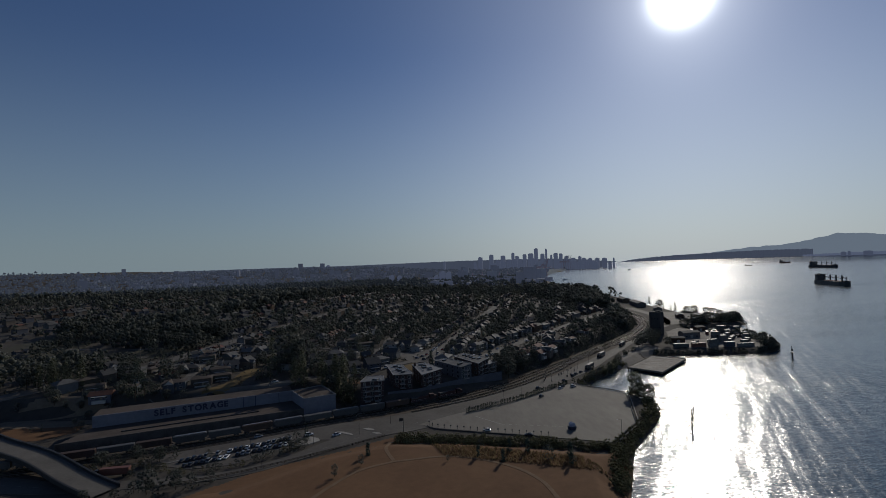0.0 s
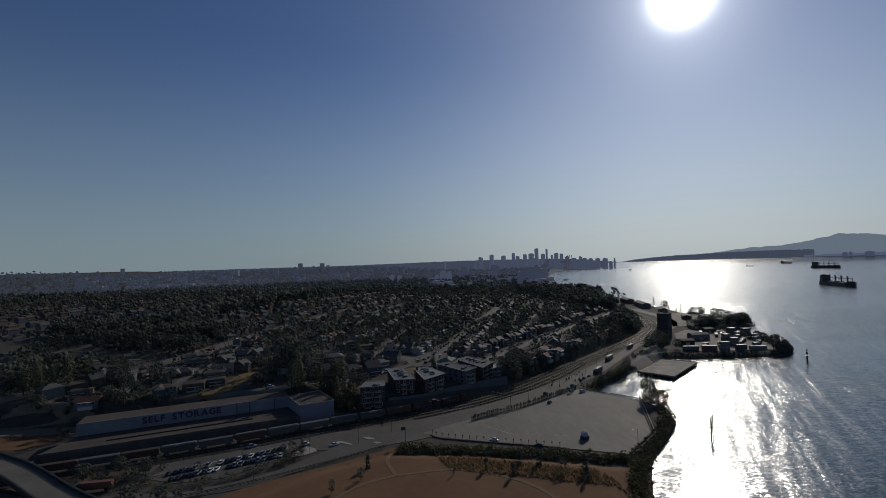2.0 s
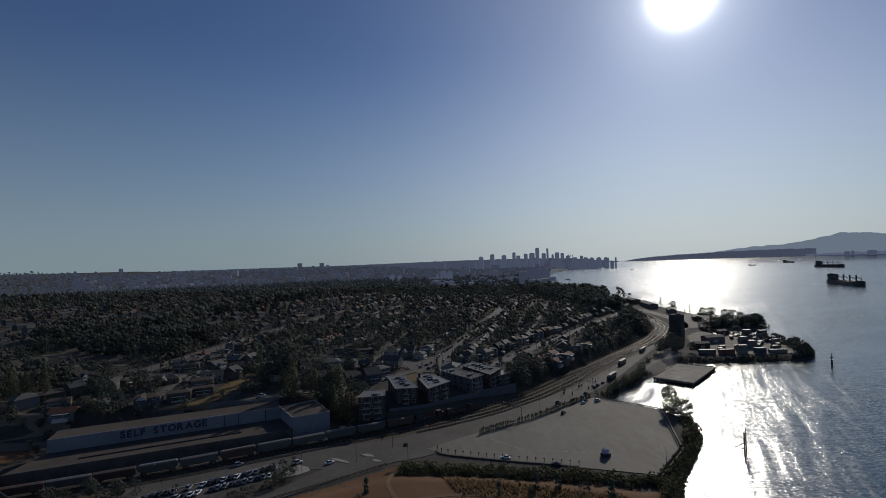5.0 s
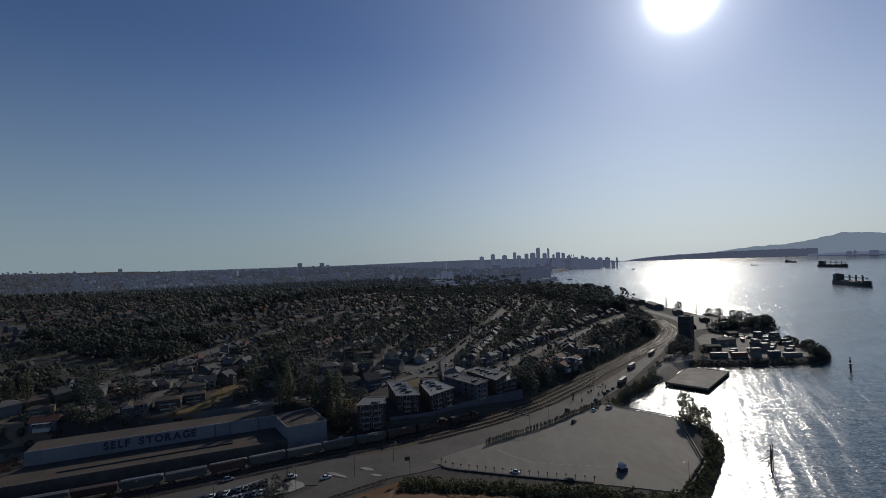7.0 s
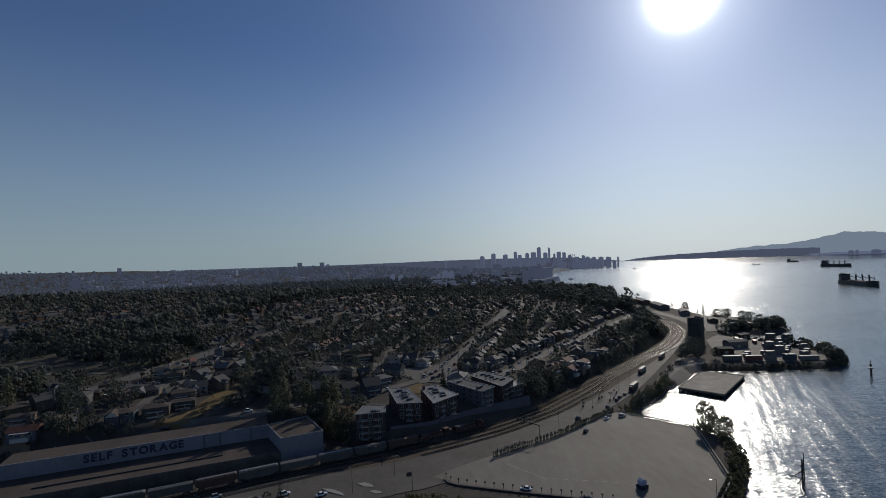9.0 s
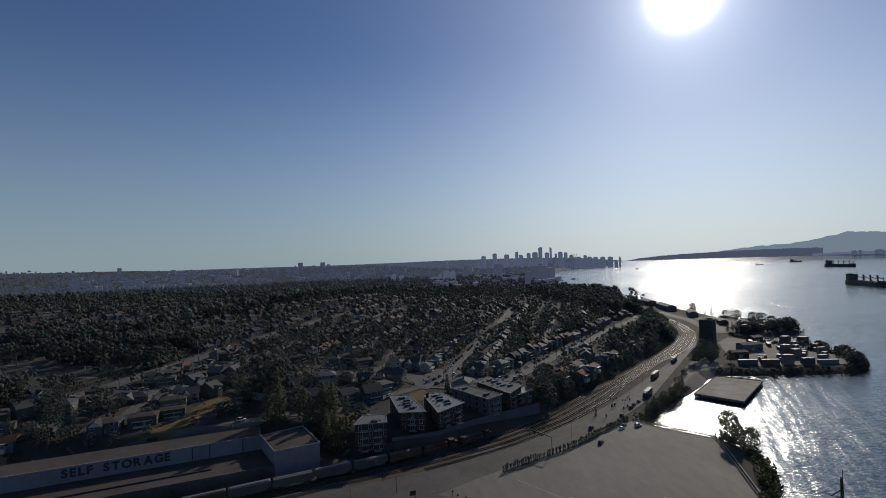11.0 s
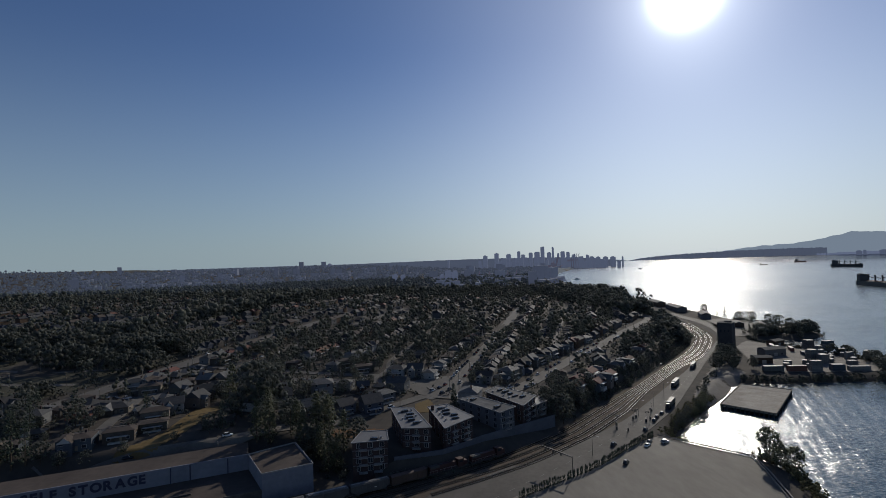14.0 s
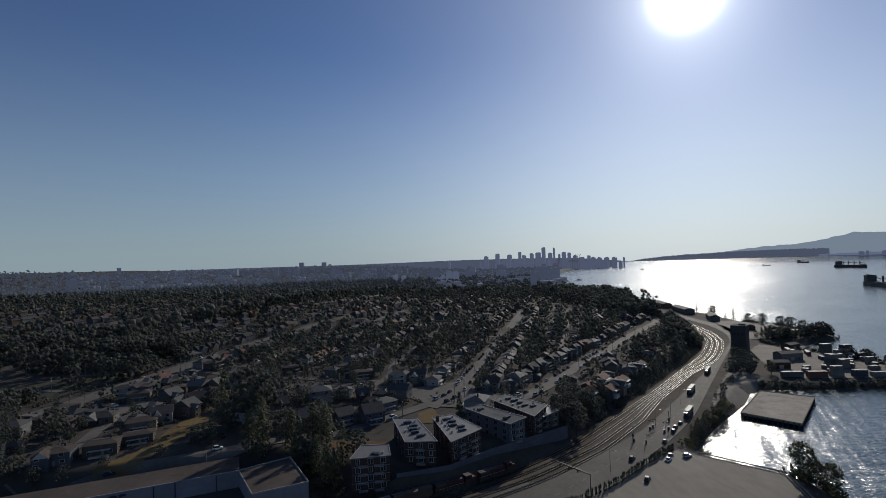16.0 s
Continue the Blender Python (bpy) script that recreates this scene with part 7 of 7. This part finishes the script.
BOX_WORDS = {"box_grey": "dark grey steel storage container", "box_red": "rust-red steel storage container", "box_blue": "dark blue steel storage container", "wagon": "pale grey steel storage box"}
for long, wide, tall, mk, x, y, deg in ((14, 3.2, 3.8, "box_grey", 260, 452.5, -8), (13, 3.2, 4.0, "box_red", 276, 449, -8), (8, 4, 7.0, "box_grey", 291, 449.5, -6), (9, 4, 4.4, "box_blue", 305, 446, -6),
                                        (15, 3, 2.8, "box_grey", 320, 444, -6), (8, 5, 7, "box_grey", 314, 469, 10), (7, 5, 10, "box_grey", 309, 474, 10), (8, 5, 8, "box_grey", 349, 523, 5), (9, 5, 8.5, "box_grey", 358, 513, 5),
                                        (6, 3, 3, "wagon", 322, 470, 40), (5, 3, 3, "wagon", 330, 479, 30), (6, 3, 2.8, "box_blue", 336, 486, 20), (7, 3, 5, "box_grey", 366, 484, 30), (6, 3, 6, "box_grey", 360, 474, 15),
                                        (9, 4, 4.0, "box_grey", 352, 456, 20), (5, 3, 3, "wagon", 300, 470, 50), (12, 3, 3, "box_red", 330, 520, 60), (12, 3, 3, "box_blue", 322, 526, 60), (12, 3, 6, "box_grey", 312, 520, 60)):
    units = max(1, round(tall / 3.3))
    for u in range(units):
        key = mk if u == 0 else random.choice(("box_grey", "box_grey", "box_blue", "wagon"))
        container(long - 0.5 * u, wide, tall / units - 0.1, M[key], BOX_WORDS[key], pose(x + 0.3 * u, y, 4.6 + tall / units * u, 0, 0, deg + random.uniform(-4, 4) * u))
for long, wide, tall, x, y, deg in ((13, 8, 5, 272, 480, -10), (20, 9, 6, 300, 505, 5), (26, 12, 6, 392, 640, 60), (22, 10, 5, 384, 668, 66), (40, 12, 6, 400, 760, 65), (60, 14, 7, 410, 850, 78), (50, 14, 7, 420, 930, 80), (14, 8, 5, 335, 545, 20)):
    shed(long, wide, tall, M["wall_brown"] if long % 4 else M["box_grey"], "low weathered works shed with grey roof", pose(x, y, ground_z(x, y), 0, 0, deg))

for k in range(9):
    x, y = 372 + 7.2 * k, 612 + random.uniform(-2, 3) + k * 0.6
    tall = random.uniform(3.5, 7.0)
    key = random.choice(("box_grey", "box_red", "box_blue", "box_grey"))
    container(random.uniform(5, 8), random.uniform(3, 5), tall, M[key], BOX_WORDS[key], pose(x, y, ground_z(x, y), 0, 0, random.uniform(-12, 12)))
for x, y, tall, deg in ((341, 470, 3.0, 30), (345, 478, 5.5, 10), (338, 497, 4.5, 25), (343, 505, 6.0, 8), (350, 489, 3.0, 40), (332, 462, 2.6, 5), (356, 497, 7.0, 15), (325, 500, 2.6, 70), (318, 483, 2.6, 50), (286, 470, 2.8, -8), (280, 464, 2.6, -30), (295, 458, 2.6, 12)):
    key = random.choice(("box_grey", "box_grey", "box_blue", "box_grey", "wagon"))
    container(random.uniform(4, 7), random.uniform(2.6, 4), tall, M[key], BOX_WORDS[key], pose(x, y, ground_z(x, y) + 0.2, 0, 0, deg))

tw = thing("silo_tower", "tall dark square silo tower beside the railway", "tower", at=pose(278.5, 532, 4.3, 0, 0, -48))
part("shaft", Build().box(0, 0, -1, 11.5, 11.5, 26.5), M["silo"], tw)
part("cornice", Build().box(0, 0, 25.5, 11.8, 11.8, 0.8), M["silo"], tw)
part("roof_house", Build().box(1.5, 1, 26.3, 5, 4, 1.2), M["silo"], tw)
for z in (6, 18):
    for x in (-3, 0, 3):
        part("slot_window", Build().box(x, -5.8, z, 0.9, 0.12, 1.8), M["glass"], tw)
        part("slot_window", Build().box(-5.8, x, z, 0.12, 0.9, 1.8), M["glass"], tw)
for x in (-5.5, 5.5):
    part("corner_pier", Build().box(x, -5.6, -1, 0.9, 0.9, 26.4), M["silo"], tw)

# beacon
bc = thing("channel_beacon", "dark channel beacon on a pile in the water", "beacon", at=pose(333.3, 403.7, 0))
part("pile", Build().tube((0, 0, -6), (0, 0, 5), 0.6, sides=10), M["deadwood"], bc)
part("platform", Build().tube((0, 0, 5), (0, 0, 5.4), 1.7, sides=12), M["metal_dark"], bc)
part("mast", Build().tube((0, 0, 5.4), (0, 0, 9.5), 0.22, 0.15, 6), M["metal_dark"], bc)
part("lantern", Build().tube((0, 0, 9.5), (0, 0, 10.8), 0.45, 0.3, 8), M["metal_dark"], bc)
part("day_mark", Build().box(0, 0, 6.4, 1.8, 0.12, 1.8), M["metal_dark"], bc)
part("ladder", Build().box(0.75, 0, -1, 0.5, 0.1, 6), M["metal_dark"], bc)

# broken pile with driftwood branches in the shallows
sn = thing("dead_snag", "bare dead tree standing in shallow water", "snag", at=pose(149, 252, 0))
part("stem", Build().tube((0, 0, -3), (0.3, 0.2, 11.0), 0.45, 0.26, 8), M["deadwood"], sn)
for q in ((1.8, 1, 12.4, 3.0), (-5.4, 0, 4.0, 6.4), (-5.8, 0.4, 5.4, 3.4), (1.6, 0.6, 2.6, 8.6), (2.6, 0.5, 5.5, 8.2), (-1.6, 0, 9.0, 8.2), (-3.4, -0.5, 1.0, 3.8)):
    part("branch", Build().tube((0.1, 0, q[3]), (q[0], q[1], q[2]), 0.19, 0.09, 5), M["deadwood"], sn)
part("second_stem", Build().tube((1.3, 0.6, -2), (1.7, 0.9, 13.0), 0.22, 0.12, 6), M["deadwood"], sn)
part("leaning_stem", Build().tube((-2.2, -1.2, -2), (-1.3, -0.4, 4.6), 0.14, 0.08, 6), M["deadwood"], sn)


# ---- ships ----
def ship(long, label, hull, heading, x, y, cranes=4):
    t = thing("cargo_ship", label, "ship", "anchored ships", pose(x, y, 0, 0, 0, heading))
    w, h = long * 0.075, long * 0.075
    half = long / 2
    b = Build()
    plan = [(-half, 0.75), (-half * 0.85, 1), (half * 0.7, 1), (half * 0.9, 0.6), (half, 0.04)]
    poly = [(px, py * w) for px, py in plan] + [(px, -py * w) for px, py in reversed(plan)]
    b.prism(poly, -3, h)
    part("hull", b, hull, t)
    part("forecastle", Build().prism([(half * 0.78, w * 0.8), (half * 0.78, -w * 0.8), (half * 0.97, -w * 0.1), (half * 0.97, w * 0.1)], h, h * 1.3), hull, t)
    house = part("deckhouse", Build().box(-half * 0.8, 0, h, long * 0.09, w * 1.7, long * 0.085).box(-half * 0.8, 0, h + long * 0.085, long * 0.06, w * 1.95, long * 0.025), M["wagon"], t, "pale ship's deckhouse")
    part("bridge_windows", Build().box(-half * 0.8 + long * 0.031, 0, h + long * 0.09, 0.4, w * 1.6, long * 0.012), M["glass"], house)
    part("funnel", Build().box(-half * 0.9, 0, h, long * 0.03, w * 0.6, long * 0.12), hull, t)
    for i in range(cranes):
        cx = -half * 0.5 + i * half * 0.36
        mast = part("crane_post", Build().box(cx, 0, h, long * 0.018, long * 0.018, long * 0.11), M["metal_dark"], t)
        part("jib", Build().beam((cx, 0, h + long * 0.08), (cx + half * 0.28, 0, h + long * 0.055), long * 0.008, long * 0.01), M["metal_dark"], mast)
        part("hatch_cover", Build().box(cx + half * 0.18, 0, h, half * 0.26, w * 1.3, long * 0.012), M["hull_red"], t)
    part("foremast", Build().tube((half * 0.85, 0, h), (half * 0.85, 0, h + long * 0.09), long * 0.004, sides=5), M["metal_dark"], t)
    return t


ship(150, "dark bulk carrier with deck cranes under way", M["hull"], -107, 1121, 1206)
ship(180, "dark bulk carrier with deck cranes on the harbour", M["hull"], -92, 2213, 2431)
ship(120, "small rust-red cargo ship far out on the harbour", M["hull_red"], -95, 3010, 3664, 2)
ship(85, "small dark ship far out on the harbour", M["hull_red"], -90, 3232, 4487, 1)
ship(60, "small low ship far out on the harbour", M["hull"], -80, 2395, 3252, 0)
M["foam"] = mat("white wake foam", (0.5, 0.52, 0.54), (0.75, 0.76, 0.78), 0.3, 0.7)
wk = Build()
for side in (-1, 1):
    for i in range(30):
        back = 70 - i * 6.2
        cx, cy = 1121 - 0.292 * back, 1206 - 0.956 * back
        out = 11.5 + i * 0.55
        wk.box(cx + 0.956 * out * side, cy - 0.292 * out * side, -0.1, 5.4, 0.9 + 0.3 * (i % 3), 0.16, math.radians(-107) + 0.09 * side)
tagged(part("wake", wk, M["foam"]), "thin white bow wake spreading beside the ship", "wake", kind="stuff")
for x, y, hd in ((1566, 3350, 10), (690, 2120, 30)):
    bt = thing("motor_boat", "small white boat on the harbour", "boat", "boats", pose(x, y, 0, 0, 0, hd))
    part("hull", loft([(-14, 4, -1, 3), (6, 4, -1, 3.2), (16, 0.6, 0, 3.8)]), M["car_white"], bt)
    part("wheelhouse", Build().box(-3, 0, 3, 12, 5, 3), M["trim"], bt)


# ---- far city, port and shores ----
def polar(az, r):
    a = math.radians(az)
    return math.sin(a) * r, math.cos(a) * r + 60


def plane(az, depth):
    """A place at that depth along the flight's line of sight, whatever its bearing."""
    a, k = math.radians(az - 3.8), math.radians(3.8)
    u = math.tan(a) * depth
    return u * math.cos(k) + depth * math.sin(k), -u * math.sin(k) + depth * math.cos(k)


TOWERS = [(8.37, 54, 142), (9.7, 50, 161), (11.1, 58, 148), (12.29, 34, 171), (12.79, 47, 139), (13.67, 47, 154), (14.4, 59, 159), (15.03, 45, 205), (15.77, 47, 153), (16.21, 23, 198),
          (16.79, 23, 140), (17.3, 45, 155), (17.9, 40, 148), (18.51, 40, 124), (19.26, 54, 104), (20.05, 34, 117), (20.52, 47, 101), (21.18, 45, 98), (21.96, 54, 97), (22.76, 54, 95), (23.77, 18, 92)]


def far_tower(az, w, top, r, label="hazy distant downtown tower"):
    x, y = polar(az, r)
    t = thing("skyscraper", label, "tower block", "downtown skyline", pose(x, y, 0, 0, 0, -az + random.uniform(-20, 20)))
    z0 = ground_z(x, y) - 2
    w *= 0.74
    # tower parts glow haze-blue instead of fading through real air
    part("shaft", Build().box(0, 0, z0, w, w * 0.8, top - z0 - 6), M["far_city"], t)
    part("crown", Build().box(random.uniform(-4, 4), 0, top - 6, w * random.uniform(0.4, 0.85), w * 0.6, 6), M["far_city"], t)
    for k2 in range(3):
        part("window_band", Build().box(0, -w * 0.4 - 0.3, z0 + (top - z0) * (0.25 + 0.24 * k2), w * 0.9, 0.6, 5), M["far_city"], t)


random.seed(99)
for az, w, top in TOWERS:
    far_tower(az, w, top, 4520)
for i in range(66):
    az = random.uniform(7.5, 23.5)
    far_tower(az, random.uniform(20, 44), random.uniform(60, 112) - max(0, az - 18) * 4, random.uniform(4250, 4480))
far_tower(4.0, 22, 112, 4300, "hazy distant lone tower")
kx, ky = polar(-9.9, 4300)
t = thing("hilltop_building", "hazy domed building on the skyline", "building", at=pose(kx, ky, 0))
# block and dome share the towers' painted haze glow
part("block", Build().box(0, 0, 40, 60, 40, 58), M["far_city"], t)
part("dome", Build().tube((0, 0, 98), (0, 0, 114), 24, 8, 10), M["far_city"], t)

# low city blocks over the plain, haze put in as a faint glow
b, b2 = Build(), Build()
for i in range(900):
    az, r = random.uniform(-34, 17), random.uniform(1500, 4300)
    if r < 2700 and az < 2:
        continue
    x, y = polar(az, r)
    z = float(terrain(x, y))
    if z < 4:
        continue
    hgt = random.uniform(8, 22) + (random.random() < 0.06) * random.uniform(15, 45)
    (b if random.random() < 0.6 else b2).box(x, y, z - 2, random.uniform(14, 55), random.uniform(12, 30), hgt, random.uniform(0, 3))
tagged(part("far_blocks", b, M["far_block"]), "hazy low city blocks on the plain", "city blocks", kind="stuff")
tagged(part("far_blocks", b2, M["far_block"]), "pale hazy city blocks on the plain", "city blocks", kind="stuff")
for x, y, w, hgt in ((136, 2130, 26, 52), (162, 2110, 24, 50), (110, 2150, 18, 36), (-98, 2337, 24, 40), (-60, 2300, 22, 36)):
    t = thing("grain_silo", "tall hazy silo block in the port", "silo", "port silos", pose(x, y, 0))
    # silos too are hazed by emission
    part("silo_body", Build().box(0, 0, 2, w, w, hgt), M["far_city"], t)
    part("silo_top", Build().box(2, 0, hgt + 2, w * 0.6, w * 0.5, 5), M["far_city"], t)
# the apron's grey is the painted haze of the plain material
tagged(part("port_apron", patch("port_apron", [(60, 1750), (540, 1800), (650, 1960), (715, 2300), (800, 2633), (975, 3050), (1255, 3700), (1520, 4290), (1100, 4300), (300, 2900), (40, 2300)], 1.0, M["far_plain"], 30.0)), "paved port apron far off, greyed by haze glow", "port", kind="structure")


def port_crane(x, y, deg, up, s=1.0):
    t = thing("port_crane", "red quayside container crane with raised boom", "crane", "port cranes", pose(x, y, 4, 0, 0, deg))
    # red steel with the haze mixed in as emission
    for dx in (-12 * s, 12 * s):
        for dy in (-9 * s, 9 * s):
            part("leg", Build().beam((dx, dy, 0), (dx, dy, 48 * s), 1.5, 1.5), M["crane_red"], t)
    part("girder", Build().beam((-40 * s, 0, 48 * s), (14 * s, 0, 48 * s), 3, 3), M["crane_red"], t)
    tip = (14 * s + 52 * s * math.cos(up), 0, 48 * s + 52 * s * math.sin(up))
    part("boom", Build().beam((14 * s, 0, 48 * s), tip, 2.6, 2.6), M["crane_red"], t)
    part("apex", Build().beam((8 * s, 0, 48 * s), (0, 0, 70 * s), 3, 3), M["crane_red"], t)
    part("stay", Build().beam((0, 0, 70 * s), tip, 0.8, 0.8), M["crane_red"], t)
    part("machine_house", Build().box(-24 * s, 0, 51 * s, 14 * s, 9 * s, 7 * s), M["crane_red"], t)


for x, y, up in ((660, 2380, 1.2), (676, 2420, 1.2), (692, 2462, 1.25), (640, 2330, 0.1)):
    port_crane(x, y, 20, up)
for az, r in ((18.2, 4150), (18.7, 4170), (18.45, 4160)):
    port_crane(*polar(az, r), 30, 1.15, 1.3)
for x, y in ((430, 2330), (395, 2350), (470, 2320), (350, 2360), (310, 2420)):
    port_crane(x, y, 80, 0.02, 0.55)
b = Build()
random.seed(5)
for i in range(420):
    x, y = random.uniform(150, 700), random.uniform(1850, 2800)
    if terrain(x, y) > 3:
        b.box(x, y, 5, random.choice((12, 24, 40)), random.choice((3, 6, 12)), random.choice((3, 6, 9, 12)), 0.3)
# container stacks take the towers' haze glow
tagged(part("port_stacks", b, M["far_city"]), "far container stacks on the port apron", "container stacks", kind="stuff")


def ridge(name, label, az0, az1, r, tops, material, jag, seed, depth=120, trees=0):
    """A far ridge along a circle; tops are heights at even steps."""
    rng2 = np.random.default_rng(seed)
    n5 = int((az1 - az0) * 14)
    az = np.linspace(az0, az1, n5)
    top = np.interp(np.linspace(0, 1, n5), np.linspace(0, 1, len(tops)), tops)
    wob = np.array([noise.noise((a * 1.3, seed, 0)) + 0.5 * noise.noise((a * 4.1, seed, 1)) for a in az])
    top = np.maximum(top + jag * wob + rng2.uniform(0, trees, n5), 1.0)
    b = Build()
    lines = []
    for dr, f in ((-depth, 0.0), (-depth * 0.55, 0.5), (0.0, 1.0), (depth * 0.3, 0.6)):
        lines.append([(*plane(a, r + dr), -1 + (h + 1) * f) for a, h in zip(az, top)])
    b.v = [p for l in lines for p in l]
    for j in range(3):
        for i in range(n5 - 1):
            b.f.append((j * n5 + i, j * n5 + i + 1, (j + 1) * n5 + i + 1, (j + 1) * n5 + i))
    return tagged(part(name, b, material), label, "backdrop", kind="structure")


# far land with its haze painted as emission; the water strip has none
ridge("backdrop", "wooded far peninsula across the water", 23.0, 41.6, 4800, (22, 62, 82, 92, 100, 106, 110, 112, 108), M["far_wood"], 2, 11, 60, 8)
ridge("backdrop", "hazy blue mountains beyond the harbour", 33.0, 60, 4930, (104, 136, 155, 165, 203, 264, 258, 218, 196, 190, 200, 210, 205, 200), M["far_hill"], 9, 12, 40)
ridge("backdrop", "low far shore under painted haze with port buildings", 40.8, 66, 4700, (52, 60, 64, 66, 62, 58, 60, 58), M["far_shore"], 3, 13, 40, 6)
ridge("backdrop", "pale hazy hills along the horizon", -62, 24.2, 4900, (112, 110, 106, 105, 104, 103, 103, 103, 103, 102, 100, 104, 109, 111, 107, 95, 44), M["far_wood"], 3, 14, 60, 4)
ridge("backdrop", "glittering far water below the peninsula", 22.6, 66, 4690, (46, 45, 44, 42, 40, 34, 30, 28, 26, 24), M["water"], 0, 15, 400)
for az, hgt, w in ((41.5, 70, 6), (47.3, 110, 7), (44.2, 30, 22), (45.5, 26, 70), (43.8, 22, 40)):
    x, y = plane(az, 4600)
    t = thing("shore_works", "hazy works building on the far shore", "works", "far shore works", pose(x, y, 0, 0, 0, -az))
    # works on the far shore get the same haze glow
    part("block", Build().box(0, 0, 0, w, w * 0.6, 58 + hgt * 0.5), M["far_city"], t)
    part("roof_block", Build().box(0, 0, 58 + hgt * 0.5, w * 0.6, w * 0.4, 4), M["far_city"], t)
